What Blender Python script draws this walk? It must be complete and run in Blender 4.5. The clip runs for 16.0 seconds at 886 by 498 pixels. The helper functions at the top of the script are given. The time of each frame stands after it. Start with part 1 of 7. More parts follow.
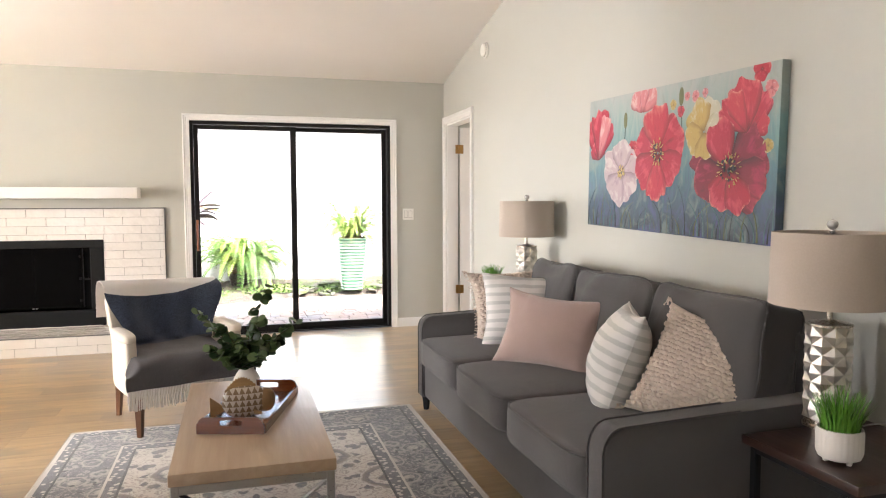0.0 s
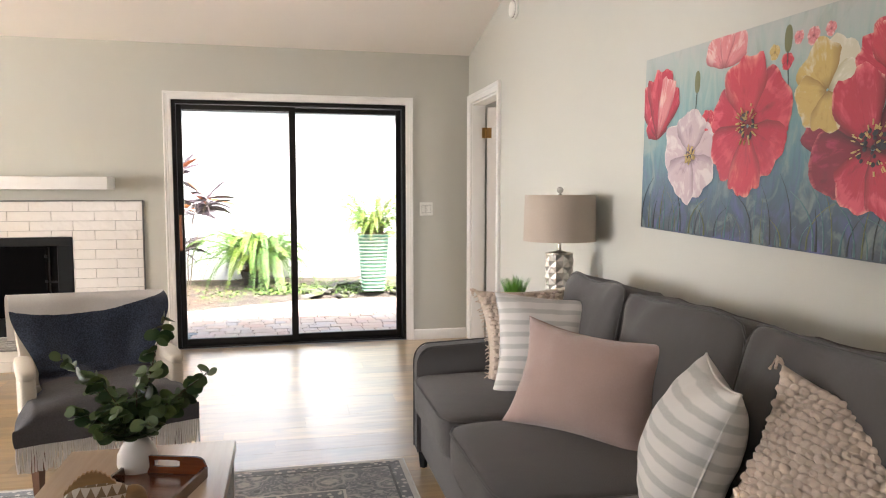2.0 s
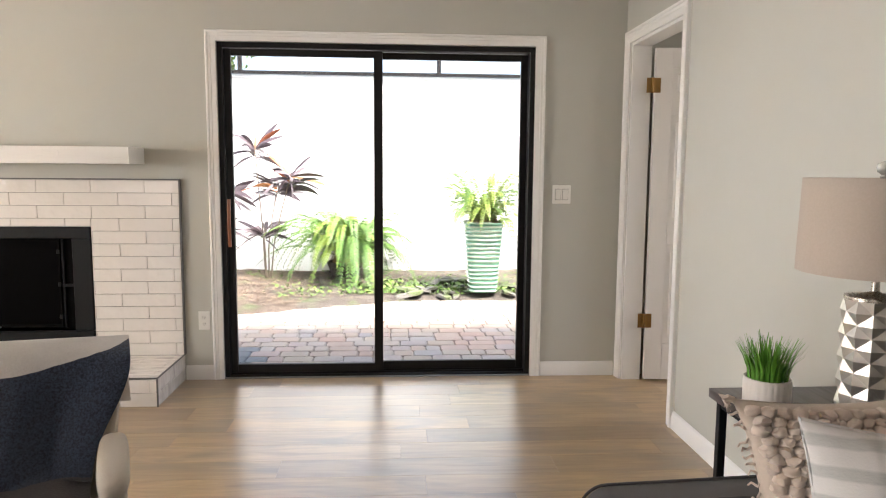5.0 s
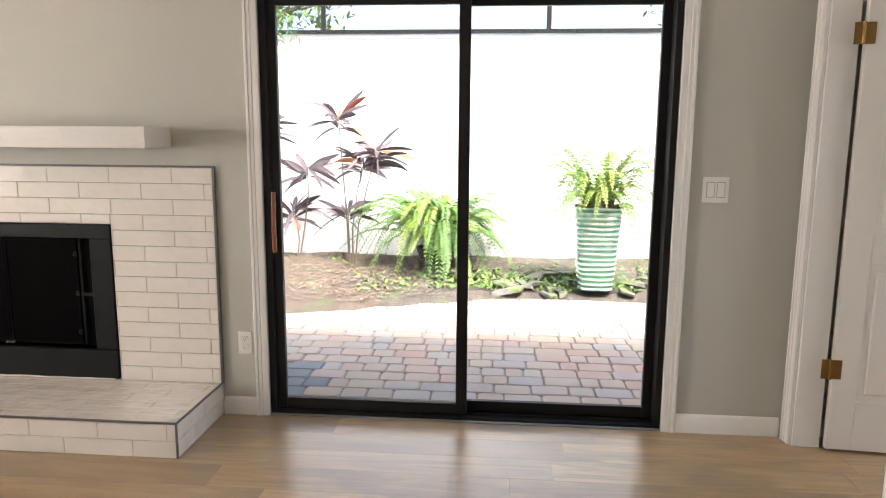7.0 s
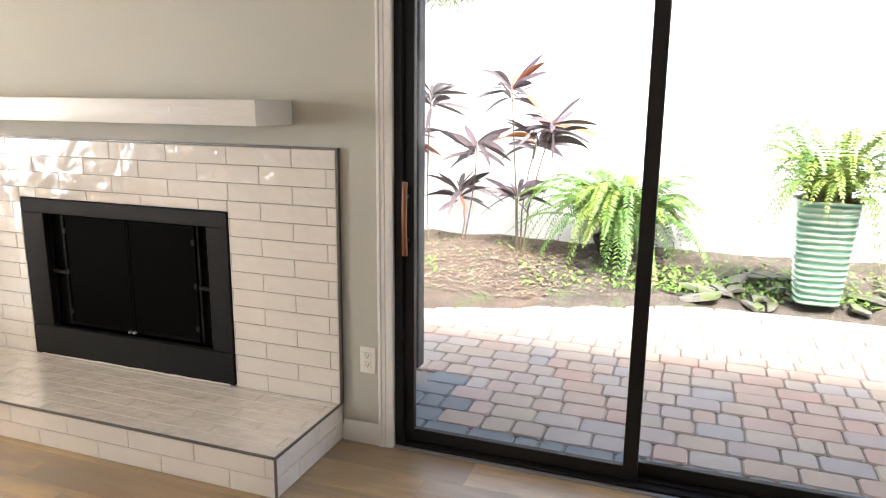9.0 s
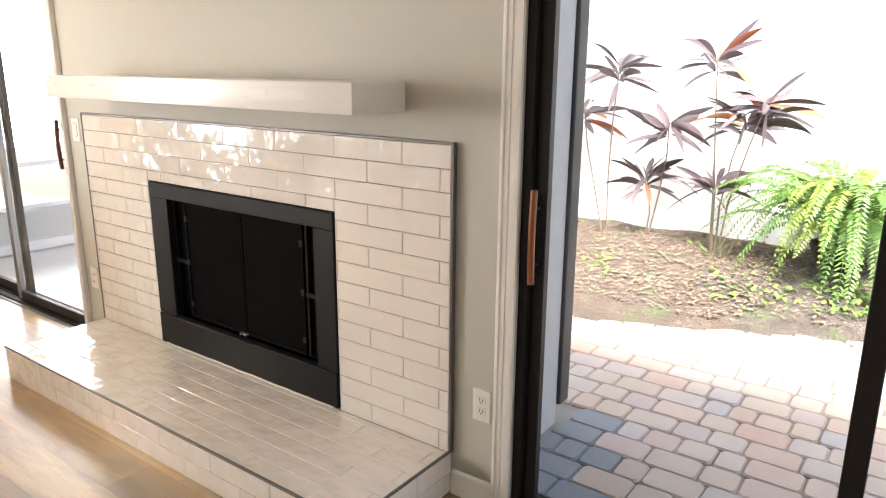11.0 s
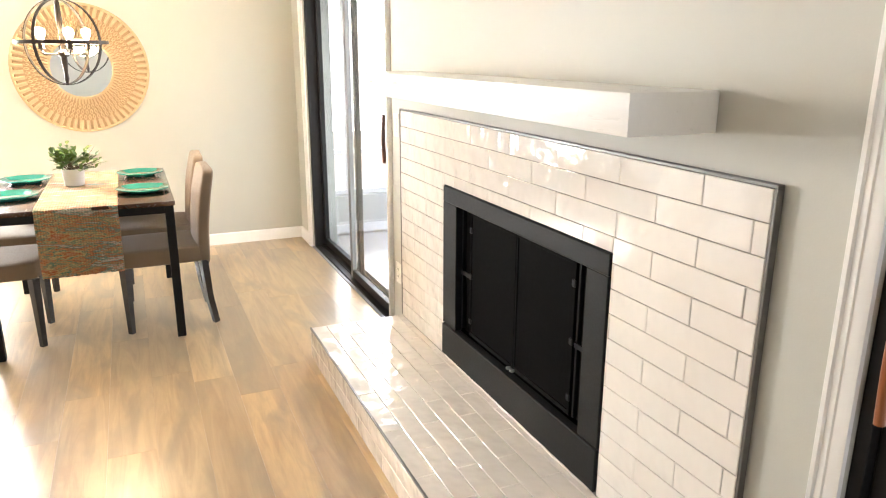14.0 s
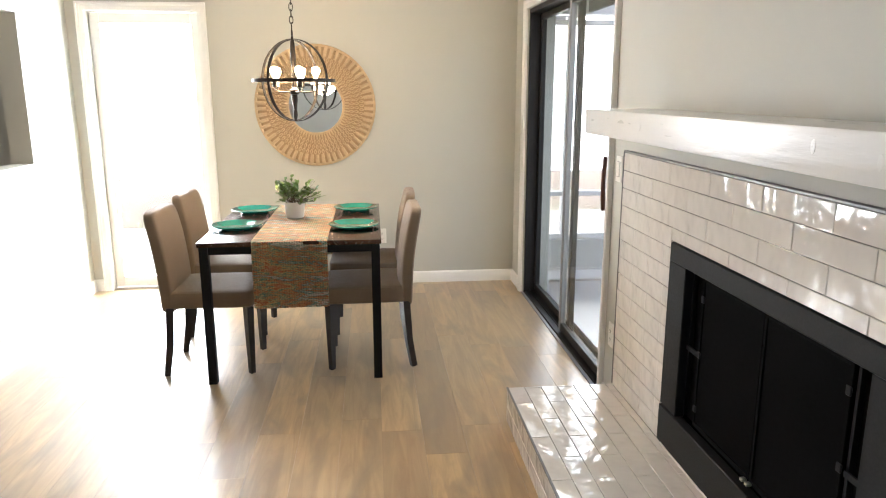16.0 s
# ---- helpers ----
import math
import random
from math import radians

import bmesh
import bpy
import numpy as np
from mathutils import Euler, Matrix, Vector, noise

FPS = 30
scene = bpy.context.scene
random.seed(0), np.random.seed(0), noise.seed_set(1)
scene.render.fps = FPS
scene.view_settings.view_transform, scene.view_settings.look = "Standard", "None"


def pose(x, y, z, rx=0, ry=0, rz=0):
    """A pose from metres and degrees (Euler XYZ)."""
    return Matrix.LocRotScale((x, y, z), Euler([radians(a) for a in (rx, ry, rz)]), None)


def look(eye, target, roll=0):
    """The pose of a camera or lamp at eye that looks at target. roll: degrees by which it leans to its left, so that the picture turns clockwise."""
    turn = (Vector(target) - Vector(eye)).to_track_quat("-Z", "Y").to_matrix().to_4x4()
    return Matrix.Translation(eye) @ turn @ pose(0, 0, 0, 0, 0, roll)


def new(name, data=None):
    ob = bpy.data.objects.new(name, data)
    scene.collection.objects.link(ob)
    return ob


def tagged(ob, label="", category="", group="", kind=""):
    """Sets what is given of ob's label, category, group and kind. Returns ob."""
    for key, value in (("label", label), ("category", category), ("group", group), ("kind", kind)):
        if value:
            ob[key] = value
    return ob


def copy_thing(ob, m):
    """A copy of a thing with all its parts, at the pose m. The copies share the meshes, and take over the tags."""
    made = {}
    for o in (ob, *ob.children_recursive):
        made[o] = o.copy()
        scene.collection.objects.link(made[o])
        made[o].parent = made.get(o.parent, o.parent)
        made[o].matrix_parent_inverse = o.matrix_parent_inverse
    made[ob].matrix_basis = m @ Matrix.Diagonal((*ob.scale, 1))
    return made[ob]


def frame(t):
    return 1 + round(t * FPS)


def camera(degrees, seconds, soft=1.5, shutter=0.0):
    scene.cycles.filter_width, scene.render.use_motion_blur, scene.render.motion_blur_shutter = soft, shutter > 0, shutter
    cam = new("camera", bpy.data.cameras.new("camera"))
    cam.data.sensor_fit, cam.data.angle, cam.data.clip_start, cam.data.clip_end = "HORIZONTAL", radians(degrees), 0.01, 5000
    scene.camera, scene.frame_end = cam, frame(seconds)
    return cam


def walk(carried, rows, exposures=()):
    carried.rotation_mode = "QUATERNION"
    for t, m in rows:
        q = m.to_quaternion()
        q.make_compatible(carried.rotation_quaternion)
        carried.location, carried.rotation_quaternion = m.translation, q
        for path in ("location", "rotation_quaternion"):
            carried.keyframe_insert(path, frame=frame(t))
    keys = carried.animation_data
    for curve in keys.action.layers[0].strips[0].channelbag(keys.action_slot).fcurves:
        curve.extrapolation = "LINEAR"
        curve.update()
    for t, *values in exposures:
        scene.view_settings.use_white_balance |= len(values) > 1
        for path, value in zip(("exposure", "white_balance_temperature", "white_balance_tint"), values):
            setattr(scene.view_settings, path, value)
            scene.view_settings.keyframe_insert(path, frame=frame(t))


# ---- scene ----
cam = camera(64.5, 16.0, 1.1)
PATH = [
    (0, (0.035, 0.112, 1.289), (0.594, 2.028, 1.154), -0.2),
    (0.5, (0.197, 0.317, 1.295), (0.759, 2.232, 1.158), -0.2),
    (1, (0.331, 0.538, 1.293), (0.86, 2.462, 1.156), -0.2),
    (1.5, (0.415, 0.802, 1.304), (0.897, 2.737, 1.159), -0.0),
    (2, (0.524, 1.068, 1.3), (0.954, 3.015, 1.141), 0.0),
    (2.5, (0.621, 1.334, 1.32), (0.962, 3.297, 1.149), -0.0),
    (3, (0.653, 1.64, 1.319), (0.912, 3.615, 1.139), 0.2),
    (3.5, (0.68, 1.924, 1.301), (0.891, 3.903, 1.102), 0.3),
    (4, (0.685, 2.216, 1.279), (0.867, 4.197, 1.076), 0.3),
    (6.5, (0.726, 3.629, 1.377), (0.672, 5.606, 1.084), 0.5),
    (7, (0.761, 3.881, 1.403), (0.593, 5.847, 1.078), 0.4),
    (7.5, (0.751, 4.088, 1.414), (0.472, 6.038, 1.067), 0.5),
    (8, (0.716, 4.294, 1.416), (0.342, 6.224, 1.049), 0.5),
    (8.5, (0.731, 4.49, 1.421), (0.233, 6.387, 1.031), 0.5),
    (9, (0.724, 4.659, 1.432), (0.06, 6.499, 1.016), 0.6),
    (9.2, (0.699, 4.731, 1.433), (-0.019, 6.55, 1.012), 0.7),
    (11.5, (0.652, 5.476, 1.475), (-0.587, 6.959, 0.959), 0.4),
    (12, (0.646, 5.615, 1.479), (-0.701, 6.997, 0.954), 0.5),
    (12.5, (0.661, 5.741, 1.489), (-0.84, 6.95, 0.956), 0.3),
    (13, (0.604, 5.816, 1.496), (-1.014, 6.862, 0.959), 0.3),
    (13.5, (0.507, 5.859, 1.506), (-1.192, 6.766, 0.967), 0.2),
    (14, (0.425, 5.909, 1.504), (-1.339, 6.685, 0.967), 0.2),
    (14.5, (0.352, 5.997, 1.5), (-1.485, 6.595, 0.981), 0.1),
    (15, (0.302, 6.056, 1.495), (-1.588, 6.47, 0.988), 0.1),
    (15.5, (0.224, 6.054, 1.494), (-1.696, 6.336, 1.008), -0.0),
    (16, (0.09, 6.04, 1.49), (-1.852, 6.234, 1.054), -0.1),
]
walk(cam, [(t, look(eye, target, roll)) for t, eye, target, roll in PATH], [(0, 2.90, 6250, 16), (1.5, 2.70, 6300, 16), (3.5, 2.43, 6300, 16), (7, 2.15, 6300, 16), (9, 2.14, 6300, 15), (11.5, 2.36, 6450, 16), (12.5, 2.63, 6450, 16), (14.5, 2.80, 6050, 12), (15.3, 2.35, 6000, 12), (16, 1.90, 5850, 12)])

# world, sun and large lights
world = bpy.data.worlds.new("sky")
scene.world = world
world.use_nodes = True
wn = world.node_tree.nodes
sky = wn.new("ShaderNodeTexSky")
sky.sky_type = "NISHITA"
sky.sun_disc = False
sky.sun_elevation = radians(58.6)
sky.sun_rotation = radians(145)
sky.dust_density, sky.ozone_density = 5.0, 0.4
world.node_tree.links.new(sky.outputs[0], wn["Background"].inputs[0])
wn["Background"].inputs[1].default_value = 0.15


def lamp(name, kind, m, energy, colour=(1, 1, 1), **more):
    data = bpy.data.lights.new(name, kind)
    data.energy, data.color = energy, colour
    for key, value in more.items():
        if key == "size":
            data.shape, data.size, data.size_y = "RECTANGLE", value[0], value[1]
        if key == "angle":
            data.angle = radians(value)
        if key == "radius":
            data.shadow_soft_size = value
    ob = new(name, data)
    ob.matrix_world = m
    return ob


lamp("sun", "SUN", look((3.0, -4.3, 8.6), (0, 0, 0)), 4.2, (1.0, 0.95, 0.88), angle=15)
# area lamps for the daylight of the window and door openings
# fill from a guessed front window that is never in view
lamp("front_fill_light", "AREA", look((-3.6, -2.60, 1.35), (-3.6, 7, 1.35)), 3.5, (1.0, 0.985, 0.97), size=(2.4, 1.5))
lamp("patio_door_light", "AREA", look((-5.62, 4.42, 1.06), (0, 4.42, 1.06)), 50, (1.0, 0.98, 0.94), size=(0.8, 1.95))
# fill lamp in an unseen kitchen window, added to brighten the room
lamp("kitchen_fill_light", "AREA", look((-5.50, 2.1, 1.5), (0, 2.1, 1.5)), 11, (1.0, 0.98, 0.94), size=(0.8, 0.8))
lamp("sliding_door_light", "AREA", look((0.575, 7.31, 1.05), (0.575, 0, 0.3)), 0.5, (0.97, 0.99, 1.0), size=(1.8, 1.9))
lamp("dining_door_light", "AREA", look((-4.055, 7.31, 1.05), (-4.4, 5, 0.8)), 3.0, (1.0, 0.99, 0.96), size=(1.7, 1.9))
# window out of view, inferred; its lamp brightens the open door
lamp("side_room_window_light", "AREA", look((4.28, 5.9, 1.5), (0, 5.9, 1.4)), 3.0, (1.0, 0.96, 0.9), size=(1.0, 1.2))


# ---- materials ----
class Nodes:
    """A node material under construction."""

    def __init__(self, name):
        self.m = bpy.data.materials.new(name)
        self.m.use_nodes = True
        self.t = self.m.node_tree
        self.b = self.t.nodes["Principled BSDF"]
        self.c = None

    def node(self, kind, **inputs):
        n = self.t.nodes.new(kind)
        for key, value in inputs.items():
            self.put(n.inputs[key.replace("_", " ")], value)
        return n

    def put(self, socket, value):
        if hasattr(value, "links"):
            self.t.links.new(value, socket)
        else:
            socket.default_value = value

    def coords(self, stretch=(1, 1, 1), spread=False):
        tc = self.node("ShaderNodeTexCoord").outputs["Object"]
        if spread:
            r = self.node("ShaderNodeObjectInfo").outputs["Random"]
            w = self.node("ShaderNodeTexWhiteNoise")
            w.noise_dimensions = "1D"
            self.put(w.inputs["W"], r)
            s = self.node("ShaderNodeVectorMath")
            s.operation = "SCALE"
            self.put(s.inputs[0], w.outputs["Color"])
            s.inputs["Scale"].default_value = 40.0
            a = self.node("ShaderNodeVectorMath")
            self.put(a.inputs[0], tc)
            self.put(a.inputs[1], s.outputs[0])
            tc = a.outputs[0]
        mp = self.node("ShaderNodeMapping")
        self.put(mp.inputs["Vector"], tc)
        mp.inputs["Scale"].default_value = stretch
        return mp.outputs[0]

    def noise(self, vec, scale, detail=4.0, rough=0.55, distortion=0.0):
        n = self.node("ShaderNodeTexNoise")
        self.put(n.inputs["Vector"], vec)
        n.inputs["Scale"].default_value = scale
        n.inputs["Detail"].default_value = detail
        n.inputs["Roughness"].default_value = rough
        n.inputs["Distortion"].default_value = distortion
        return n.outputs["Fac"]

    def voronoi(self, vec, scale, feature="F1", out="Distance"):
        n = self.node("ShaderNodeTexVoronoi")
        n.feature = feature
        self.put(n.inputs["Vector"], vec)
        n.inputs["Scale"].default_value = scale
        return n.outputs[out]

    def wave(self, vec, scale, distortion=0.0, axis="X", profile="SIN"):
        n = self.node("ShaderNodeTexWave")
        n.bands_direction = axis
        n.wave_profile = profile
        self.put(n.inputs["Vector"], vec)
        n.inputs["Scale"].default_value = scale
        n.inputs["Distortion"].default_value = distortion
        return n.outputs["Fac"]

    def ramp(self, fac, stops, mode="LINEAR"):
        n = self.node("ShaderNodeValToRGB")
        n.color_ramp.interpolation = mode
        e = n.color_ramp.elements
        while len(e) < len(stops):
            e.new(0.5)
        for i, (p, col) in enumerate(stops):
            e[i].position = p
            e[i].color = (*col, 1) if len(col) == 3 else col
        self.put(n.inputs[0], fac)
        return n.outputs[0]

    def math(self, op, a, b=0.0, clamp=False):
        n = self.node("ShaderNodeMath")
        n.operation, n.use_clamp = op, clamp
        self.put(n.inputs[0], a)
        self.put(n.inputs[1], b)
        return n.outputs[0]

    def mix(self, fac, a, b, how="MIX"):
        n = self.node("ShaderNodeMix")
        n.data_type, n.blend_type = "RGBA", how
        self.put(n.inputs[0], fac)
        self.put(n.inputs[6], (*a, 1) if isinstance(a, tuple) and len(a) == 3 else a)
        self.put(n.inputs[7], (*b, 1) if isinstance(b, tuple) and len(b) == 3 else b)
        return n.outputs[2]

    def axes(self, vec):
        n = self.node("ShaderNodeSeparateXYZ")
        self.put(n.inputs[0], vec)
        return n.outputs

    def bump(self, height, strength=0.2, distance=0.01):
        n = self.node("ShaderNodeBump")
        n.inputs["Strength"].default_value = strength
        n.inputs["Distance"].default_value = distance
        self.put(n.inputs["Height"], height)
        if self.b.inputs["Normal"].links:
            self.put(n.inputs["Normal"], self.b.inputs["Normal"].links[0].from_socket)
        self.put(self.b.inputs["Normal"], n.outputs[0])

    def set(self, **values):
        for key, value in values.items():
            if isinstance(value, tuple) and len(value) == 3:
                value = (*value, 1)
            self.put(self.b.inputs[key.replace("_", " ")], value)
        return self


def tone(col, k):
    return tuple(min(1.0, c * k) for c in col)


def plain(name, col, rough=0.5, metal=0.0, var=0.12, scale=6.0, fine=90.0, bump=0.08, dist=0.004, stretch=(1, 1, 1), spread=False, coat=0.0, sheen=0.0):
    """Broad and fine variation of one colour, with fine relief."""
    n = Nodes(name)
    v = n.coords(stretch, spread)
    broad, grain = n.noise(v, scale, 5), n.noise(v, fine, 3)
    c = n.mix(broad, tone(col, 1 - var), tone(col, 1 + var))
    c = n.mix(n.math("MULTIPLY", grain, 0.35), c, tone(col, 1 - 1.5 * var))
    r = n.math("ADD", n.math("MULTIPLY", grain, 0.16), rough - 0.08)
    n.set(Base_Color=c, Roughness=r, Metallic=metal, Coat_Weight=coat, Sheen_Weight=sheen)
    if bump:
        n.bump(grain, bump, dist)
    return n


def cloth(name, col, rough=0.9, weave=420.0, var=0.12, scale=5.0, bump=0.35, sheen=0.25, spread=False):
    n = Nodes(name)
    v = n.coords(spread=spread)
    broad = n.noise(v, scale, 5)
    x, y = n.wave(v, weave, 1.5, "X"), n.wave(v, weave, 1.5, "Z")
    w = n.math("MULTIPLY", n.math("ADD", x, y), 0.5)
    fuzz = n.noise(v, 160, 4)
    c = n.mix(broad, tone(col, 1 - var), tone(col, 1 + var))
    c = n.mix(n.math("MULTIPLY", fuzz, 0.5), c, tone(col, 0.72))
    n.set(Base_Color=c, Roughness=rough, Sheen_Weight=sheen)
    n.bump(n.math("ADD", w, fuzz), bump, 0.0015)
    n.bump(n.noise(v, 11, 3), 0.12, 0.02)
    return n


def wood(name, dark, light, rough=0.4, axis=0, grain=14.0, coat=0.0, spread=False, bump=0.06):
    """Streaks along one axis."""
    n = Nodes(name)
    st = [1.0, 1.0, 1.0]
    st[axis] = 0.07
    v = n.coords(tuple(st), spread)
    a, b = n.noise(v, grain, 6, 0.6, 0.6), n.noise(v, grain * 6, 4, 0.6)
    c = n.ramp(a, [(0.3, dark), (0.5, tuple((p + q) / 2 for p, q in zip(dark, light))), (0.7, light)])
    c = n.mix(n.math("MULTIPLY", b, 0.35), c, tone(dark, 0.8))
    n.set(Base_Color=c, Roughness=n.math("ADD", n.math("MULTIPLY", b, 0.2), rough - 0.1), Coat_Weight=coat, Coat_Roughness=0.2)
    n.bump(b, bump, 0.003)
    return n


def wall_paint(name, col):
    n = Nodes(name)
    v = n.coords()
    orange = n.noise(v, 160, 3, 0.5)
    broad = n.noise(v, 1.3, 4)
    c = n.mix(broad, tone(col, 0.965), tone(col, 1.03))
    n.set(Base_Color=c, Roughness=n.math("ADD", n.math("MULTIPLY", orange, 0.15), 0.5))
    n.bump(orange, 0.12, 0.0025)
    return n.m


PAINT = wall_paint("sage grey wall paint", (0.49, 0.487, 0.435))
CEIL = wall_paint("warm white ceiling paint", (0.80, 0.76, 0.71))
TRIM = plain("white gloss trim", (0.80, 0.79, 0.76), 0.32, var=0.03, scale=3, fine=60, bump=0.04).m
DOORW = plain("white door paint", (0.72, 0.69, 0.64), 0.4, var=0.04, scale=2, fine=70, bump=0.05).m
BRONZE = plain("dark bronze aluminium", (0.011, 0.0095, 0.0085), 0.48, 0.0, 0.25, 5, 120, 0.05).set(Specular_IOR_Level=0.25).m
BLACK = plain("matt black steel", (0.0062, 0.0068, 0.0076), 0.55, 0.0, 0.3, 7, 140, 0.06).set(Specular_IOR_Level=0.22).m
SOOT = plain("sooty firebrick", (0.003, 0.003, 0.003), 0.9, 0, 0.4, 8, 60, 0.3).set(Specular_IOR_Level=0.08).m
STEEL = plain("brushed steel", (0.46, 0.46, 0.46), 0.3, 1.0, 0.1, 9, 200, 0.03).m
NICKEL = plain("warm nickel", (0.50, 0.45, 0.38), 0.28, 1.0, 0.1, 9, 200, 0.02).m
BRASS = plain("aged brass", (0.38, 0.22, 0.08), 0.34, 1.0, 0.3, 18, 200, 0.06).m
EDGE = plain("grey metal tile edge", (0.16, 0.155, 0.15), 0.4, 0.6, 0.15, 8, 150, 0.04).m
PLATE = plain("white plastic", (0.78, 0.77, 0.72), 0.35, 0, 0.03, 5, 90, 0.02).m
SLOT = plain("dark slot", (0.05, 0.05, 0.05), 0.6).m
GROUT = plain("pale grey grout", (0.30, 0.285, 0.27), 0.9, 0, 0.15, 9, 220, 0.3).m
SUBFLOOR = plain("dark floor joint", (0.26, 0.19, 0.12), 0.9).m


def pane_glass():
    """Thin pane: mostly clear, with a Fresnel gloss."""
    m = bpy.data.materials.new("clear window glass")
    m.use_nodes = True
    t = m.node_tree
    t.nodes.clear()
    out = t.nodes.new("ShaderNodeOutputMaterial")
    clear, gloss, mixer, fr = (t.nodes.new("ShaderNode" + k) for k in ("BsdfTransparent", "BsdfGlossy", "MixShader", "LayerWeight"))
    clear.inputs[0].default_value = (0.95, 0.97, 0.96, 1)
    gloss.inputs["Roughness"].default_value = 0.01
    fr.inputs[0].default_value = 0.5
    power, gain = t.nodes.new("ShaderNodeMath"), t.nodes.new("ShaderNodeMath")
    power.operation, gain.operation = "POWER", "MULTIPLY_ADD"
    power.inputs[1].default_value = 5.0
    gain.inputs[1].default_value, gain.inputs[2].default_value = 0.85, 0.03
    t.links.new(fr.outputs["Facing"], power.inputs[0])
    t.links.new(power.outputs[0], gain.inputs[0])
    t.links.new(gain.outputs[0], mixer.inputs[0])
    t.links.new(clear.outputs[0], mixer.inputs[1])
    t.links.new(gloss.outputs[0], mixer.inputs[2])
    t.links.new(mixer.outputs[0], out.inputs[0])
    return m


PANE = pane_glass()


def floor_wood():
    n = Nodes("light oak vinyl plank")
    v = n.coords((0.10, 1.0, 1.0), True)
    big = n.noise(n.coords((0.35, 1.0, 1.0), True), 5.0, 3, 0.5, 0.8)
    a = n.noise(v, 16, 6, 0.62, 1.2)
    b = n.noise(v, 120, 4, 0.6)
    r = n.node("ShaderNodeObjectInfo").outputs["Random"]
    base = n.ramp(r, [(0.0, (0.36, 0.255, 0.140)), (0.3, (0.54, 0.375, 0.185)), (0.6, (0.45, 0.335, 0.190)), (0.8, (0.58, 0.395, 0.185)), (1.0, (0.58, 0.43, 0.245))])
    c = n.mix(n.ramp(a, [(0.35, (0, 0, 0)), (0.62, (1, 1, 1))]), n.mix(0.55, base, (0.24, 0.15, 0.08)), base)
    c = n.mix(n.ramp(big, [(0.48, (0, 0, 0)), (0.68, (0.75, 0.75, 0.75))]), c, (0.25, 0.195, 0.125))
    c = n.mix(n.math("MULTIPLY", b, 0.16), c, (0.26, 0.17, 0.095))
    n.set(Base_Color=c, Roughness=n.math("ADD", n.math("MULTIPLY", b, 0.06), 0.30), Specular_IOR_Level=0.6, Coat_Weight=0.6, Coat_Roughness=0.28)
    n.bump(b, 0.012, 0.001)
    return n.m


FLOOR = floor_wood()


def tile_glaze():
    n = Nodes("white wavy glazed tile")
    v = n.coords((1, 1, 1), True)
    wavy = n.noise(v, 9, 2, 0.45)
    c = n.mix(n.noise(v, 3, 2), (0.74, 0.70, 0.655), (0.80, 0.765, 0.72))
    n.set(Base_Color=c, Roughness=0.08, Coat_Weight=0.5, Coat_Roughness=0.04)
    n.bump(wavy, 1.0, 0.016)
    return n.m


TILE = tile_glaze()


# ---- mesh tools ----
def link_mesh(name, bm, material, parent=None, label="", smooth=True, angle=38):
    me = bpy.data.meshes.new(name)
    bmesh.ops.recalc_face_normals(bm, faces=bm.faces)
    bm.to_mesh(me)
    bm.free()
    for m in material if isinstance(material, (list, tuple)) else [material]:
        me.materials.append(m)
    if smooth:
        for p in me.polygons:
            p.use_smooth = True
        me.set_sharp_from_angle(angle=radians(angle))
    ob = new(name, me)
    if parent:
        ob.parent = parent
    if label:
        ob["label"] = label
    return ob


def part(name, bm, material, parent, label="", smooth=True, angle=38):
    return link_mesh(name, bm, material, parent, label, smooth, angle)


def thing(name, m, label, category, group="", kind=""):
    ob = new(name)
    ob.empty_display_size = 0.1
    ob.matrix_world = m
    return tagged(ob, label, category, group, kind)


def structure(name, bm, material, label="", category="", smooth=True):
    return tagged(link_mesh(name, bm, material, None, "", smooth), label, category, "", "structure")


def box(bm, x0, x1, y0, y1, z0, z1, bevel=0.0, seg=2, m=None):
    vs = [bm.verts.new((x, y, z)) for x in (x0, x1) for y in (y0, y1) for z in (z0, z1)]
    fs = [bm.faces.new([vs[i] for i in q]) for q in ((0, 1, 3, 2), (4, 6, 7, 5), (0, 4, 5, 1), (2, 3, 7, 6), (0, 2, 6, 4), (1, 5, 7, 3))]
    out = vs
    if bevel:
        es = list({e for f in fs for e in f.edges})
        r = bmesh.ops.bevel(bm, geom=es, offset=bevel, segments=seg, affect="EDGES", profile=0.6)
        out = list({v for f in r["faces"] for v in f.verts})
    if m is not None:
        bmesh.ops.transform(bm, matrix=m, verts=out)
    return bm


def boxed(*args, **kw):
    return box(bmesh.new(), *args, **kw)


def lathe(bm, profile, n=24, centre=(0, 0, 0), twist=None):
    """Turns (radius, height) pairs round the upright axis."""
    rings = []
    for k, (r, z) in enumerate(profile):
        ring = []
        for i in range(n):
            a = 2 * math.pi * i / n
            rr = r if twist is None else twist(r, z, a)
            ring.append(bm.verts.new((centre[0] + rr * math.cos(a), centre[1] + rr * math.sin(a), centre[2] + z)))
        rings.append(ring)
    for a, b in zip(rings, rings[1:]):
        for i in range(n):
            bm.faces.new((a[i], a[(i + 1) % n], b[(i + 1) % n], b[i]))
    for ring, (r, z) in ((rings[0], profile[0]), (rings[-1], profile[-1])):
        if r > 1e-4:
            bm.faces.new(ring)
    return bm


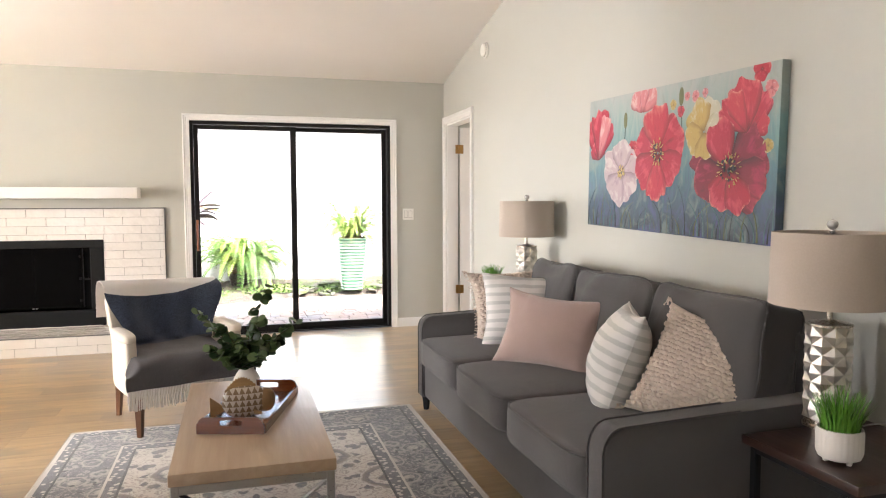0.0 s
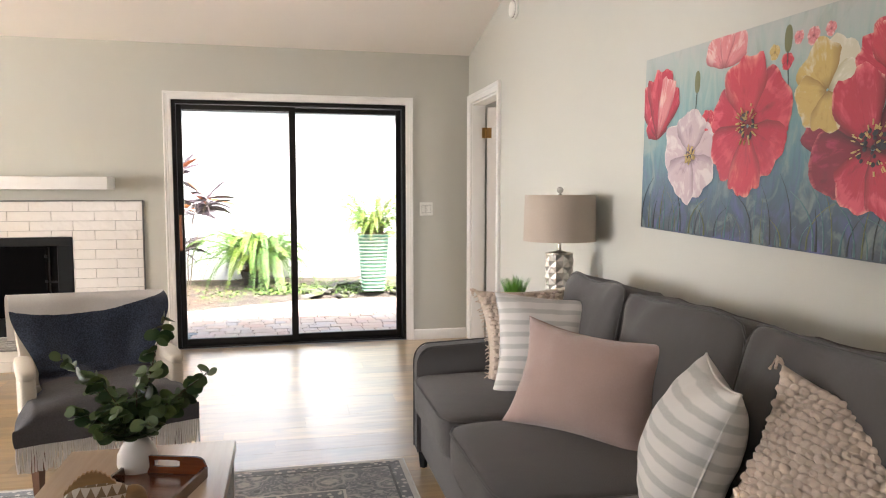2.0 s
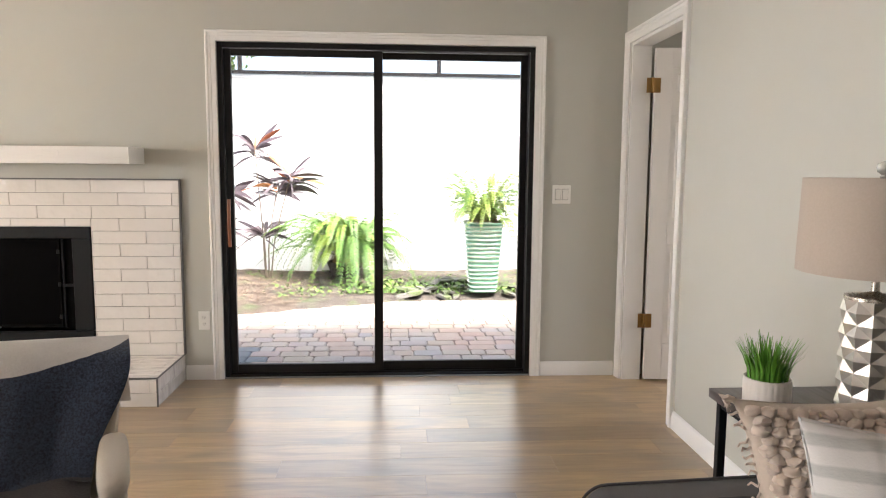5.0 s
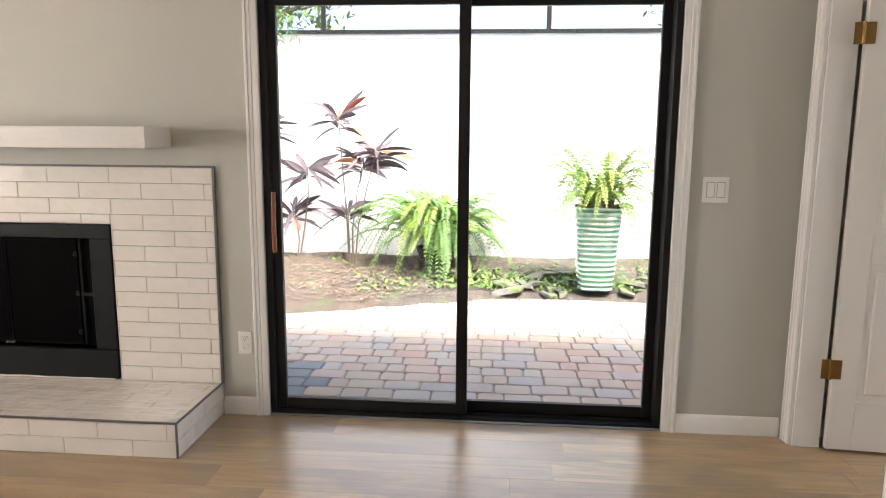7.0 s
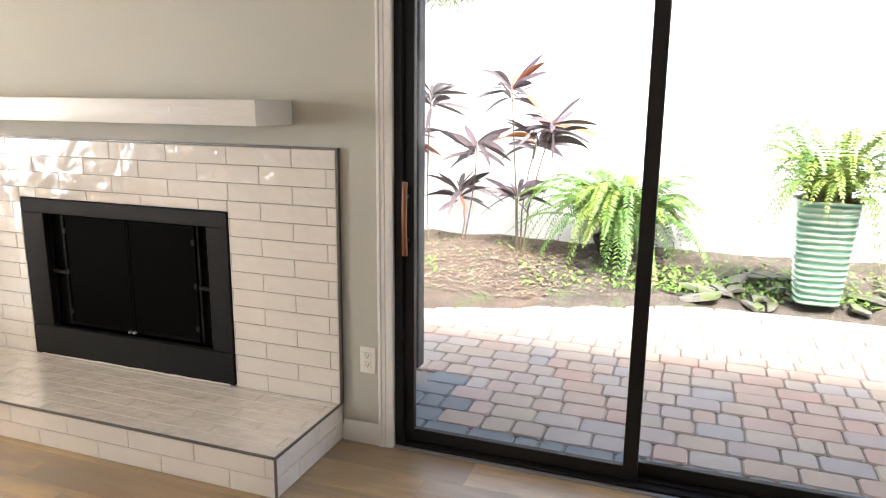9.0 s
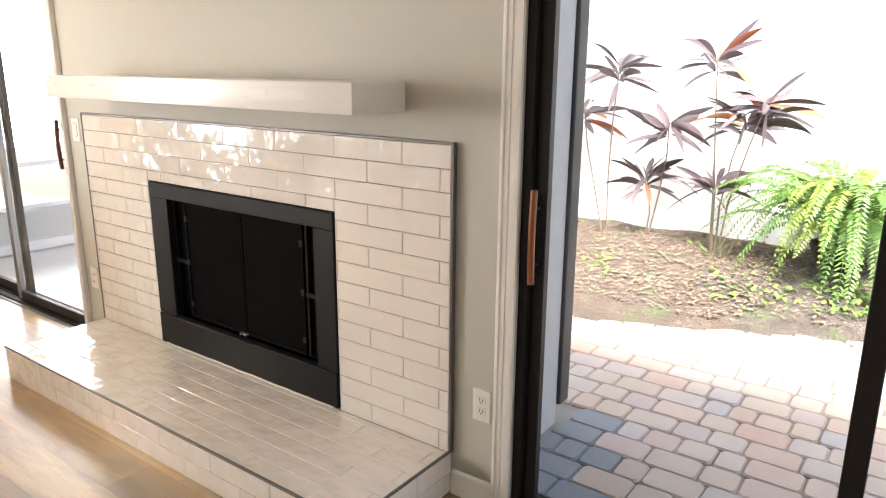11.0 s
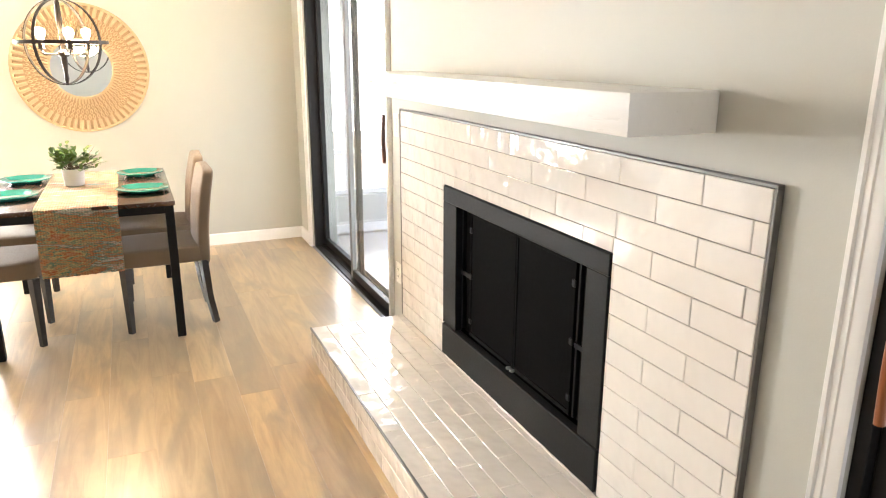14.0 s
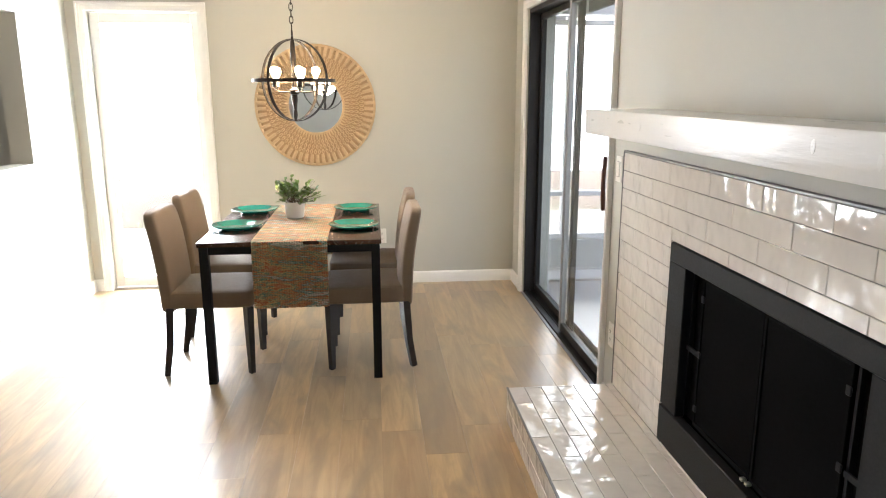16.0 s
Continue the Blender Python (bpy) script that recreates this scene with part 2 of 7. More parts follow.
def tube(bm, points, radius, n=8, taper=1.0, closed=False):
    pts = [Vector(p) for p in points]
    rings = []
    up = Vector((0.13, 0.21, 0.97)).normalized()
    for i, p in enumerate(pts):
        a, b = (pts[i - 1], pts[(i + 1) % len(pts)]) if closed else (pts[max(i - 1, 0)], pts[min(i + 1, len(pts) - 1)])
        d = (b - a).normalized()
        s = d.cross(up)
        if s.length < 1e-3:
            s = d.cross(Vector((1, 0, 0)))
        s.normalize()
        t = d.cross(s)
        r = radius * (1 + (taper - 1) * i / max(1, len(pts) - 1))
        rings.append([bm.verts.new(p + r * (math.cos(2 * math.pi * k / n) * s + math.sin(2 * math.pi * k / n) * t)) for k in range(n)])
    pairs = list(zip(rings, rings[1:])) + ([(rings[-1], rings[0])] if closed else [])
    for a, b in pairs:
        for k in range(n):
            bm.faces.new((a[k], a[(k + 1) % n], b[(k + 1) % n], b[k]))
    if not closed:
        bm.faces.new(rings[0])
        bm.faces.new(rings[-1])
    return bm


def soft(bm, centre, size, p=5.0, n=8, m=None, bulge=0.0):
    """A box with well rounded edges, of full size, bulging a little on top."""
    made = {}
    c, h = Vector(centre), Vector(size) / 2

    def vert(q):
        key = tuple(round(t, 5) for t in q)
        if key not in made:
            k = sum(abs(t) ** p for t in q) ** (1 / p)
            u = Vector(q) / k
            if bulge and u.z > 0:
                u.z *= 1 + bulge * (1 - u.x * u.x) * (1 - u.y * u.y)
            v = Vector((u.x * h.x, u.y * h.y, u.z * h.z)) + c
            made[key] = bm.verts.new(m @ v if m is not None else v)
        return made[key]

    g = [math.sin((i / n - 0.5) * math.pi) for i in range(n + 1)]
    for axis in range(3):
        for side in (-1, 1):
            for i in range(n):
                for j in range(n):
                    quad = []
                    for a, b in ((g[i], g[j]), (g[i + 1], g[j]), (g[i + 1], g[j + 1]), (g[i], g[j + 1])):
                        q = [a, b]
                        q.insert(axis, side)
                        quad.append(vert(q))
                    bm.faces.new(quad if side > 0 else quad[::-1])
    return bm


def sheet(bm, f, nu, nv, thick=0.0):
    """A surface f(u, v) over the unit square; with a thickness it is closed."""
    top = [[bm.verts.new(f(i / nu, j / nv)) for j in range(nv + 1)] for i in range(nu + 1)]
    faces = [bm.faces.new((top[i][j], top[i + 1][j], top[i + 1][j + 1], top[i][j + 1])) for i in range(nu) for j in range(nv)]
    if thick:
        bmesh.ops.recalc_face_normals(bm, faces=faces)
        bmesh.ops.solidify(bm, geom=faces, thickness=thick)
    return bm


def sweep_profile(bm, profile, path, closed=False):
    """Carries an (outward, up) profile along a level path of (x, y) corners with mitred turns; outward is to the right of the way."""
    n = len(path)
    rings = []
    for i, p in enumerate(path):
        p = Vector(p)
        a = (p - Vector(path[i - 1])).normalized() if i or closed else None
        b = (Vector(path[(i + 1) % n]) - p).normalized() if i < n - 1 or closed else None
        a, b = a or b, b or a
        na, nb = Vector((a.y, -a.x)), Vector((b.y, -b.x))
        mit = (na + nb) / (1 + na.dot(nb))
        rings.append([bm.verts.new((p.x + mit.x * o, p.y + mit.y * o, u)) for o, u in profile])
    for ra, rb in zip(rings, rings[1:]):
        for k in range(len(profile) - 1):
            bm.faces.new((ra[k], rb[k], rb[k + 1], ra[k + 1]))
    bm.faces.new(rings[0])
    bm.faces.new(rings[-1])
    return bm


PIECES = {}


def piece(name, parent, material, size, at, chamfer=0.002, turn=0.0, upright=False):
    """One plank, tile or paver: a chamfered block that shares its mesh with its like. Its top centre lies at the given place."""
    key = (name, material.name, tuple(round(s, 3) for s in size), chamfer, upright)
    if key not in PIECES:
        w, d, h = (s / 2 for s in size)
        c = chamfer
        lo = [(-w, -d), (w, -d), (w, d), (-w, d)]
        hi = [(-w + c, -d + c), (w - c, -d + c), (w - c, d - c), (-w + c, d - c)]
        vs = [(x, y, -2 * h) for x, y in lo] + [(x, y, -c) for x, y in lo] + [(x, y, 0) for x, y in hi]
        if upright:
            vs = [(x, -z, y) for x, y, z in vs]
        fs = [(8, 9, 10, 11)] + [(i + 4 * k, (i + 1) % 4 + 4 * k, (i + 1) % 4 + 4 * k + 4, i + 4 * k + 4) for k in (0, 1) for i in range(4)]
        me = bpy.data.meshes.new(name)
        me.from_pydata(vs, [], fs)
        bm = bmesh.new()
        bm.from_mesh(me)
        bmesh.ops.recalc_face_normals(bm, faces=bm.faces)
        top = bm.faces
        bm.faces.ensure_lookup_table()
        n = bm.faces[0].normal
        want = Vector((0, -1, 0)) if upright else Vector((0, 0, 1))
        if n.dot(want) < 0:
            bmesh.ops.reverse_faces(bm, faces=list(top))
        bm.to_mesh(me)
        bm.free()
        me.materials.append(material)
        PIECES[key] = me
    ob = new(name, PIECES[key])
    ob.parent = parent
    ob.matrix_local = pose(*at, 0, 0, turn)
    return ob


# ---- the rooms ----
NORTH, EAST, WEST, SOUTH = 7.15, 2.10, -5.36, -2.5
RIDGE, PITCH, EAVES = 2.4, 0.225, 2.50


def ceiling_height(y):
    return EAVES + PITCH * (NORTH - max(y, RIDGE)) - PITCH * max(0.0, RIDGE - y)


def wall(name, axis, span, face, back, top, holes=(), cuts=(), label="", follow=False):
    """A wall along x or y with openings (from, to, bottom, top) that go through it."""
    us = sorted({*span, *cuts, *(h[0] for h in holes), *(h[1] for h in holes)})
    zs = sorted({0.0, top, *(h[2] for h in holes), *(h[3] for h in holes)})
    bm = bmesh.new()
    vs = {}

    def vert(i, k, side):
        key = (i, k, side)
        if key not in vs:
            u, z, d = us[i], zs[k], (face, back)[side]
            if follow and z == top:
                z = ceiling_height(u) + 0.06
            vs[key] = bm.verts.new((u, d, z) if axis == "x" else (d, u, z))
        return vs[key]

    def solid(i, k):
        if not (0 <= i < len(us) - 1 and 0 <= k < len(zs) - 1):
            return False
        u, z = (us[i] + us[i + 1]) / 2, (zs[k] + zs[k + 1]) / 2
        return not any(h[0] < u < h[1] and h[2] < z < h[3] for h in holes)

    for i in range(len(us) - 1):
        for k in range(len(zs) - 1):
            if not solid(i, k):
                continue
            for s in (0, 1):
                bm.faces.new([vert(i, k, s), vert(i + 1, k, s), vert(i + 1, k + 1, s), vert(i, k + 1, s)])
            for (di, dk), (a, b) in (((-1, 0), ((i, k), (i, k + 1))), ((1, 0), ((i + 1, k), (i + 1, k + 1))), ((0, -1), ((i, k), (i + 1, k))), ((0, 1), ((i, k + 1), (i + 1, k + 1)))):
                if not solid(i + di, k + dk):
                    bm.faces.new([vert(*a, 0), vert(*b, 0), vert(*b, 1), vert(*a, 1)])
    return structure(name, bm, PAINT, label or "sage grey painted plaster wall", "wall", smooth=False)


SLIDE1, SLIDE2 = (-0.385, 1.535), (-4.985, -3.125)
DOOR = (6.262, 7.052)
wall("wall_north", "x", (WEST - 0.16, 4.4), NORTH, NORTH + 0.20, 2.62, [(*SLIDE1, 0.0, 2.058), (*SLIDE2, 0.0, 2.058), (-2.33, -1.16, 0.165, 0.945)])
wall("wall_east", "y", (SOUTH, NORTH), EAST, EAST + 0.12, 2.62, [(*DOOR, 0.0, 2.075)], (RIDGE,), follow=True)
# second opening: unseen kitchen window, cut for the added fill lamp
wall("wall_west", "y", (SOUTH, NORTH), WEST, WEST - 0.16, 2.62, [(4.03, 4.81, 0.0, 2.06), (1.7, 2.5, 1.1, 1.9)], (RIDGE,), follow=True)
# opening of the guessed front window, out of view, for its fill lamp
wall("wall_south", "x", (WEST - 0.16, EAST + 0.12), SOUTH, SOUTH - 0.2, 2.52, [(-4.8, -2.4, 0.60, 2.10)])
wall("wall_kitchen", "x", (WEST, -2.4), 3.90, 3.76, 2.9, [(-4.62, -3.0, 1.05, 1.97)], label="sage grey wall with a kitchen pass-through opening")
wall("wall_side_room_south", "x", (EAST + 0.12, 4.4), 4.50, 4.38, 2.55)
wall("wall_side_room_east", "y", (4.38, NORTH), 4.20, 4.4, 2.55, [(5.4, 6.4, 0.9, 2.1)])

bm = bmesh.new()
# rear slope runs 1.5 m past the south wall, unseen, to block sun
rows = [(NORTH + 0.25, ceiling_height(NORTH) - PITCH * 0.25), (RIDGE, ceiling_height(RIDGE)), (SOUTH - 1.5, ceiling_height(SOUTH - 1.5))]
grid = [[bm.verts.new((x, y, z + h)) for h in (0.0, 0.14)] for y, z in rows for x in (WEST - 0.2, EAST + 0.16)]
for a in (0, 2):
    for h in (0, 1):
        bm.faces.new([grid[a][h], grid[a + 1][h], grid[a + 3][h], grid[a + 2][h]])
    for c in (0, 1):
        bm.faces.new([grid[a + c][0], grid[a + 2 + c][0], grid[a + 2 + c][1], grid[a + c][1]])
for a in (0, 4):
    bm.faces.new([grid[a][0], grid[a + 1][0], grid[a + 1][1], grid[a][1]])
structure("ceiling", bm, CEIL, "warm white sloping plaster ceiling", "ceiling", smooth=False)
structure("ceiling_side_room", boxed(EAST + 0.17, 4.45, 4.36, NORTH + 0.2, 2.56, 2.68), CEIL, "flat white plaster ceiling", "ceiling", smooth=False)


def base_run(path, name="baseboard"):
    prof = [(0.0, 0.0), (0.016, 0.0), (0.016, 0.060), (0.012, 0.068), (0.012, 0.076), (0.007, 0.086), (0.0, 0.090)]
    structure(name, sweep_profile(bmesh.new(), prof, path), TRIM, "white moulded baseboard along the wall", "baseboard")


base_run([(-0.616, NORTH), (-0.448, NORTH)])
base_run([(1.60, NORTH), (2.076, NORTH)])
base_run([(EAST, SOUTH), (EAST, 6.188)][::-1])
base_run([(WEST, 4.875), (WEST, NORTH), (-5.046, NORTH)])
base_run([(-2.4, 3.90), (WEST, 3.90), (WEST, 3.965)])
base_run([(-3.064, NORTH), (-2.892, NORTH)])


def casing(name, path, m, width=0.068, label="white moulded door casing"):
    """Trim round an opening; the path is in the wall's plane, the width goes outward."""
    w = width
    prof = [(0.0, 0.0), (0.0, 0.012), (0.010, 0.016), (w * 0.45, 0.016), (w * 0.5, 0.019), (w * 0.72, 0.019), (w * 0.78, 0.024), (w - 0.004, 0.024), (w, 0.019), (w, 0.0)]
    bm = sweep_profile(bmesh.new(), prof, path)
    bmesh.ops.transform(bm, matrix=m, verts=bm.verts)
    return structure(name, bm, TRIM, label, "trim")


ONTO_NORTH = Matrix(((1, 0, 0, 0), (0, 0, -1, NORTH), (0, 1, 0, 0), (0, 0, 0, 1)))
ONTO_EAST = Matrix(((0, 0, -1, EAST), (1, 0, 0, 0), (0, 1, 0, 0), (0, 0, 0, 1)))
ONTO_WEST = Matrix(((0, 0, 1, WEST), (1, 0, 0, 0), (0, 1, 0, 0), (0, 0, 0, 1)))
casing("trim_1", [(SLIDE1[1], 0), (SLIDE1[1], 2.058), (SLIDE1[0], 2.058), (SLIDE1[0], 0)], ONTO_NORTH, 0.062, "white moulded casing round the sliding door")
casing("trim_2", [(SLIDE2[1], 0), (SLIDE2[1], 2.058), (SLIDE2[0], 2.058), (SLIDE2[0], 0)], ONTO_NORTH, 0.058, "white moulded casing round the dining room sliding door")
casing("trim_3", [(DOOR[1], 0), (DOOR[1], 2.075), (DOOR[0], 2.075), (DOOR[0], 0)], ONTO_EAST, 0.07, "white moulded casing round the interior door")
casing("trim_4", [(4.81, 0), (4.81, 2.06), (4.03, 2.06), (4.03, 0)], ONTO_WEST, 0.06, "white casing round the glazed patio door")

# door jamb lining and the open panelled door
bm = bmesh.new()
box(bm, EAST + 0.002, EAST + 0.118, DOOR[1] - 0.018, DOOR[1], 0, 2.057)
box(bm, EAST + 0.002, EAST + 0.118, DOOR[0], DOOR[0] + 0.018, 0, 2.057)
box(bm, EAST + 0.002, EAST + 0.118, DOOR[0], DOOR[1], 2.057, 2.075)
box(bm, EAST + 0.04, EAST + 0.075, DOOR[0] + 0.018, DOOR[0] + 0.03, 0, 2.045)
structure("trim_5", bm, TRIM, "white door jamb lining with a stop", "trim", smooth=False)


def panel_door(m, width, height):
    d = tagged(new("door_1", None), "white six-panel interior door, standing open, brass hinges", "door", "", "structure")
    d.matrix_world = m
    t = 0.035
    rail, st = 0.11, 0.105
    zs = [0.012, 0.24, 0.24 + 0.62, 0.24 + 0.62 + 0.13, 1.64, 1.75, height - 0.12, height]
    bm = bmesh.new()
    box(bm, 0, width, 0.008, t - 0.008, 0.012, height)
    for x in (0, width / 2 - st / 2, width - st):
        box(bm, x, x + st, 0, t, 0.012, height, 0.002, 1)
    for a, b in ((zs[0], zs[1]), (zs[2], zs[3]), (zs[4], zs[5]), (zs[6], zs[7])):
        for x0, x1 in ((st, width / 2 - st / 2), (width / 2 + st / 2, width - st)):
            box(bm, x0, x1, 0, t, a, b, 0.002, 1)
    part("leaf", bm, DOORW, d, smooth=False)
    for a, b in ((zs[1], zs[2]), (zs[3], zs[4]), (zs[5], zs[6])):
        for x0, x1 in ((st, width / 2 - st / 2), (width / 2 + st / 2, width - st)):
            part("panel", boxed(x0 + 0.03, x1 - 0.03, 0.002, t - 0.002, a + 0.03, b - 0.03, 0.008, 1), DOORW, d, smooth=False)
    for z in (0.385, 1.82):
        bm = bmesh.new()
        tube(bm, [(-0.014, -0.004, z - 0.045), (-0.014, -0.004, z + 0.045)], 0.007, 10)
        box(bm, -0.012, 0.034, -0.0035, 0.001, z - 0.044, z + 0.044, 0.001, 1)
        box(bm, -0.050, -0.012, -0.0035, 0.0005, z - 0.044, z + 0.044, 0.001, 1)
        part("hinge", bm, BRASS, d, "aged brass hinge")
    return d


panel_door(pose(EAST + 0.130, DOOR[1] - 0.056, 0, 0, 0, -4), 0.76, 2.04)


# ---- sliding doors ----
GREYED = plain("light grey aluminium", (0.26, 0.26, 0.26), 0.45, 0.4, 0.12, 6, 120, 0.05).m
GRIP = wood("varnished handle wood", (0.16, 0.045, 0.015), (0.34, 0.11, 0.035), 0.35, 2, 20).m


def sliding_door(name, span, mid, slide_low, handle_z, label, tone_in, grip_dark):
    """Aluminium frame, one fixed and one sliding panel, each with stiles, rails and a pane."""
    d = tagged(new(name), label, "sliding door", "", "structure")
    x0, x1, y0 = span[0], span[1], NORTH
    top = 2.056
    for a, b, c, e in ((x0, x0 + 0.030, 0.0, top), (x1 - 0.030, x1, 0.0, top)):
        part("jamb", boxed(a, b, y0 + 0.012, y0 + 0.13, c, e, 0.002, 1), BRONZE, d, smooth=False)
    part("head", boxed(x0 + 0.030, x1 - 0.030, y0 + 0.012, y0 + 0.13, top - 0.030, top, 0.002, 1), BRONZE, d, smooth=False)
    bm = boxed(x0 + 0.030, x1 - 0.030, y0 + 0.014, y0 + 0.13, 0.0, 0.016, 0.002, 1)
    box(bm, x0 + 0.030, x1 - 0.030, y0 + 0.052, y0 + 0.060, 0.016, 0.026)
    box(bm, x0 + 0.030, x1 - 0.030, y0 + 0.100, y0 + 0.108, 0.016, 0.026)
    part("track", bm, BRONZE, d, "dark bronze sill track", smooth=False)
    part("threshold", boxed(x0 + 0.002, x1 - 0.002, y0 - 0.010, y0 + 0.012, 0.0005, 0.007, 0.002, 1), GREYED, d, "thin grey metal threshold", smooth=False)
    for k, (a, b) in enumerate(((x0 + 0.032, mid + 0.028), (mid - 0.028, x1 - 0.032))):
        inner = (k == 0) != slide_low
        y = y0 + (0.036 if inner else 0.086)
        col = tone_in if inner else BRONZE
        st, lo = 0.042, 0.052
        leaf = part("panel", boxed(a, a + st, y, y + 0.032, 0.027, top - 0.034, 0.003, 1), col, d, smooth=False)
        part("stile", boxed(b - st - (0.012 if k == 0 else 0), b, y, y + 0.032, 0.027, top - 0.034, 0.003, 1), col, leaf, smooth=False)
        part("bottom_rail", boxed(a + st, b - st, y + 0.001, y + 0.031, 0.027, 0.027 + lo, 0.003, 1), BRONZE if inner else col, leaf, smooth=False)
        part("top_rail", boxed(a + st, b - st, y + 0.001, y + 0.031, top - 0.074, top - 0.034, 0.003, 1), BRONZE if inner else col, leaf, smooth=False)
        pane = part("pane", boxed(a + st - 0.004, b - st + 0.004, y + 0.013, y + 0.018, 0.076, top - 0.070), PANE, leaf, "clear glass pane", smooth=False)
        pane.visible_shadow = False
        if inner:
            hx = a + 0.020 if k == 0 else b - 0.020
            bm = bmesh.new()
            n = 9
            pts = [(hx, y - 0.040 - 0.006 * math.sin(math.pi * i / (n - 1)), handle_z[0] + (handle_z[1] - handle_z[0]) * i / (n - 1)) for i in range(n)]
            tube(bm, pts, 0.011, 10)
            part("handle", bm, GRIP if not grip_dark else DARKGRIP, leaf, "varnished wooden pull handle")
            bm = bmesh.new()
            span_h = handle_z[1] - handle_z[0]
            for z in (handle_z[0] + 0.2 * span_h, handle_z[1] - 0.2 * span_h):
                tube(bm, [(hx, y + 0.004, z), (hx, y - 0.020, z), (hx, y - 0.042, z)], 0.006, 8)
            box(bm, hx - 0.012, hx + 0.012, y - 0.003, y + 0.003, handle_z[0] + 0.02, handle_z[1] - 0.02, 0.002, 1)
            part("bracket", bm, BLACK, leaf, "black handle bracket")
    return d


DARKGRIP = wood("dark handle wood", (0.07, 0.02, 0.01), (0.14, 0.045, 0.02), 0.35, 2, 20).m
sliding_door("window_1", SLIDE1, 0.572, False, (0.83, 1.12), "dark bronze aluminium sliding glass door to the patio, closed", BRONZE, False)
sliding_door("window_2", SLIDE2, -4.02, True, (0.93, 1.19), "sliding glass door of the dining room with light grey stiles, closed", GREYED, True)

# glazed patio door beside the dining table
d = tagged(new("door_2"), "white framed full-height glazed patio door, closed, bright with daylight", "door", "", "structure")
part("frame", boxed(WEST - 0.12, WEST - 0.07, 4.032, 4.10, 0.01, 2.055, 0.002, 1), TRIM, d, smooth=False)
for a, b, c, e in ((4.74, 4.808, 0.01, 2.055), (4.10, 4.74, 0.01, 0.09), (4.10, 4.74, 1.98, 2.055)):
    part("frame", boxed(WEST - 0.12, WEST - 0.07, a, b, c, e, 0.002, 1), TRIM, d, smooth=False)
pane = part("pane", boxed(WEST - 0.098, WEST - 0.092, 4.098, 4.742, 0.088, 1.982), PANE, d, "clear glass pane", smooth=False)
pane.visible_shadow = False

# ---- fireplace ----
FIRE = thing("fireplace", pose(0, 0, 0), "white glazed tile fireplace with raised hearth and black steel firebox", "fireplace")
HX0, HX1, HY = -2.882, -0.622, 6.632
HT, TOPZ = 0.162, 1.236
FX0, FX1, FZ = -2.345, -1.148, 0.955
hearth = part("hearth", boxed(HX0 + 0.006, HX1 - 0.006, HY + 0.006, NORTH - 0.002, 0.0, HT - 0.006), GROUT, FIRE, "raised hearth", smooth=False)
bm = boxed(FX1 + 0.001, HX1 - 0.006, NORTH - 0.012, NORTH - 0.001, HT - 0.004, TOPZ - 0.004)
box(bm, HX0 + 0.006, FX0 - 0.001, NORTH - 0.012, NORTH - 0.001, HT - 0.004, TOPZ - 0.004)
box(bm, FX0 - 0.001, FX1 + 0.001, NORTH - 0.012, NORTH - 0.001, FZ + 0.001, TOPZ - 0.004)
surround = part("surround", bm, GROUT, FIRE, "grout bed of the tiled surround", smooth=False)
bm = boxed(HX0 - 0.006, HX1 + 0.008, NORTH - 0.022, NORTH - 0.002, TOPZ - 0.002, TOPZ + 0.006, 0.001, 1)
box(bm, HX1 - 0.001, HX1 + 0.008, NORTH - 0.022, NORTH - 0.002, HT, TOPZ - 0.002, 0.001, 1)
box(bm, HX0 - 0.008, HX0, NORTH - 0.022, NORTH - 0.002, HT, TOPZ - 0.002, 0.001, 1)
part("edge_trim", bm, EDGE, surround, "grey metal edge trim", smooth=False)
bm = boxed(HX0, HX1, HY - 0.003, HY + 0.006, HT - 0.006, HT + 0.003, 0.001, 1)
box(bm, HX1 - 0.006, HX1 + 0.003, HY - 0.003, NORTH - 0.002, HT - 0.006, HT + 0.003, 0.001, 1)
box(bm, HX1 - 0.006, HX1 + 0.003, HY - 0.003, HY + 0.006, 0.0, HT - 0.006, 0.001, 1)
part("edge_trim", bm, EDGE, hearth, "grey metal edge trim", smooth=False)

# black steel firebox insert
box_t = part("firebox", boxed(FX0 + 0.03, FX1 - 0.03, NORTH + 0.58, NORTH + 0.60, 0.17, 0.93), SOOT, FIRE, "sooty firebox shell", smooth=False)
bm = bmesh.new()
for a, b, c, e, f, g in ((FX0 + 0.02, FX0 + 0.03, NORTH + 0.01, NORTH + 0.6, 0.17, 0.93), (FX1 - 0.03, FX1 - 0.02, NORTH + 0.01, NORTH + 0.6, 0.17, 0.93), (FX0 + 0.02, FX1 - 0.02, NORTH + 0.01, NORTH + 0.6, 0.93, 0.94), (FX0 + 0.02, FX1 - 0.02, NORTH + 0.01, NORTH + 0.6, 0.165, 0.175)):
    box(bm, a, b, c, e, f, g)
part("lining", bm, SOOT, box_t, smooth=False)
y0, y1 = NORTH - 0.024, NORTH + 0.012
ix0, ix1, iz0, iz1 = -2.205, -1.262, 0.322, 0.882
part("frame_top", boxed(FX0 + 0.004, FX1 - 0.004, y0, y1, iz1, FZ - 0.004, 0.003, 1), BLACK, FIRE, "black steel frame", smooth=False)
for a, b in ((FX0 + 0.004, ix0), (ix1, FX1 - 0.004)):
    part("frame_side", boxed(a, b, y0, y1, 0.318, iz1, 0.003, 1), BLACK, FIRE, "black steel frame", smooth=False)
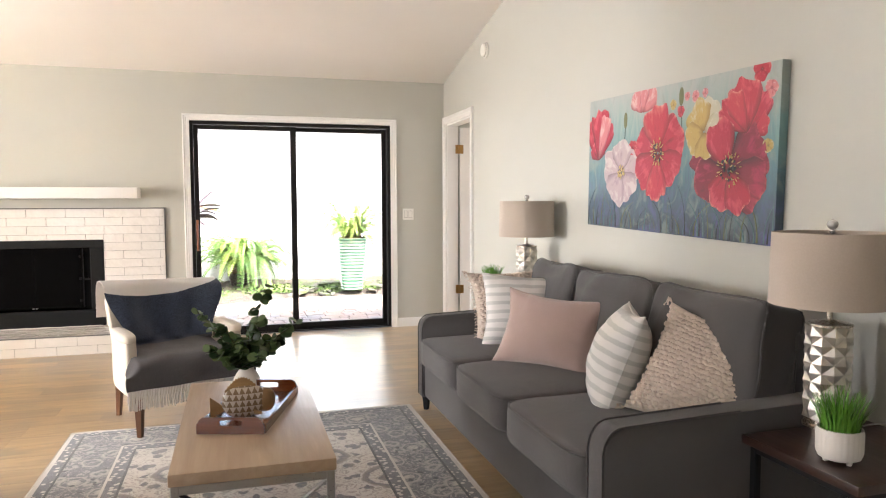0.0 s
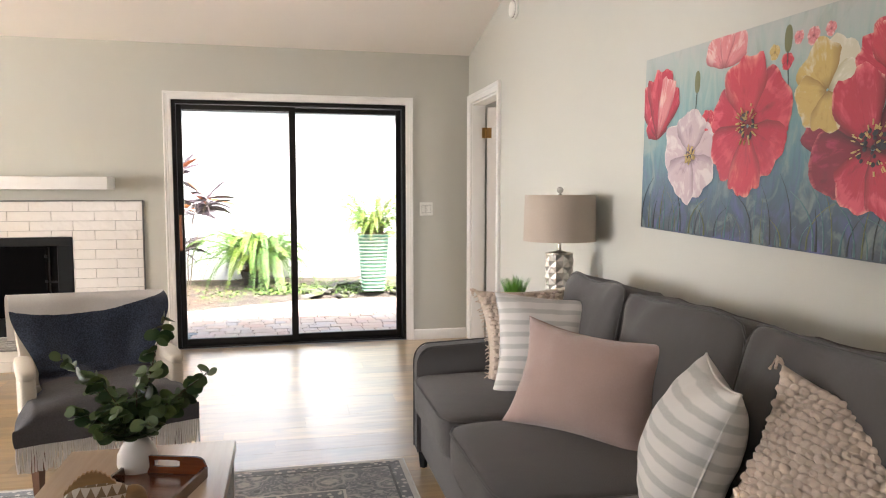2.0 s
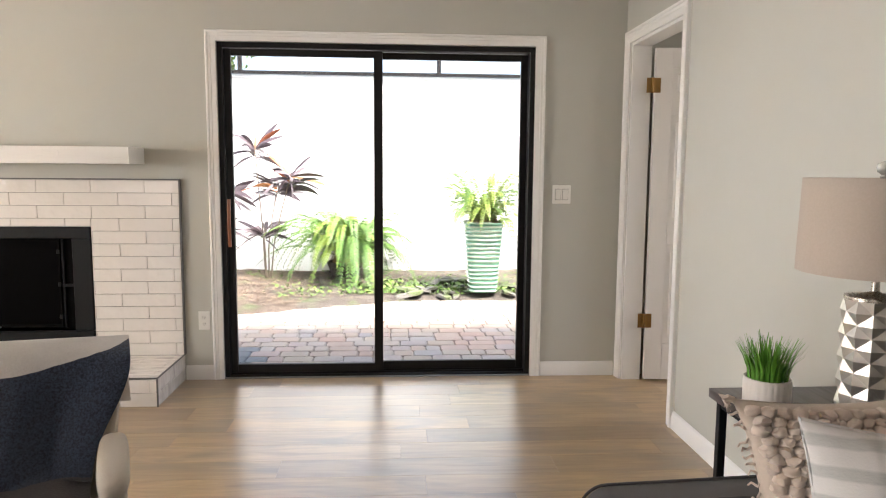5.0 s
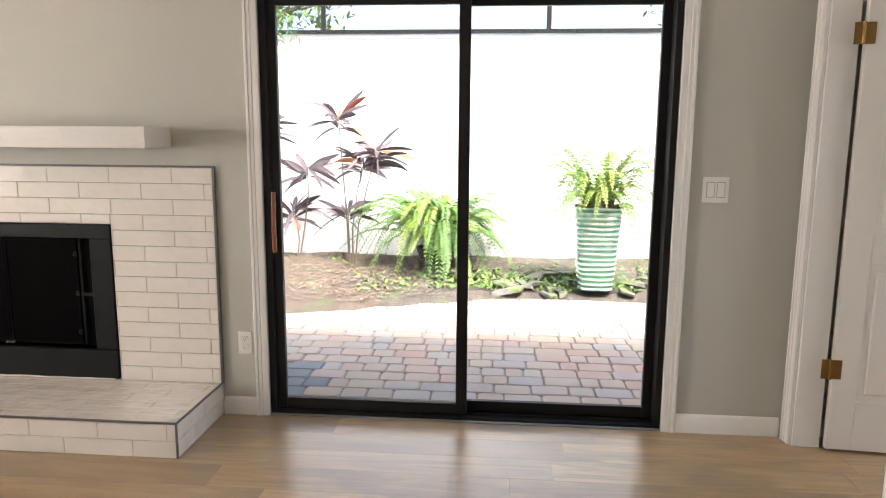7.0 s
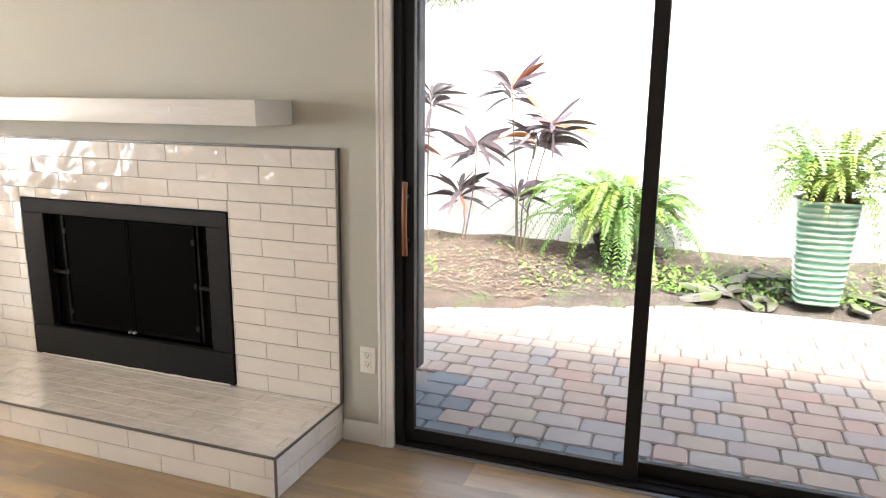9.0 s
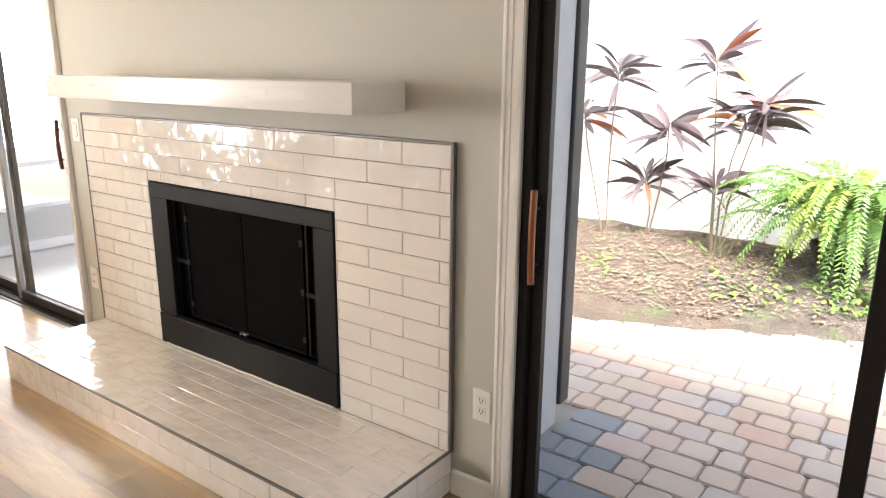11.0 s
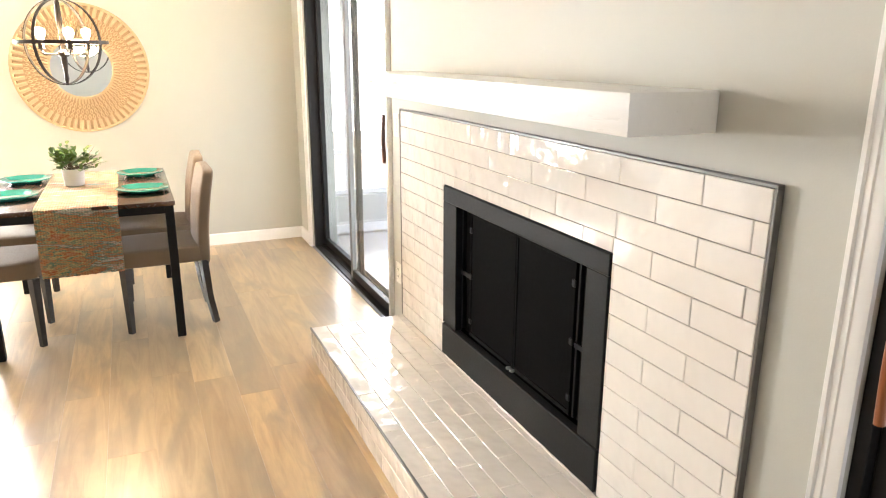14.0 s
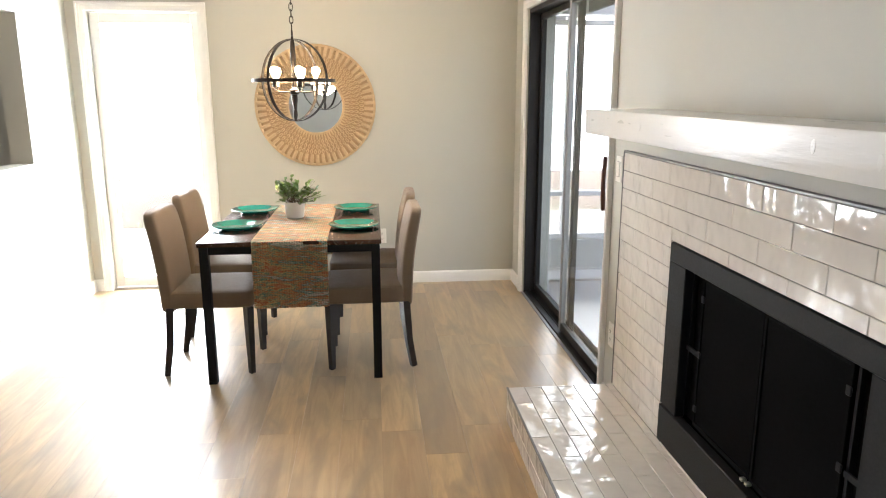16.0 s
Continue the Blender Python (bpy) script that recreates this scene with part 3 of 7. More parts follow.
part("lower_panel", boxed(FX0 + 0.004, FX1 - 0.004, y0 - 0.004, y1, HT + 0.004, 0.314, 0.003, 1), BLACK, FIRE, "black steel lower panel", smooth=False)
for a, b in ((ix0, ix0 + 0.092), (ix1 - 0.078, ix1)):
    v = part("vent", boxed(a + 0.002, b - 0.002, y1 + 0.01, y1 + 0.014, iz0, iz1), SOOT, FIRE, "narrow black side vent", smooth=False)
    for k in (0, 4):
        x = a + 0.006 + (b - a - 0.012) * k / 4
        part("louvre", boxed(x - 0.005, x + 0.005, y1 - 0.006, y1 + 0.01, iz0 + 0.01, iz1 - 0.01), BLACK, v, smooth=False)
    part("crossbar", boxed(a + 0.002, b - 0.002, y1 - 0.012, y1 - 0.006, 0.585, 0.602), BLACK, v, smooth=False)
gx0, gx1 = ix0 + 0.094, ix1 - 0.080
SMOKE = plain("smoked glass", (0.0030, 0.0029, 0.0030), 0.5, 0, 0.2, 4, 60, 0.0).set(Specular_IOR_Level=0.015).m
for k in range(2):
    a = gx0 + (gx1 - gx0) / 2 * k
    b = a + (gx1 - gx0) / 2 - 0.003
    leaf = part("glass_door", boxed(a + 0.012, b - 0.012, y1 - 0.010, y1 - 0.005, iz0 + 0.03, iz1 - 0.02), SMOKE, FIRE, "smoked glass bifold door", smooth=False)
    bm = bmesh.new()
    for p, q, r, s in ((a, a + 0.012, iz0 + 0.012, iz1 - 0.006), (b - 0.012, b, iz0 + 0.012, iz1 - 0.006), (a + 0.012, b - 0.012, iz0 + 0.012, iz0 + 0.03), (a + 0.012, b - 0.012, iz1 - 0.02, iz1 - 0.006)):
        box(bm, p, q, y1 - 0.014, y1, r, s, 0.001, 1)
    part("door_frame", bm, SOOT, leaf, smooth=False)
    part("pull", boxed(b - 0.02 if k == 0 else a + 0.004, b - 0.004 if k == 0 else a + 0.02, y1 - 0.032, y1 - 0.014, iz0 + 0.012, iz0 + 0.022, 0.002, 1), STEEL, leaf, "small metal pull")
for x in (gx0 + 0.01, gx1 - 0.01):
    for z in (0.40, 0.60, 0.80):
        part("clip", boxed(x - 0.010, x + 0.010, y1 - 0.018, y1 - 0.012, z - 0.012, z + 0.012, 0.002, 1), BLACK, FIRE, smooth=False)
pts = [(-2.30 + 0.045 * k, NORTH - 0.030 + random.uniform(-0.002, 0.002), HT + 0.004 + random.uniform(-0.001, 0.002)) for k in range(26)]
part("sealant", tube(bmesh.new(), pts, 0.0035, 6), PLATE, FIRE, "uneven white sealant bead")

bm = boxed(-2.706, -0.823, 6.895, NORTH - 0.001, 1.328, 1.424, 0.004, 2)
MANTEL = plain("white painted rough timber", (0.80, 0.79, 0.77), 0.3, 0, 0.04, 5, 45, 0.35, 0.006, (0.12, 1, 1)).m
mantel = thing("mantel_shelf", pose(0, 0, 0), "white painted rough timber mantel beam on the wall", "mantel")
part("beam", bm, MANTEL, mantel)
rnd = random.Random(77)
for x, z in ((-1.02, 1.372), (-1.21, 1.385), (-2.12, 1.380)):
    bm = lathe(bmesh.new(), [(0.0, 0.0003), (0.006, 0.0009), (0.011, 0.0004), (0.013, -0.002)], 14)
    bmesh.ops.transform(bm, matrix=pose(x, 6.8948, z, 90, 0, rnd.uniform(-4, 4)) @ Matrix.Diagonal((0.7, 1.3, 1, 1)), verts=bm.verts)
    part("knot", bm, MANTEL, mantel, "painted-over timber knot")


# ---- plates on the walls ----
def outlet(m, kind="outlet", gangs=1):
    label = "white duplex wall outlet" if kind == "outlet" else "white rocker light switch plate"
    o = thing("wall_" + kind, m, label, kind)
    w = 0.035 + 0.023 * (gangs - 1)
    part("plate", boxed(-w, w, -0.006, 0, -0.058, 0.058, 0.003, 2), PLATE, o)
    if kind == "outlet":
        for z in (-0.02, 0.02):
            r = part("receptacle", boxed(-0.017, 0.017, -0.008, -0.005, z - 0.014, z + 0.014, 0.002, 1), PLATE, o)
            bm = bmesh.new()
            for x in (-0.006, 0.006):
                box(bm, x - 0.0012, x + 0.0012, -0.0088, -0.0078, z - 0.004, z + 0.006)
            box(bm, -0.002, 0.002, -0.0088, -0.0078, z - 0.010, z - 0.006)
            part("slot", bm, SLOT, r, "dark slots", smooth=False)
    else:
        for k in range(gangs):
            x = (k - (gangs - 1) / 2) * 0.046
            # thin grey plate added to paint the shadow line round each rocker
            part("surround", boxed(x - 0.0180, x + 0.0180, -0.0066, -0.0050, -0.0345, 0.0345), GROUT, o, "grey plate drawn as the shadow line round the rocker", smooth=False)
            part("rocker", boxed(x - 0.016, x + 0.016, -0.010, -0.005, -0.032, 0.032, 0.002, 1), PLATE, o)
    return o


outlet(pose(-0.500, NORTH - 0.0005, 0.372))
outlet(pose(-2.975, NORTH - 0.0005, 0.365))
outlet(pose(1.715, NORTH - 0.0005, 1.160), "switch", 2)
outlet(pose(-2.985, NORTH - 0.0005, 1.150), "switch", 1)
outlet(pose(WEST + 0.0005, 6.10, 0.385, 0, 0, 90))

# smoke alarm high on the wall
s = thing("smoke_detector", pose(EAST - 0.001, 5.85, 2.575, 0, -90, 0), "round white smoke detector on the wall", "smoke detector")
part("base", lathe(bmesh.new(), [(0.066, 0), (0.066, 0.012), (0.060, 0.016)], 32), PLATE, s)
part("cover", lathe(bmesh.new(), [(0.056, 0.016), (0.056, 0.026), (0.050, 0.036), (0.030, 0.041), (0.0, 0.042)], 32), PLATE, s)
bm = bmesh.new()
for k in range(18):
    a = 2 * math.pi * k / 18
    box(bm, -0.004, 0.004, -0.0015, 0.0015, 0.018, 0.024, m=pose(0.0565 * math.cos(a), 0.0565 * math.sin(a), 0, 0, 0, math.degrees(a) + 90))
part("slot", bm, SLOT, s, smooth=False)


# ---- living room ----
def wpart(name, bm, material, parent, label="", smooth=True, angle=38):
    """A part whose mesh was built in world places."""
    base = parent.parent if parent.parent else parent
    bmesh.ops.transform(bm, matrix=base.matrix_world.inverted(), verts=bm.verts)
    return part(name, bm, material, parent, label, smooth, angle)


SOFA_CLOTH = cloth("charcoal woven upholstery", (0.074, 0.069, 0.067), 0.92, 380, 0.14, 4, 0.4, 0.2).m
PIPING = cloth("charcoal piping", (0.062, 0.058, 0.056), 0.9, 500, 0.1, 6).m
DARKWOOD = wood("espresso stained wood", (0.020, 0.009, 0.006), (0.060, 0.028, 0.018), 0.32, 1, 12, 0.2).m


def ring_of(bm, c, size, z, r=0.006, p=5.0, axis=2, n=48):
    """Welt cord round a cushion."""
    pts = []
    for i in range(n):
        a = 2 * math.pi * i / n
        ca, sa = math.cos(a), math.sin(a)
        k = (abs(ca) ** p + abs(sa) ** p) ** (-1 / p)
        q = [ca * k * size[0] / 2, sa * k * size[1] / 2]
        q.insert(axis, z)
        pts.append(Vector(c) + Vector(q))
    return tube(bm, pts, r, 6, closed=True)


def sofa():
    s = thing("sofa", pose(1.57, 3.16, 0), "charcoal grey three-seat sofa with slim arms and loose cushions", "sofa")
    y0, y1, fx, bx = 2.000, 4.318, 1.100, 2.065
    wpart("base", boxed(fx + 0.012, bx - 0.02, y0 + 0.10, y1 - 0.10, 0.095, 0.315, 0.012, 3), SOFA_CLOTH, s)
    bm = bmesh.new()
    for a, b in ((y0, y0 + 0.108), (y1 - 0.108, y1)):
        bm = bmesh.new()
        # arm outline seen from the side, rounded at the front top
        prof = [(bx - 0.01, 0.09), (fx, 0.09), (fx, 0.50)]
        for k in range(1, 9):
            t = math.pi / 2 * k / 8
            prof.append((fx + 0.07 - 0.07 * math.cos(t), 0.50 + 0.085 * math.sin(t)))
        prof += [(1.60, 0.600), (bx - 0.01, 0.620)]
        va = [bm.verts.new((x, a, z)) for x, z in prof]
        vb = [bm.verts.new((x, b, z)) for x, z in prof]
        bm.faces.new(va)
        bm.faces.new(vb)
        for i in range(len(prof)):
            j = (i + 1) % len(prof)
            bm.faces.new((va[i], va[j], vb[j], vb[i]))
        es = [e for e in bm.edges if abs(e.verts[0].co.y - e.verts[1].co.y) < 1e-6]
        bmesh.ops.bevel(bm, geom=es, offset=0.014, segments=3, affect="EDGES", profile=0.5)
        arm = wpart("arm", bm, SOFA_CLOTH, s, angle=50)
        bm = bmesh.new()
        for y in (a + 0.006, b - 0.006):
            pts = [Vector((x, y, z)) for x, z in prof[1:-1]]
            pts = [p + Vector((-0.002, 0, 0.002)) for p in pts]
            tube(bm, pts, 0.0038, 6)
        bmesh.ops.transform(bm, matrix=s.matrix_world.inverted(), verts=bm.verts)
        part("piping", bm, PIPING, arm)
    wpart("back", boxed(bx - 0.16, bx, y0 + 0.105, y1 - 0.105, 0.10, 0.83, 0.03, 3), SOFA_CLOTH, s)
    n = 3
    w = (y1 - y0 - 0.216) / n
    for k in range(n):
        yc = y0 + 0.108 + w * (k + 0.5)
        rnd = random.Random(20 + k)
        bm = soft(bmesh.new(), (1.435, yc, 0.385), (0.735, w - 0.006, 0.175), 9, 14, bulge=0.16)
        for v in bm.verts:
            v.co.z += 0.004 * noise.noise(v.co * 7 + Vector((k * 9, 0, 0)))
            v.co.x += 0.006 * noise.noise(v.co * 5 + Vector((0, k * 9, 3)))
        seat = wpart("seat_cushion", bm, SOFA_CLOTH, s)
        bm = ring_of(bmesh.new(), (1.435, yc, 0.455), (0.735, w - 0.008), 0, 0.0045, 9)
        bmesh.ops.transform(bm, matrix=s.matrix_world.inverted(), verts=bm.verts)
        part("piping", bm, PIPING, seat)
        m = pose(1.828, yc - 0.006, 0.695, 0, 13 + rnd.uniform(-2, 2), rnd.uniform(-2, 2))
        far = 0.07 if k == n - 1 else 0.0
        m = m @ pose(0, -far / 2, -0.012)
        bm = soft(bmesh.new(), (0, 0, 0), (0.22, w - 0.004 - far, 0.51), 8, 26)
        for v in bm.verts:
            q = v.co.copy()
            v.co.x += (0.035 * (1 - (2 * q.y / w) ** 2) * (1 - (q.z / 0.25) ** 2)) * (-1 if q.x < 0 else 0.3)
            v.co += 0.020 * noise.noise_vector(q * 4.5 + Vector((k * 13, 0, 0)))
            v.co.x += 0.008 * noise.noise(Vector((0, q.y * 13, q.z * 6)) + Vector((k * 5, 0, 0))) * (-1 if q.x < 0 else 0)
            v.co.z -= 0.018 * (1 - (2 * q.y / w) ** 2) if q.z > 0.15 else 0
        bmesh.ops.transform(bm, matrix=m, verts=bm.verts)
        back = wpart("back_cushion", bm, SOFA_CLOTH, s)
        bm = bmesh.new()
        for off in (-0.085, 0.075):
            ring_of(bm, (0, 0, 0), (w - 0.006 - far, 0.508), off, 0.0045, 8, axis=0)
        for v in bm.verts:
            q = v.co.copy()
            v.co += 0.020 * noise.noise_vector(q * 4.5 + Vector((k * 13, 0, 0)))
            v.co.z -= 0.018 * (1 - (2 * q.y / w) ** 2) if q.z > 0.15 else 0
        bmesh.ops.transform(bm, matrix=s.matrix_world.inverted() @ m, verts=bm.verts)
        part("piping", bm, PIPING, back)
    for x in (fx + 0.035, bx - 0.05):
        for y in (y0 + 0.055, y1 - 0.055):
            wpart("leg", lathe(bmesh.new(), [(0.017, 0.0), (0.027, 0.095)], 4, (x, y, 0)), BLACK, s, "short black tapered leg", smooth=False)
    return s


sofa()


# throw pillows
def pillow_mesh(w, h, t, seed, pinch=0.13, n=44):
    """A plump cover with pointed corners and pleats that run in from its seams."""
    bm = bmesh.new()
    off = Vector((seed * 7.3, 0, 0))
    for side in (-1, 1):
        def f(a, b, side=side):
            u, v = math.sin((a - 0.5) * math.pi), math.sin((b - 0.5) * math.pi)
            du, dv = 1 - u * u, 1 - v * v
            x = w / 2 * u * (1 - pinch * dv)
            z = h / 2 * v * (1 - pinch * du)
            q = Vector((x, side * 0.4, z))
            full = max(0.0, du * dv)
            th = t / 2 * full ** 0.46 * (1 + 0.12 * noise.noise(q * 6 + off))
            rim = full ** 0.30
            th += rim * (0.017 * noise.noise(Vector((x * 26, side, z * 5)) + off) * math.exp(-4.5 * (1 - abs(v))) + 0.015 * noise.noise(Vector((x * 5, side, z * 26)) + off) * math.exp(-4.5 * (1 - abs(u))))
            th += rim * 0.007 * noise.noise(q * 13 + off)
            return (x + 0.007 * noise.noise(q * 8 + off), side * max(0.0, th), z)
        sheet(bm, f, n, n)
    bmesh.ops.remove_doubles(bm, verts=bm.verts, dist=0.0006)
    return bm


def placed(c, rz, tilt, roll):
    return pose(*c, 0, 0, rz) @ pose(0, 0, 0, tilt, 0, 0) @ pose(0, 0, 0, 0, roll, 0)


def stripes_cloth():
    n = Nodes("white linen with grey stripes")
    v = n.coords()
    z = n.axes(v)["Z"]
    wob = n.math("ADD", z, n.math("MULTIPLY", n.math("SUBTRACT", n.noise(v, 14, 3), 0.5), 0.012))
    s = n.math("FRACT", n.math("MULTIPLY", n.math("ADD", wob, 0.5), 20.0))
    band = n.ramp(s, [(0.0, (0, 0, 0)), (0.52, (0, 0, 0)), (0.60, (1, 1, 1)), (0.92, (1, 1, 1)), (1.0, (0, 0, 0))])
    thread = n.noise(n.coords((1, 1, 9)), 70, 3)
    c = n.mix(n.math("MULTIPLY", band, n.math("ADD", n.math("MULTIPLY", thread, 0.6), 0.45)), (0.66, 0.64, 0.61), (0.38, 0.39, 0.37))
    c = n.mix(n.math("MULTIPLY", n.noise(v, 9, 4), 0.3), c, (0.50, 0.49, 0.46))
    n.set(Base_Color=c, Roughness=0.9, Sheen_Weight=0.2)
    n.bump(n.noise(v, 260, 3), 0.35, 0.0015)
    return n.m


STRIPES = stripes_cloth()
BLUSH = cloth("blush velvet", (0.40, 0.285, 0.25), 0.85, 600, 0.10, 6, 0.25, 0.5).m
WOOL = cloth("cream chunky wool", (0.68, 0.56, 0.46), 0.95, 260, 0.16, 25, 0.6, 0.3).m
CANVAS_BACK = cloth("natural cotton", (0.62, 0.52, 0.42), 0.95, 300, 0.1, 8, 0.4).m


def cushion(m, w, h, t, material, label, seed, pinch):
    p = thing("throw_pillow", m, label, "pillow", "throw pillows on the sofa")
    part("cover", pillow_mesh(w, h, t, seed, pinch), material, p)
    bm = bmesh.new()
    pts = []
    for i in range(64):
        a = 4 * i / 64
        k, f = int(a), 2 * (a - int(a)) - 1
        u, v = [(f, -1), (1, f), (-f, 1), (-1, -f)][k]
        pts.append((w / 2 * u * (1 - pinch * (1 - v * v)), 0, h / 2 * v * (1 - pinch * (1 - u * u))))
    tube(bm, pts, 0.004, 5, closed=True)
    part("seam", bm, material, p)
    return p


def knit_cushion(m, w, h, t, seed, sides):
    """A cover of looped wool bobbles with fringed side edges."""
    p = thing("throw_pillow", m, "cream chunky bobble-knit throw pillow with fringed edges", "pillow", "throw pillows on the sofa")
    part("cover", pillow_mesh(w, h, t, seed), CANVAS_BACK, p)
    rnd = random.Random(seed)
    bm = bmesh.new()
    nx, nz = 19, 23
    for i in range(nx):
        for j in range(nz):
            u = -0.93 + 1.86 * (i + 0.5 * (j % 2) * 0.6) / nx
            v = -0.95 + 1.90 * (j + 0.5) / nz
            du, dv = 1 - abs(u) ** 2.2, 1 - abs(v) ** 2.2
            th = t / 2 * max(0.0, (1 - u * u) * (1 - v * v)) ** 0.46
            x, z = w / 2 * u * (1 - 0.13 * (1 - v * v)), h / 2 * v * (1 - 0.13 * (1 - u * u))
            r = 0.0150 * rnd.uniform(0.85, 1.15)
            mm = Matrix.Translation((x, -th - 0.002, z)) @ Euler((0, rnd.uniform(-0.4, 0.4), 0)).to_matrix().to_4x4() @ Matrix.Diagonal((1.12, 1.1, 0.82, 1))
            bmesh.ops.create_icosphere(bm, subdivisions=2, radius=r, matrix=mm)
    for v in bm.verts:
        v.co += 0.0042 * noise.noise_vector(v.co * 130)
    tagged(part("knit_texture", bm, WOOL, p, "looped wool bobbles"), kind="stuff")
    bm = bmesh.new()
    for side in sides:
        for k in range(26):
            z = -h / 2 + h * (k + 0.5) / 26
            x = side * w / 2 * (1 - 0.13 * (1 - (2 * z / h) ** 2))
            pts = [(x, 0, z)]
            for q in range(3):
                pts.append((pts[-1][0] + side * 0.007, rnd.uniform(-0.006, 0.006), pts[-1][2] + rnd.uniform(-0.008, 0.006)))
            tube(bm, pts, 0.0035, 5, 0.6)
    for su in (-1, 1):
        for sv in (-1, 1):
            for k in range(4):
                a = Vector((su * w / 2, 0, sv * h / 2))
                tube(bm, [a, a + Vector((su * rnd.uniform(0.005, 0.03), rnd.uniform(-0.012, 0.012), sv * rnd.uniform(-0.01, 0.02))), a + Vector((su * rnd.uniform(0.010, 0.026), rnd.uniform(-0.012, 0.012), rnd.uniform(-0.024, 0.006)))], 0.004, 5)
    tagged(part("fringe", bm, WOOL, p, "wool fringe"), kind="stuff")
    return p


knit_cushion(placed((1.640, 4.045, 0.664), 2, -12, -3), 0.58, 0.445, 0.17, 3, (-1,))
cushion(placed((1.665, 3.810, 0.650), -12, -17, 3), 0.62, 0.44, 0.20, STRIPES, "white linen throw pillow with faded grey stripes", 4, 0.10)
cushion(placed((1.525, 3.300, 0.632), -50, -24, 3), 0.58, 0.41, 0.24, BLUSH, "blush pink velvet lumbar throw pillow", 5, 0.17)
cushion(placed((1.525, 2.660, 0.635), -113, -20, 0), 0.42, 0.45, 0.23, STRIPES, "white linen throw pillow with faded grey stripes", 6, 0.11)
knit_cushion(placed((1.700, 2.315, 0.630), -46, -26, 17), 0.47, 0.46, 0.18, 7, (1,))


# side tables, lamps and small plants
def side_table(m, w, d, h, label):
    t = thing("side_table", m, label, "side table", "side tables beside the sofa")
    part("tabletop", boxed(-w / 2, w / 2, -d / 2, d / 2, h - 0.028, h, 0.003, 2), DARKWOOD, t, "dark brown wooden top")
    for x in (-w / 2 + 0.03, w / 2 - 0.03):
        for y in (-d / 2 + 0.03, d / 2 - 0.03):
            part("leg", boxed(x - 0.012, x + 0.012, y - 0.012, y + 0.012, 0.0, h - 0.028, 0.002, 1), BLACK, t, "black metal leg", smooth=False)
    for y in (-d / 2 + 0.03, d / 2 - 0.03):
        part("rail", boxed(-w / 2 + 0.042, w / 2 - 0.042, y - 0.010, y + 0.010, h - 0.052, h - 0.028, 0.002, 1), BLACK, t, smooth=False)
    for x in (-w / 2 + 0.03, w / 2 - 0.03):
        part("rail", boxed(x - 0.010, x + 0.010, -d / 2 + 0.042, d / 2 - 0.042, h - 0.052, h - 0.028, 0.002, 1), BLACK, t, smooth=False)
    return t


side_table(pose(1.815, 1.735, 0), 0.50, 0.44, 0.545, "dark brown wooden side table with black metal legs")
side_table(pose(1.845, 4.60, 0), 0.42, 0.44, 0.650, "dark wooden side table tucked behind the sofa arm")

MERCURY = plain("mercury glass", (0.62, 0.585, 0.53), 0.40, 1.0, 0.2, 14, 60, 0.06).m
SHADE = cloth("taupe linen shade", (0.50, 0.425, 0.35), 0.9, 520, 0.05, 3, 0.3, 0.1).m
CRYSTAL = plain("clear crystal", (0.75, 0.72, 0.68), 0.05, 0.6, 0.1, 9, 60, 0.0).m


def table_lamp(m):
    t = thing("table_lamp", m, "faceted mercury glass table lamp with taupe linen drum shade", "lamp", "table lamps beside the sofa")
    bm = bmesh.new()
    n, rows, r0 = 12, 11, 0.068
    rings = []
    for k in range(rows):
        z = 0.030 + 0.305 * k / (rows - 1)
        rings.append([bm.verts.new(((r0 + 0.007 * ((i + k) % 2)) * math.cos(2 * math.pi * i / n), (r0 + 0.007 * ((i + k) % 2)) * math.sin(2 * math.pi * i / n), z)) for i in range(n)])
    for k in range(rows - 1):
        for i in range(n):
            j = (i + 1) % n
            a, b, c, e = rings[k][i], rings[k][j], rings[k + 1][j], rings[k + 1][i]
            if (i + k) % 2:
                bm.faces.new((a, b, e)), bm.faces.new((b, c, e))
            else:
                bm.faces.new((a, b, c)), bm.faces.new((a, c, e))
    bm.faces.new(rings[0])
    bm.faces.new(rings[-1])
    part("body", bm, MERCURY, t, "faceted silvered glass body", smooth=False)
    part("foot", lathe(bmesh.new(), [(0.072, 0.0), (0.072, 0.008), (0.066, 0.014), (0.066, 0.030)], 32), NICKEL, t)
    part("neck", lathe(bmesh.new(), [(0.070, 0.335), (0.070, 0.343), (0.030, 0.349), (0.010, 0.355), (0.010, 0.44)], 24), NICKEL, t)
    bm = bmesh.new()
    lathe(bm, [(0.186, 0.404), (0.180, 0.640), (0.177, 0.640), (0.183, 0.404)], 48)
    part("shade", bm, SHADE, t, "taupe linen drum shade")
    bm = bmesh.new()
    for k in range(3):
        a = 2 * math.pi * k / 3
        tube(bm, [(0, 0, 0.628), (0.178 * math.cos(a), 0.178 * math.sin(a), 0.624)], 0.002, 6)
    tube(bm, [(0, 0, 0.44), (0, 0, 0.640)], 0.004, 8)
    part("harp", bm, NICKEL, t)
    part("finial", lathe(bmesh.new(), [(0.007, 0.636), (0.009, 0.644), (0.005, 0.648), (0.015, 0.656), (0.018, 0.666), (0.015, 0.676), (0.0, 0.683)], 16), CRYSTAL, t, "clear crystal ball finial")
    return t


lamp_a = table_lamp(pose(1.890, 1.948, 0.550 - 0.005))
copy_thing(lamp_a, pose(1.893, 4.475, 0.650, 0, 0, 25))

POTTERY = plain("white ribbed ceramic", (0.72, 0.68, 0.63), 0.45, 0, 0.05, 7, 90, 0.06).m
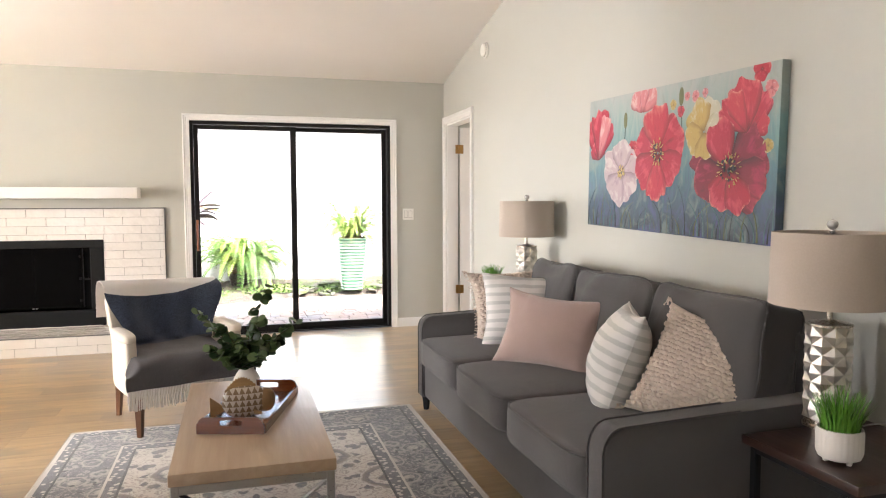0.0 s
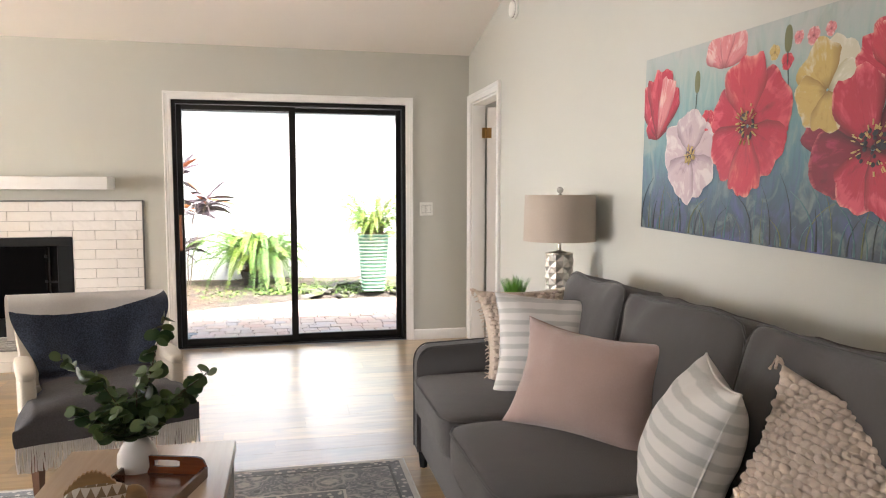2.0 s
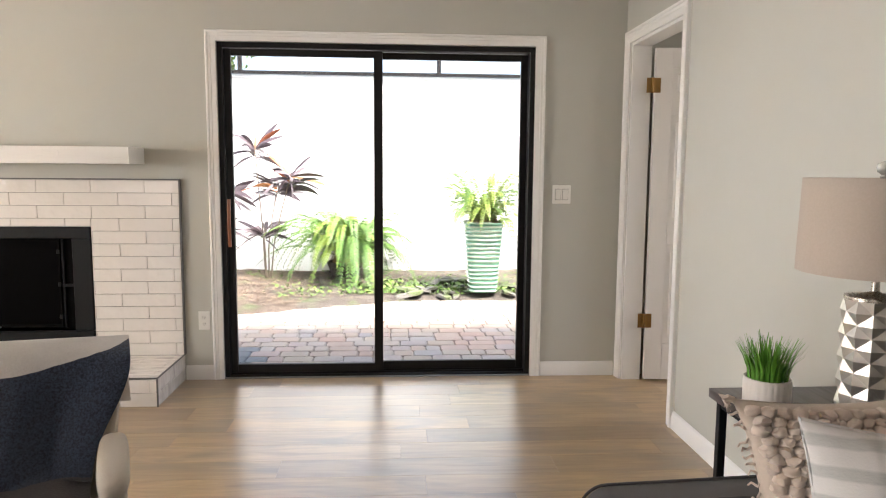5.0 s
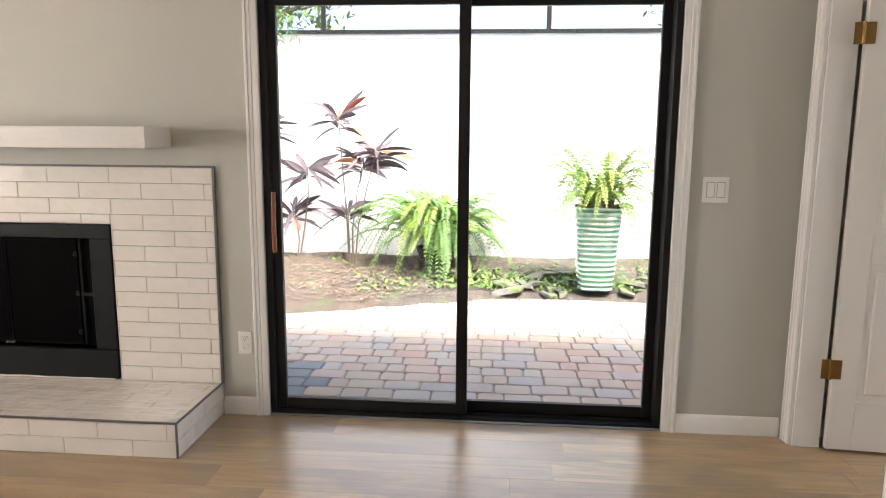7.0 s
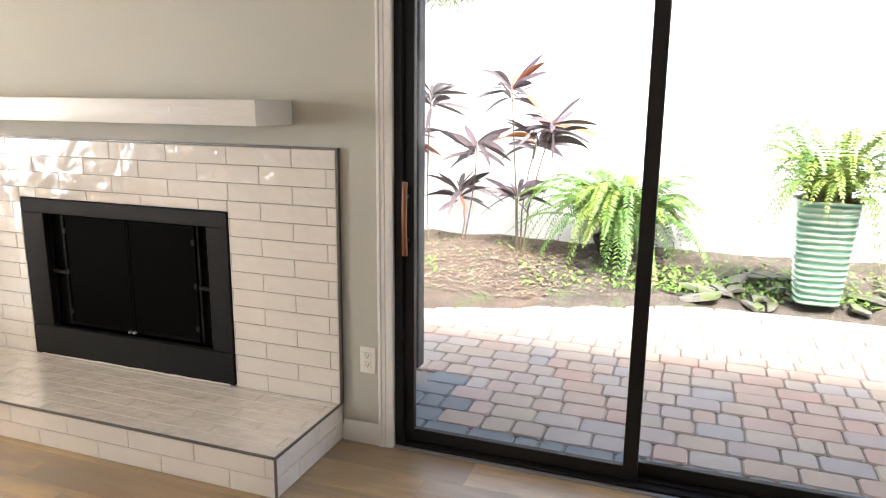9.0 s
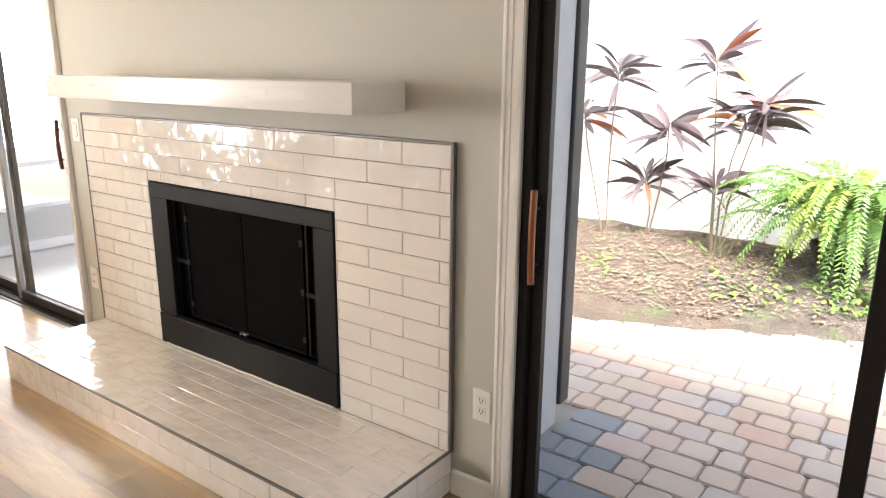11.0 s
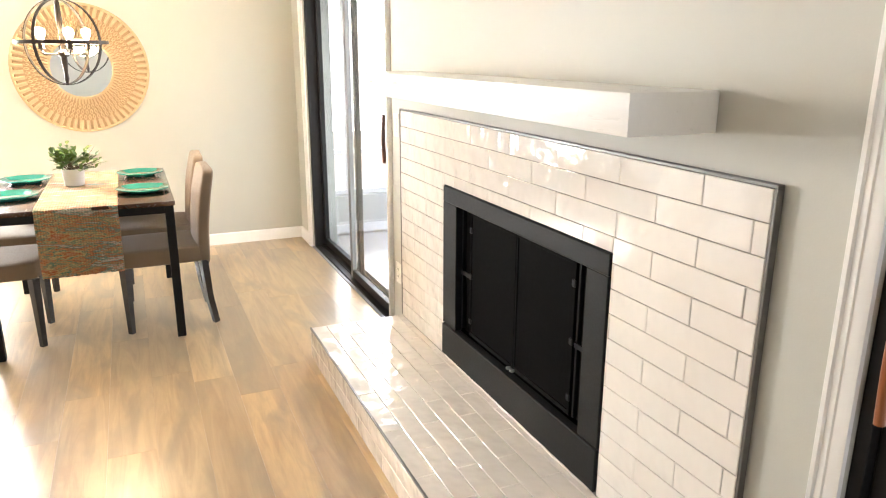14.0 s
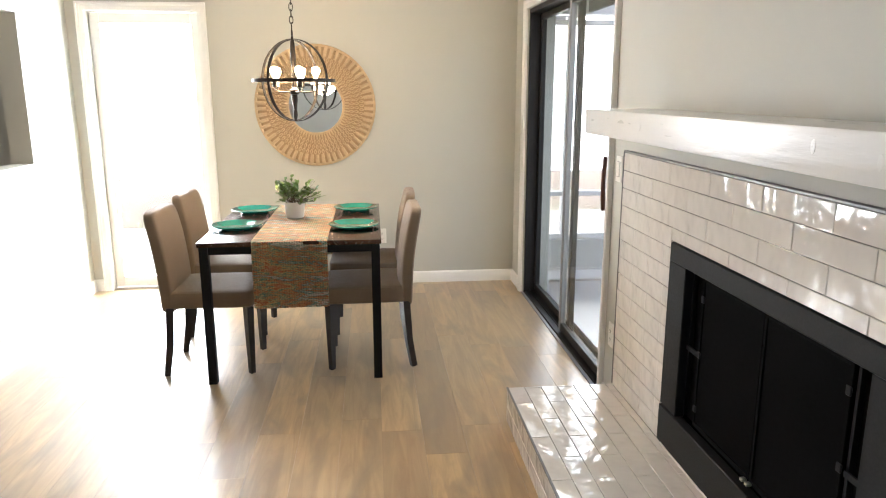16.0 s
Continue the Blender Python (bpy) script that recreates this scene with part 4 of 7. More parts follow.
GRASS = plain("artificial grass green", (0.12, 0.33, 0.03), 0.5, 0, 0.35, 30, 90, 0.0).m
SOILMAT = plain("dark potting soil", (0.03, 0.022, 0.016), 0.95, 0, 0.4, 40, 160, 0.5).m


def grass_pot(m, seed):
    t = thing("potted_grass", m, "small artificial grass plant in a white ribbed pot", "plant", "small grass plants on the side tables")

    def rib(r, z, a):
        return r + (0.0016 * math.cos(24 * a) if 0.02 < z < 0.085 and r > 0.05 else 0)
    part("pot", lathe(bmesh.new(), [(0.044, 0.010), (0.056, 0.016), (0.060, 0.03), (0.061, 0.084), (0.060, 0.098), (0.055, 0.098), (0.054, 0.086)], 72, twist=rib), POTTERY, t, "white ribbed ceramic pot")
    for k in range(3):
        a = 2 * math.pi * k / 3 + 0.5
        part("foot", lathe(bmesh.new(), [(0.007, 0.0), (0.009, 0.012)], 12, (0.036 * math.cos(a), 0.036 * math.sin(a), 0)), POTTERY, t)
    part("soil", lathe(bmesh.new(), [(0.053, 0.084), (0.0, 0.088)], 24), SOILMAT, t)
    rnd = random.Random(seed)
    bm = bmesh.new()
    for k in range(230):
        a, q = rnd.uniform(0, 2 * math.pi), 0.050 * math.sqrt(rnd.random())
        b = a + rnd.uniform(-0.7, 0.7)
        lean, hgt, w = rnd.uniform(0.0, 0.035) + 0.5 * q, rnd.uniform(0.075, 0.125), rnd.uniform(0.0022, 0.004)
        base = Vector((q * math.cos(a), q * math.sin(a), 0.085))
        side = Vector((-math.sin(b), math.cos(b), 0)) * w
        prev = None
        for i in range(4):
            f = i / 3
            p = base + Vector((math.cos(b) * lean * f * f, math.sin(b) * lean * f * f, hgt * f))
            s = side * (1 - 0.85 * f)
            cur = (bm.verts.new(p - s), bm.verts.new(p + s))
            if prev:
                bm.faces.new((prev[0], prev[1], cur[1], cur[0]))
            prev = cur
    tagged(part("grass", bm, GRASS, t, "bright green blades"), kind="stuff")
    return t


grass_pot(pose(1.668, 1.678, 0.545), 1)
grass_pot(pose(1.695, 4.60, 0.650, 0, 0, 40), 2)
tube_bm = bmesh.new()
tube(tube_bm, [(1.96, 1.87, 0.56), (2.0, 1.78, 0.60), (2.05, 1.72, 0.63), (2.08, 1.70, 0.55), (2.085, 1.70, 0.30)], 0.0028, 6)
cord = thing("lamp_cord", pose(1.96, 1.87, 0.545), "thin grey lamp cord looping down behind the side table", "cord")
wpart("cable", tube_bm, STEEL, cord)


# ---- canvas painting ----
PL_W, PL_H = 1.535, 0.725
def canvas_paint():
    """A brushed ground, slate blue below and pale teal grey above."""
    n = Nodes("brushed teal canvas ground")
    v = n.coords()
    Z = n.axes(v)["Z"]
    brush = n.noise(n.coords((1, 3.2, 0.7)), 6, 5, 0.6, 1.5)
    dab = n.noise(n.coords((1, 1.4, 1)), 5.5, 4, 0.6, 1.2)
    f = n.math("ADD", n.math("MULTIPLY", Z, 1.30), n.math("ADD", n.math("MULTIPLY", n.math("SUBTRACT", brush, 0.5), 0.42), 0.5))
    c = n.ramp(f, [(0.05, (0.062, 0.080, 0.100)), (0.24, (0.070, 0.118, 0.165)), (0.42, (0.095, 0.20, 0.235)), (0.62, (0.17, 0.31, 0.31)), (0.82, (0.32, 0.40, 0.38)), (1.0, (0.40, 0.42, 0.40))])
    low = n.math("SUBTRACT", 0.62, f, True)
    c = n.mix(n.math("MULTIPLY", n.ramp(dab, [(0.50, (0, 0, 0)), (0.66, (1, 1, 1))]), n.math("MULTIPLY", low, 1.6)), c, (0.105, 0.115, 0.255))
    c = n.mix(n.ramp(dab, [(0.34, (0.55, 0.55, 0.55)), (0.46, (0, 0, 0))]), c, (0.26, 0.31, 0.27))
    n.set(Base_Color=c, Roughness=0.5)
    n.bump(brush, 0.3, 0.004)
    n.bump(n.noise(v, 300, 2), 0.15, 0.001)
    return n.m


def petal_paint(name, dark, mid, light, rim):
    """Strokes that run out from the heart of a bloom to a pale ragged rim."""
    n = Nodes(name)
    uv = n.node("ShaderNodeUVMap").outputs["UV"]
    ax = n.axes(uv)
    r = n.math("MULTIPLY", n.node("ShaderNodeObjectInfo").outputs["Random"], 37.0)
    flow = n.node("ShaderNodeCombineXYZ", X=n.math("MULTIPLY", ax["X"], 1.5), Y=n.math("MULTIPLY", ax["Y"], 5.5), Z=r).outputs[0]
    streak = n.noise(flow, 1.5, 5, 0.6, 0.9)
    patch = n.noise(n.node("ShaderNodeCombineXYZ", X=n.math("MULTIPLY", ax["X"], 2.2), Y=n.math("MULTIPLY", ax["Y"], 2.2), Z=r).outputs[0], 1.2, 3, 0.5, 0.6)
    t = n.math("ADD", n.math("MULTIPLY", streak, 0.62), n.math("ADD", n.math("MULTIPLY", patch, 0.75), n.math("MULTIPLY", ax["X"], 0.22)))
    c = n.ramp(t, [(0.50, dark), (0.72, mid), (0.86, mid), (1.0, light)])
    crease = n.math("ABSOLUTE", n.math("SUBTRACT", n.math("MULTIPLY", ax["Y"], 2.0), 1.0))
    c = n.mix(n.ramp(crease, [(0.62, (0, 0, 0)), (0.97, (0.85, 0.85, 0.85))]), c, tone(dark, 0.8))
    edge = n.math("MULTIPLY", n.math("SUBTRACT", ax["X"], 0.935), 14.0, True)
    c = n.mix(n.math("MULTIPLY", edge, n.ramp(streak, [(0.45, (0, 0, 0)), (0.60, (1, 1, 1))])), c, rim)
    heart = n.math("MULTIPLY", n.math("SUBTRACT", 0.26, ax["X"]), 3.2, True)
    c = n.mix(heart, c, tone(dark, 0.45))
    n.set(Base_Color=c, Roughness=0.48)
    n.bump(streak, 0.4, 0.004)
    return n.m


STEMS = plain("dark stem paint", (0.040, 0.050, 0.052), 0.5).m
STEML = plain("olive stem paint", (0.15, 0.16, 0.07), 0.5).m
STEMT = plain("teal stem paint", (0.10, 0.19, 0.20), 0.5).m
SEED = plain("golden stamen paint", (0.62, 0.47, 0.20), 0.5).m
SEEDD = plain("dark flower heart paint", (0.035, 0.035, 0.045), 0.55).m
PETALS = {
    "red": petal_paint("crimson petal paint", (0.16, 0.006, 0.020), (0.40, 0.017, 0.045), (0.56, 0.075, 0.11), (0.70, 0.30, 0.26)),
    "coral": petal_paint("coral petal paint", (0.24, 0.009, 0.026), (0.46, 0.030, 0.055), (0.60, 0.13, 0.13), (0.72, 0.38, 0.32)),
    "wine": petal_paint("wine petal paint", (0.050, 0.005, 0.016), (0.19, 0.010, 0.032), (0.36, 0.032, 0.075), (0.55, 0.12, 0.12)),
    "rose": petal_paint("rose petal paint", (0.36, 0.07, 0.09), (0.56, 0.19, 0.20), (0.66, 0.42, 0.40), (0.68, 0.50, 0.44)),
    "pale": petal_paint("pale lilac petal paint", (0.26, 0.18, 0.21), (0.44, 0.34, 0.36), (0.56, 0.49, 0.48), (0.64, 0.58, 0.53)),
    "gold": petal_paint("ochre petal paint", (0.33, 0.20, 0.05), (0.46, 0.33, 0.10), (0.54, 0.48, 0.30), (0.60, 0.56, 0.42)),
    "cream": petal_paint("cream petal paint", (0.44, 0.40, 0.24), (0.52, 0.50, 0.38), (0.62, 0.60, 0.52), (0.64, 0.62, 0.55)),
}

paint = thing("canvas_painting", pose(2.058, 3.152, 1.490, 1.6, 0, 0), "large canvas painting of red poppies on teal, hung on the wall", "painting")
part("canvas", boxed(-0.001, 0.040, -PL_W / 2, PL_W / 2, -PL_H / 2, PL_H / 2, 0.003, 2), canvas_paint(), paint, "stretched canvas with teal ground")


def petal(u, v, ang, spread, length, hue, lift, seed):
    """A fan-shaped dab of thick paint from the heart of a bloom outwards, cut off at the canvas edge."""
    nu, nv = 14, 20
    bm = bmesh.new()
    uv = bm.loops.layers.uv.new("strokes")
    cy, cz = PL_W / 2 - u * PL_W, -PL_H / 2 + v * PL_H
    rnd = Vector((seed * 3.7, seed * 1.9, 0))
    grid = []
    for i in range(nu + 1):
        a = i / nu
        row = []
        for j in range(nv + 1):
            b = 2 * j / nv - 1
            ruffle = 1 + 0.17 * noise.noise(Vector((b * 2.4, seed, 0)) + rnd) + 0.03 * noise.noise(Vector((b * 9, seed, 2)) + rnd)
            r = length * (0.03 + 0.97 * a) * (1 - 0.25 * abs(b) ** 3.4 * a) * (1 + (ruffle - 1) * a)
            open_up = 1.0 - 0.12 * a * a + 0.08 * noise.noise(Vector((a * 3, seed * 2, 1)) + rnd)
            th = radians(ang + spread * b * open_up)
            y = max(-PL_W / 2 + 0.001, min(PL_W / 2 - 0.001, cy - r * math.cos(th)))
            z = max(-PL_H / 2 + 0.001, min(PL_H / 2 - 0.001, cz + r * math.sin(th)))
            row.append((bm.verts.new((-0.0018 - lift - 0.0010 * (1 - b * b) * a, y, z)), a, j / nv))
        grid.append(row)
    for i in range(nu):
        for j in range(nv):
            q = (grid[i][j], grid[i + 1][j], grid[i + 1][j + 1], grid[i][j + 1])
            face = bm.faces.new([k[0] for k in q])
            for loop, k in zip(face.loops, q):
                loop[uv].uv = (k[1], k[2])
    part("petal", bm, PETALS[hue], paint)


# hearts of the blooms: along the canvas, up it, then petals as (turn, half spread, length, colour)
BLOOMS = (
    (0.70, 0.66, ((60, 60, 0.15, "cream"), (10, 55, 0.13, "cream"), (120, 60, 0.15, "gold"), (200, 60, 0.13, "gold"), (-80, 60, 0.12, "gold"))),
    (0.37, 0.84, ((50, 45, 0.15, "rose"), (120, 50, 0.14, "rose"), (85, 30, 0.13, "rose"))),
    (0.078, 0.52, ((100, 75, 0.12, "red"), (112, 30, 0.25, "red"), (62, 28, 0.25, "red"), (88, 30, 0.285, "red"), (70, 20, 0.25, "rose"))),
    (0.885, 0.625, ((30, 44, 0.13, "coral"), (60, 34, 0.185, "red"), (140, 32, 0.205, "red"), (98, 40, 0.235, "red"), (120, 26, 0.205, "coral"))),
    (0.244, 0.424, ((165, 56, 0.190, "pale"), (15, 56, 0.165, "pale"), (90, 54, 0.172, "pale"), (-52, 54, 0.175, "pale"), (-122, 56, 0.180, "pale"))),
    (0.467, 0.548, ((172, 50, 0.215, "red"), (24, 50, 0.225, "red"), (-38, 48, 0.215, "red"), (98, 44, 0.232, "coral"), (-142, 44, 0.215, "red"), (-92, 34, 0.235, "coral"))),
    (0.816, 0.416, ((28, 50, 0.240, "wine"), (158, 28, 0.285, "wine"), (-22, 48, 0.235, "wine"), (196, 44, 0.225, "wine"), (-118, 50, 0.175, "red"), (-62, 44, 0.185, "red"), (114, 40, 0.225, "red"))),
)
seed = 1
for u, v, petals in BLOOMS:
    for k, (ang, spread, length, hue) in enumerate(petals):
        petal(u, v, ang, spread, length, hue, 0.0004 * k, seed)
        seed += 1
for u, v, size, hue in ((0.545, 0.86, 0.026, "gold"), (0.585, 0.81, 0.028, "coral"), (0.615, 0.90, 0.022, "rose"), (0.655, 0.89, 0.028, "rose"), (0.70, 0.90, 0.022, "rose"), (0.965, 0.55, 0.030, "gold"), (0.968, 0.86, 0.036, "rose"), (0.315, 0.60, 0.040, "coral"), (0.93, 0.97, 0.05, "coral")):
    for ang in (20, 140, 260):
        petal(u, v, ang, 75, size, hue, 0.0002, seed)
        seed += 1


def flower_heart(u, v, size, seed):
    """Raised dabs of thick paint in the middle of a bloom."""
    rnd = random.Random(seed)
    cy, cz = PL_W / 2 - u * PL_W, -PL_H / 2 + v * PL_H
    bm = bmesh.new()
    for k in range(26):
        a, r = rnd.uniform(0, 6.28), size * 0.26 * math.sqrt(rnd.random())
        q = Vector((-0.0046, cy + r * math.cos(a), cz + r * math.sin(a)))
        bmesh.ops.create_icosphere(bm, subdivisions=1, radius=size * rnd.uniform(0.025, 0.05), matrix=Matrix.Translation(q) @ Matrix.Diagonal((0.25, 1, 1, 1)))
    tagged(part("flower_heart", bm, SEEDD, paint, "dark flower heart"), kind="stuff")
    bm = bmesh.new()
    for k in range(40):
        a, r = rnd.uniform(0, 2 * math.pi), size * rnd.uniform(0.10, 0.36)
        q = Vector((-0.0056, cy + r * math.cos(a), cz + r * math.sin(a)))
        d = Vector((0, math.cos(a), math.sin(a))) * rnd.uniform(0.003, 0.009)
        tube(bm, [q - d, q + d], rnd.uniform(0.0016, 0.0032), 5)
    tagged(part("stamens", bm, SEED, paint, "golden stamen dabs"), kind="stuff")


flower_heart(0.244, 0.424, 0.10, 17)
flower_heart(0.467, 0.555, 0.19, 18)
flower_heart(0.816, 0.43, 0.22, 19)
rnd = random.Random(8)
for k in range(58):
    u = (k + rnd.uniform(0.1, 0.9)) / 58
    h, bend = rnd.uniform(0.07, 0.27), rnd.uniform(-0.13, 0.13)
    y, z = PL_W / 2 - u * PL_W, -PL_H / 2 + 0.006
    pts = [(-0.0004, min(max(y + bend * f ** 2.4, -PL_W / 2 + 0.01), PL_W / 2 - 0.01), z + h * (f - 0.22 * f * f * abs(bend) / 0.13)) for f in (0, 0.2, 0.4, 0.6, 0.8, 1)]
    part("stem", tube(bmesh.new(), pts, rnd.uniform(0.0016, 0.0052), 6, 0.25), (STEMS, STEMT, STEML, STEMT)[k % 4], paint)
for u, v, dx in ((0.262, 0.86, 0.004), (0.584, 0.96, -0.004)):
    cy, cz = PL_W / 2 - u * PL_W, -PL_H / 2 + v * PL_H
    bm = soft(bmesh.new(), (-0.0015, cy, cz - 0.040), (0.003, 0.036, 0.085), 2.3, 8)
    part("bud", bm, STEML, paint, "olive flower bud")
    part("stem", tube(bmesh.new(), [(-0.0006, cy, cz - 0.08), (-0.0006, cy + dx, cz - 0.13), (-0.0006, cy + 3 * dx, cz - 0.20)], 0.0028, 6, 0.6), STEMS, paint)

# ---- rug ----
def rug_weave():
    n = Nodes("grey and cream oriental rug")
    v = n.coords()
    ax = n.axes(v)
    dx = n.math("SUBTRACT", 0.965, n.math("ABSOLUTE", ax["X"]))
    dy = n.math("SUBTRACT", 1.46, n.math("ABSOLUTE", ax["Y"]))
    d = n.math("MINIMUM", dx, dy)
    def mask(a, b):
        return n.math("MULTIPLY", n.math("GREATER_THAN", d, a), n.math("LESS_THAN", d, b))
    warp = n.node("ShaderNodeVectorMath")
    warp.operation = "ABSOLUTE"
    n.put(warp.inputs[0], v)
    sym = warp.outputs[0]
    GREY, CREAM, DARK, TAUPE = (0.115, 0.120, 0.135), (0.56, 0.52, 0.47), (0.035, 0.038, 0.046), (0.22, 0.19, 0.165)
    wob = n.node("ShaderNodeVectorMath")
    wob.operation = "ADD"
    n.put(wob.inputs[0], sym)
    jit = n.node("ShaderNodeTexNoise")
    jit.inputs["Scale"].default_value = 13.0
    n.put(jit.inputs["Vector"], sym)
    sc = n.node("ShaderNodeVectorMath")
    sc.operation = "SCALE"
    sc.inputs["Scale"].default_value = 0.055
    n.put(sc.inputs[0], jit.outputs["Color"])
    n.put(wob.inputs[1], sc.outputs[0])
    wv = wob.outputs[0]
    rosette = n.voronoi(wv, 3.0)
    field = n.ramp(rosette, [(0.0, GREY), (0.05, GREY), (0.07, CREAM), (0.13, CREAM), (0.15, TAUPE), (0.20, GREY), (0.23, CREAM), (0.33, CREAM), (0.35, GREY), (0.42, TAUPE), (0.45, CREAM), (1.0, CREAM)], "LINEAR")
    leafs = n.ramp(n.voronoi(wv, 12.0), [(0.30, (1, 1, 1)), (0.36, (0, 0, 0))])
    curls = n.ramp(n.noise(wv, 17, 3, 0.6, 4.0), [(0.52, (0, 0, 0)), (0.57, (1, 1, 1))])
    field = n.mix(n.math("MULTIPLY", leafs, n.math("GREATER_THAN", rosette, 0.47)), field, GREY)
    field = n.mix(n.math("MULTIPLY", curls, 0.7), field, TAUPE)
    border = n.mix(n.ramp(n.voronoi(wv, 7.0), [(0.20, (1, 1, 1)), (0.26, (0, 0, 0)), (0.36, (0, 0, 0)), (0.41, (0.9, 0.9, 0.9)), (0.50, (0, 0, 0))]), GREY, n.mix(0.3, CREAM, TAUPE))
    border = n.mix(curls, border, n.mix(0.5, GREY, CREAM))
    border = n.mix(n.ramp(n.voronoi(wv, 15.0), [(0.15, (1, 1, 1)), (0.20, (0, 0, 0))]), border, DARK)
    guard = n.mix(n.ramp(n.voronoi(sym, 34.0), [(0.3, (0, 0, 0)), (0.4, (1, 1, 1))]), CREAM, GREY)
    c = field
    for a, b, col in ((0.0, 0.022, CREAM), (0.022, 0.07, guard), (0.07, 0.082, DARK), (0.082, 0.30, border), (0.30, 0.312, CREAM), (0.312, 0.37, guard), (0.37, 0.382, DARK)):
        c = n.mix(mask(a, b), c, col)
    wear = n.noise(v, 3.5, 5, 0.6)
    c = n.mix(n.ramp(wear, [(0.5, (0, 0, 0)), (0.8, (0.3, 0.3, 0.3))]), c, (0.40, 0.39, 0.38))
    c = n.mix(n.math("MULTIPLY", n.noise(v, 180, 3), 0.25), c, (0.16, 0.155, 0.15))
    n.set(Base_Color=c, Roughness=0.95, Sheen_Weight=0.2)
    n.bump(n.noise(v, 420, 2), 0.5, 0.003)
    return n.m


RX, RY = (-0.885, 1.055), (1.45, 4.372)
bm = bmesh.new()
box(bm, -0.97, 0.97, -1.461, 1.461, 0.0, 0.008, 0.003, 2)
rug = thing("area_rug", pose((RX[0] + RX[1]) / 2, (RY[0] + RY[1]) / 2, 0.0005), "grey and cream oriental area rug under the coffee table", "rug")
part("rug_body", bm, rug_weave(), rug)
CREAMWOOL = cloth("cream binding", (0.55, 0.52, 0.47), 0.95, 300).m
bm = bmesh.new()
tube(bm, [(-0.968, -1.459, 0.005), (0.968, -1.459, 0.005), (0.968, 1.459, 0.005), (-0.968, 1.459, 0.005)], 0.005, 6, closed=True)
part("binding", bm, CREAMWOOL, rug, "cream bound edge")

# ---- coffee table and what stands on it ----
OAK = wood("pale washed oak", (0.34, 0.235, 0.15), (0.48, 0.36, 0.245), 0.34, 1, 12).m
ct = thing("coffee_table", pose(0.069, 2.975, 0.0), "pale oak coffee table with a brushed steel cross frame", "coffee table")
part("tabletop", boxed(-0.264, 0.264, -0.572, 0.59, 0.398, 0.440, 0.006, 2), OAK, ct, "pale oak top")
for sx in (-1, 1):
    for sy in (-1, 1):
        part("leg", boxed(sx * 0.245 - 0.013, sx * 0.245 + 0.013, sy * 0.553 - 0.013, sy * 0.553 + 0.013, 0.009, 0.398, 0.002, 1), STEEL, ct, "brushed steel leg", smooth=False)
for sy in (-1, 1):
    part("rail", boxed(-0.232, 0.232, sy * 0.553 - 0.012, sy * 0.553 + 0.012, 0.368, 0.397, 0.002, 1), STEEL, ct, smooth=False)
    for sx in (-1, 1):
        bm = tube(bmesh.new(), [(-0.23 * sx, sy * 0.553 - 0.006 * sx, 0.03), (0.23 * sx, sy * 0.553 - 0.006 * sx, 0.365)], 0.008, 10)
        part("brace", bm, STEEL if sx > 0 else BLACK, ct, "metal cross brace")
for sx in (-1, 1):
    part("rail", boxed(sx * 0.245 - 0.012, sx * 0.245 + 0.012, -0.552, 0.552, 0.368, 0.397, 0.002, 1), STEEL, ct, smooth=False)

MAHOGANY = wood("varnished mahogany", (0.070, 0.016, 0.004), (0.22, 0.058, 0.014), 0.18, 0, 16, 0.8).m
tr = thing("serving_tray", pose(0.072, 3.020, 0.4405, 0, 0, -17), "varnished mahogany tray with cut-out handles on the coffee table", "tray")
part("tray_base", boxed(-0.118, 0.118, -0.268, 0.268, 0.0, 0.010, 0.002, 1), MAHOGANY, tr)


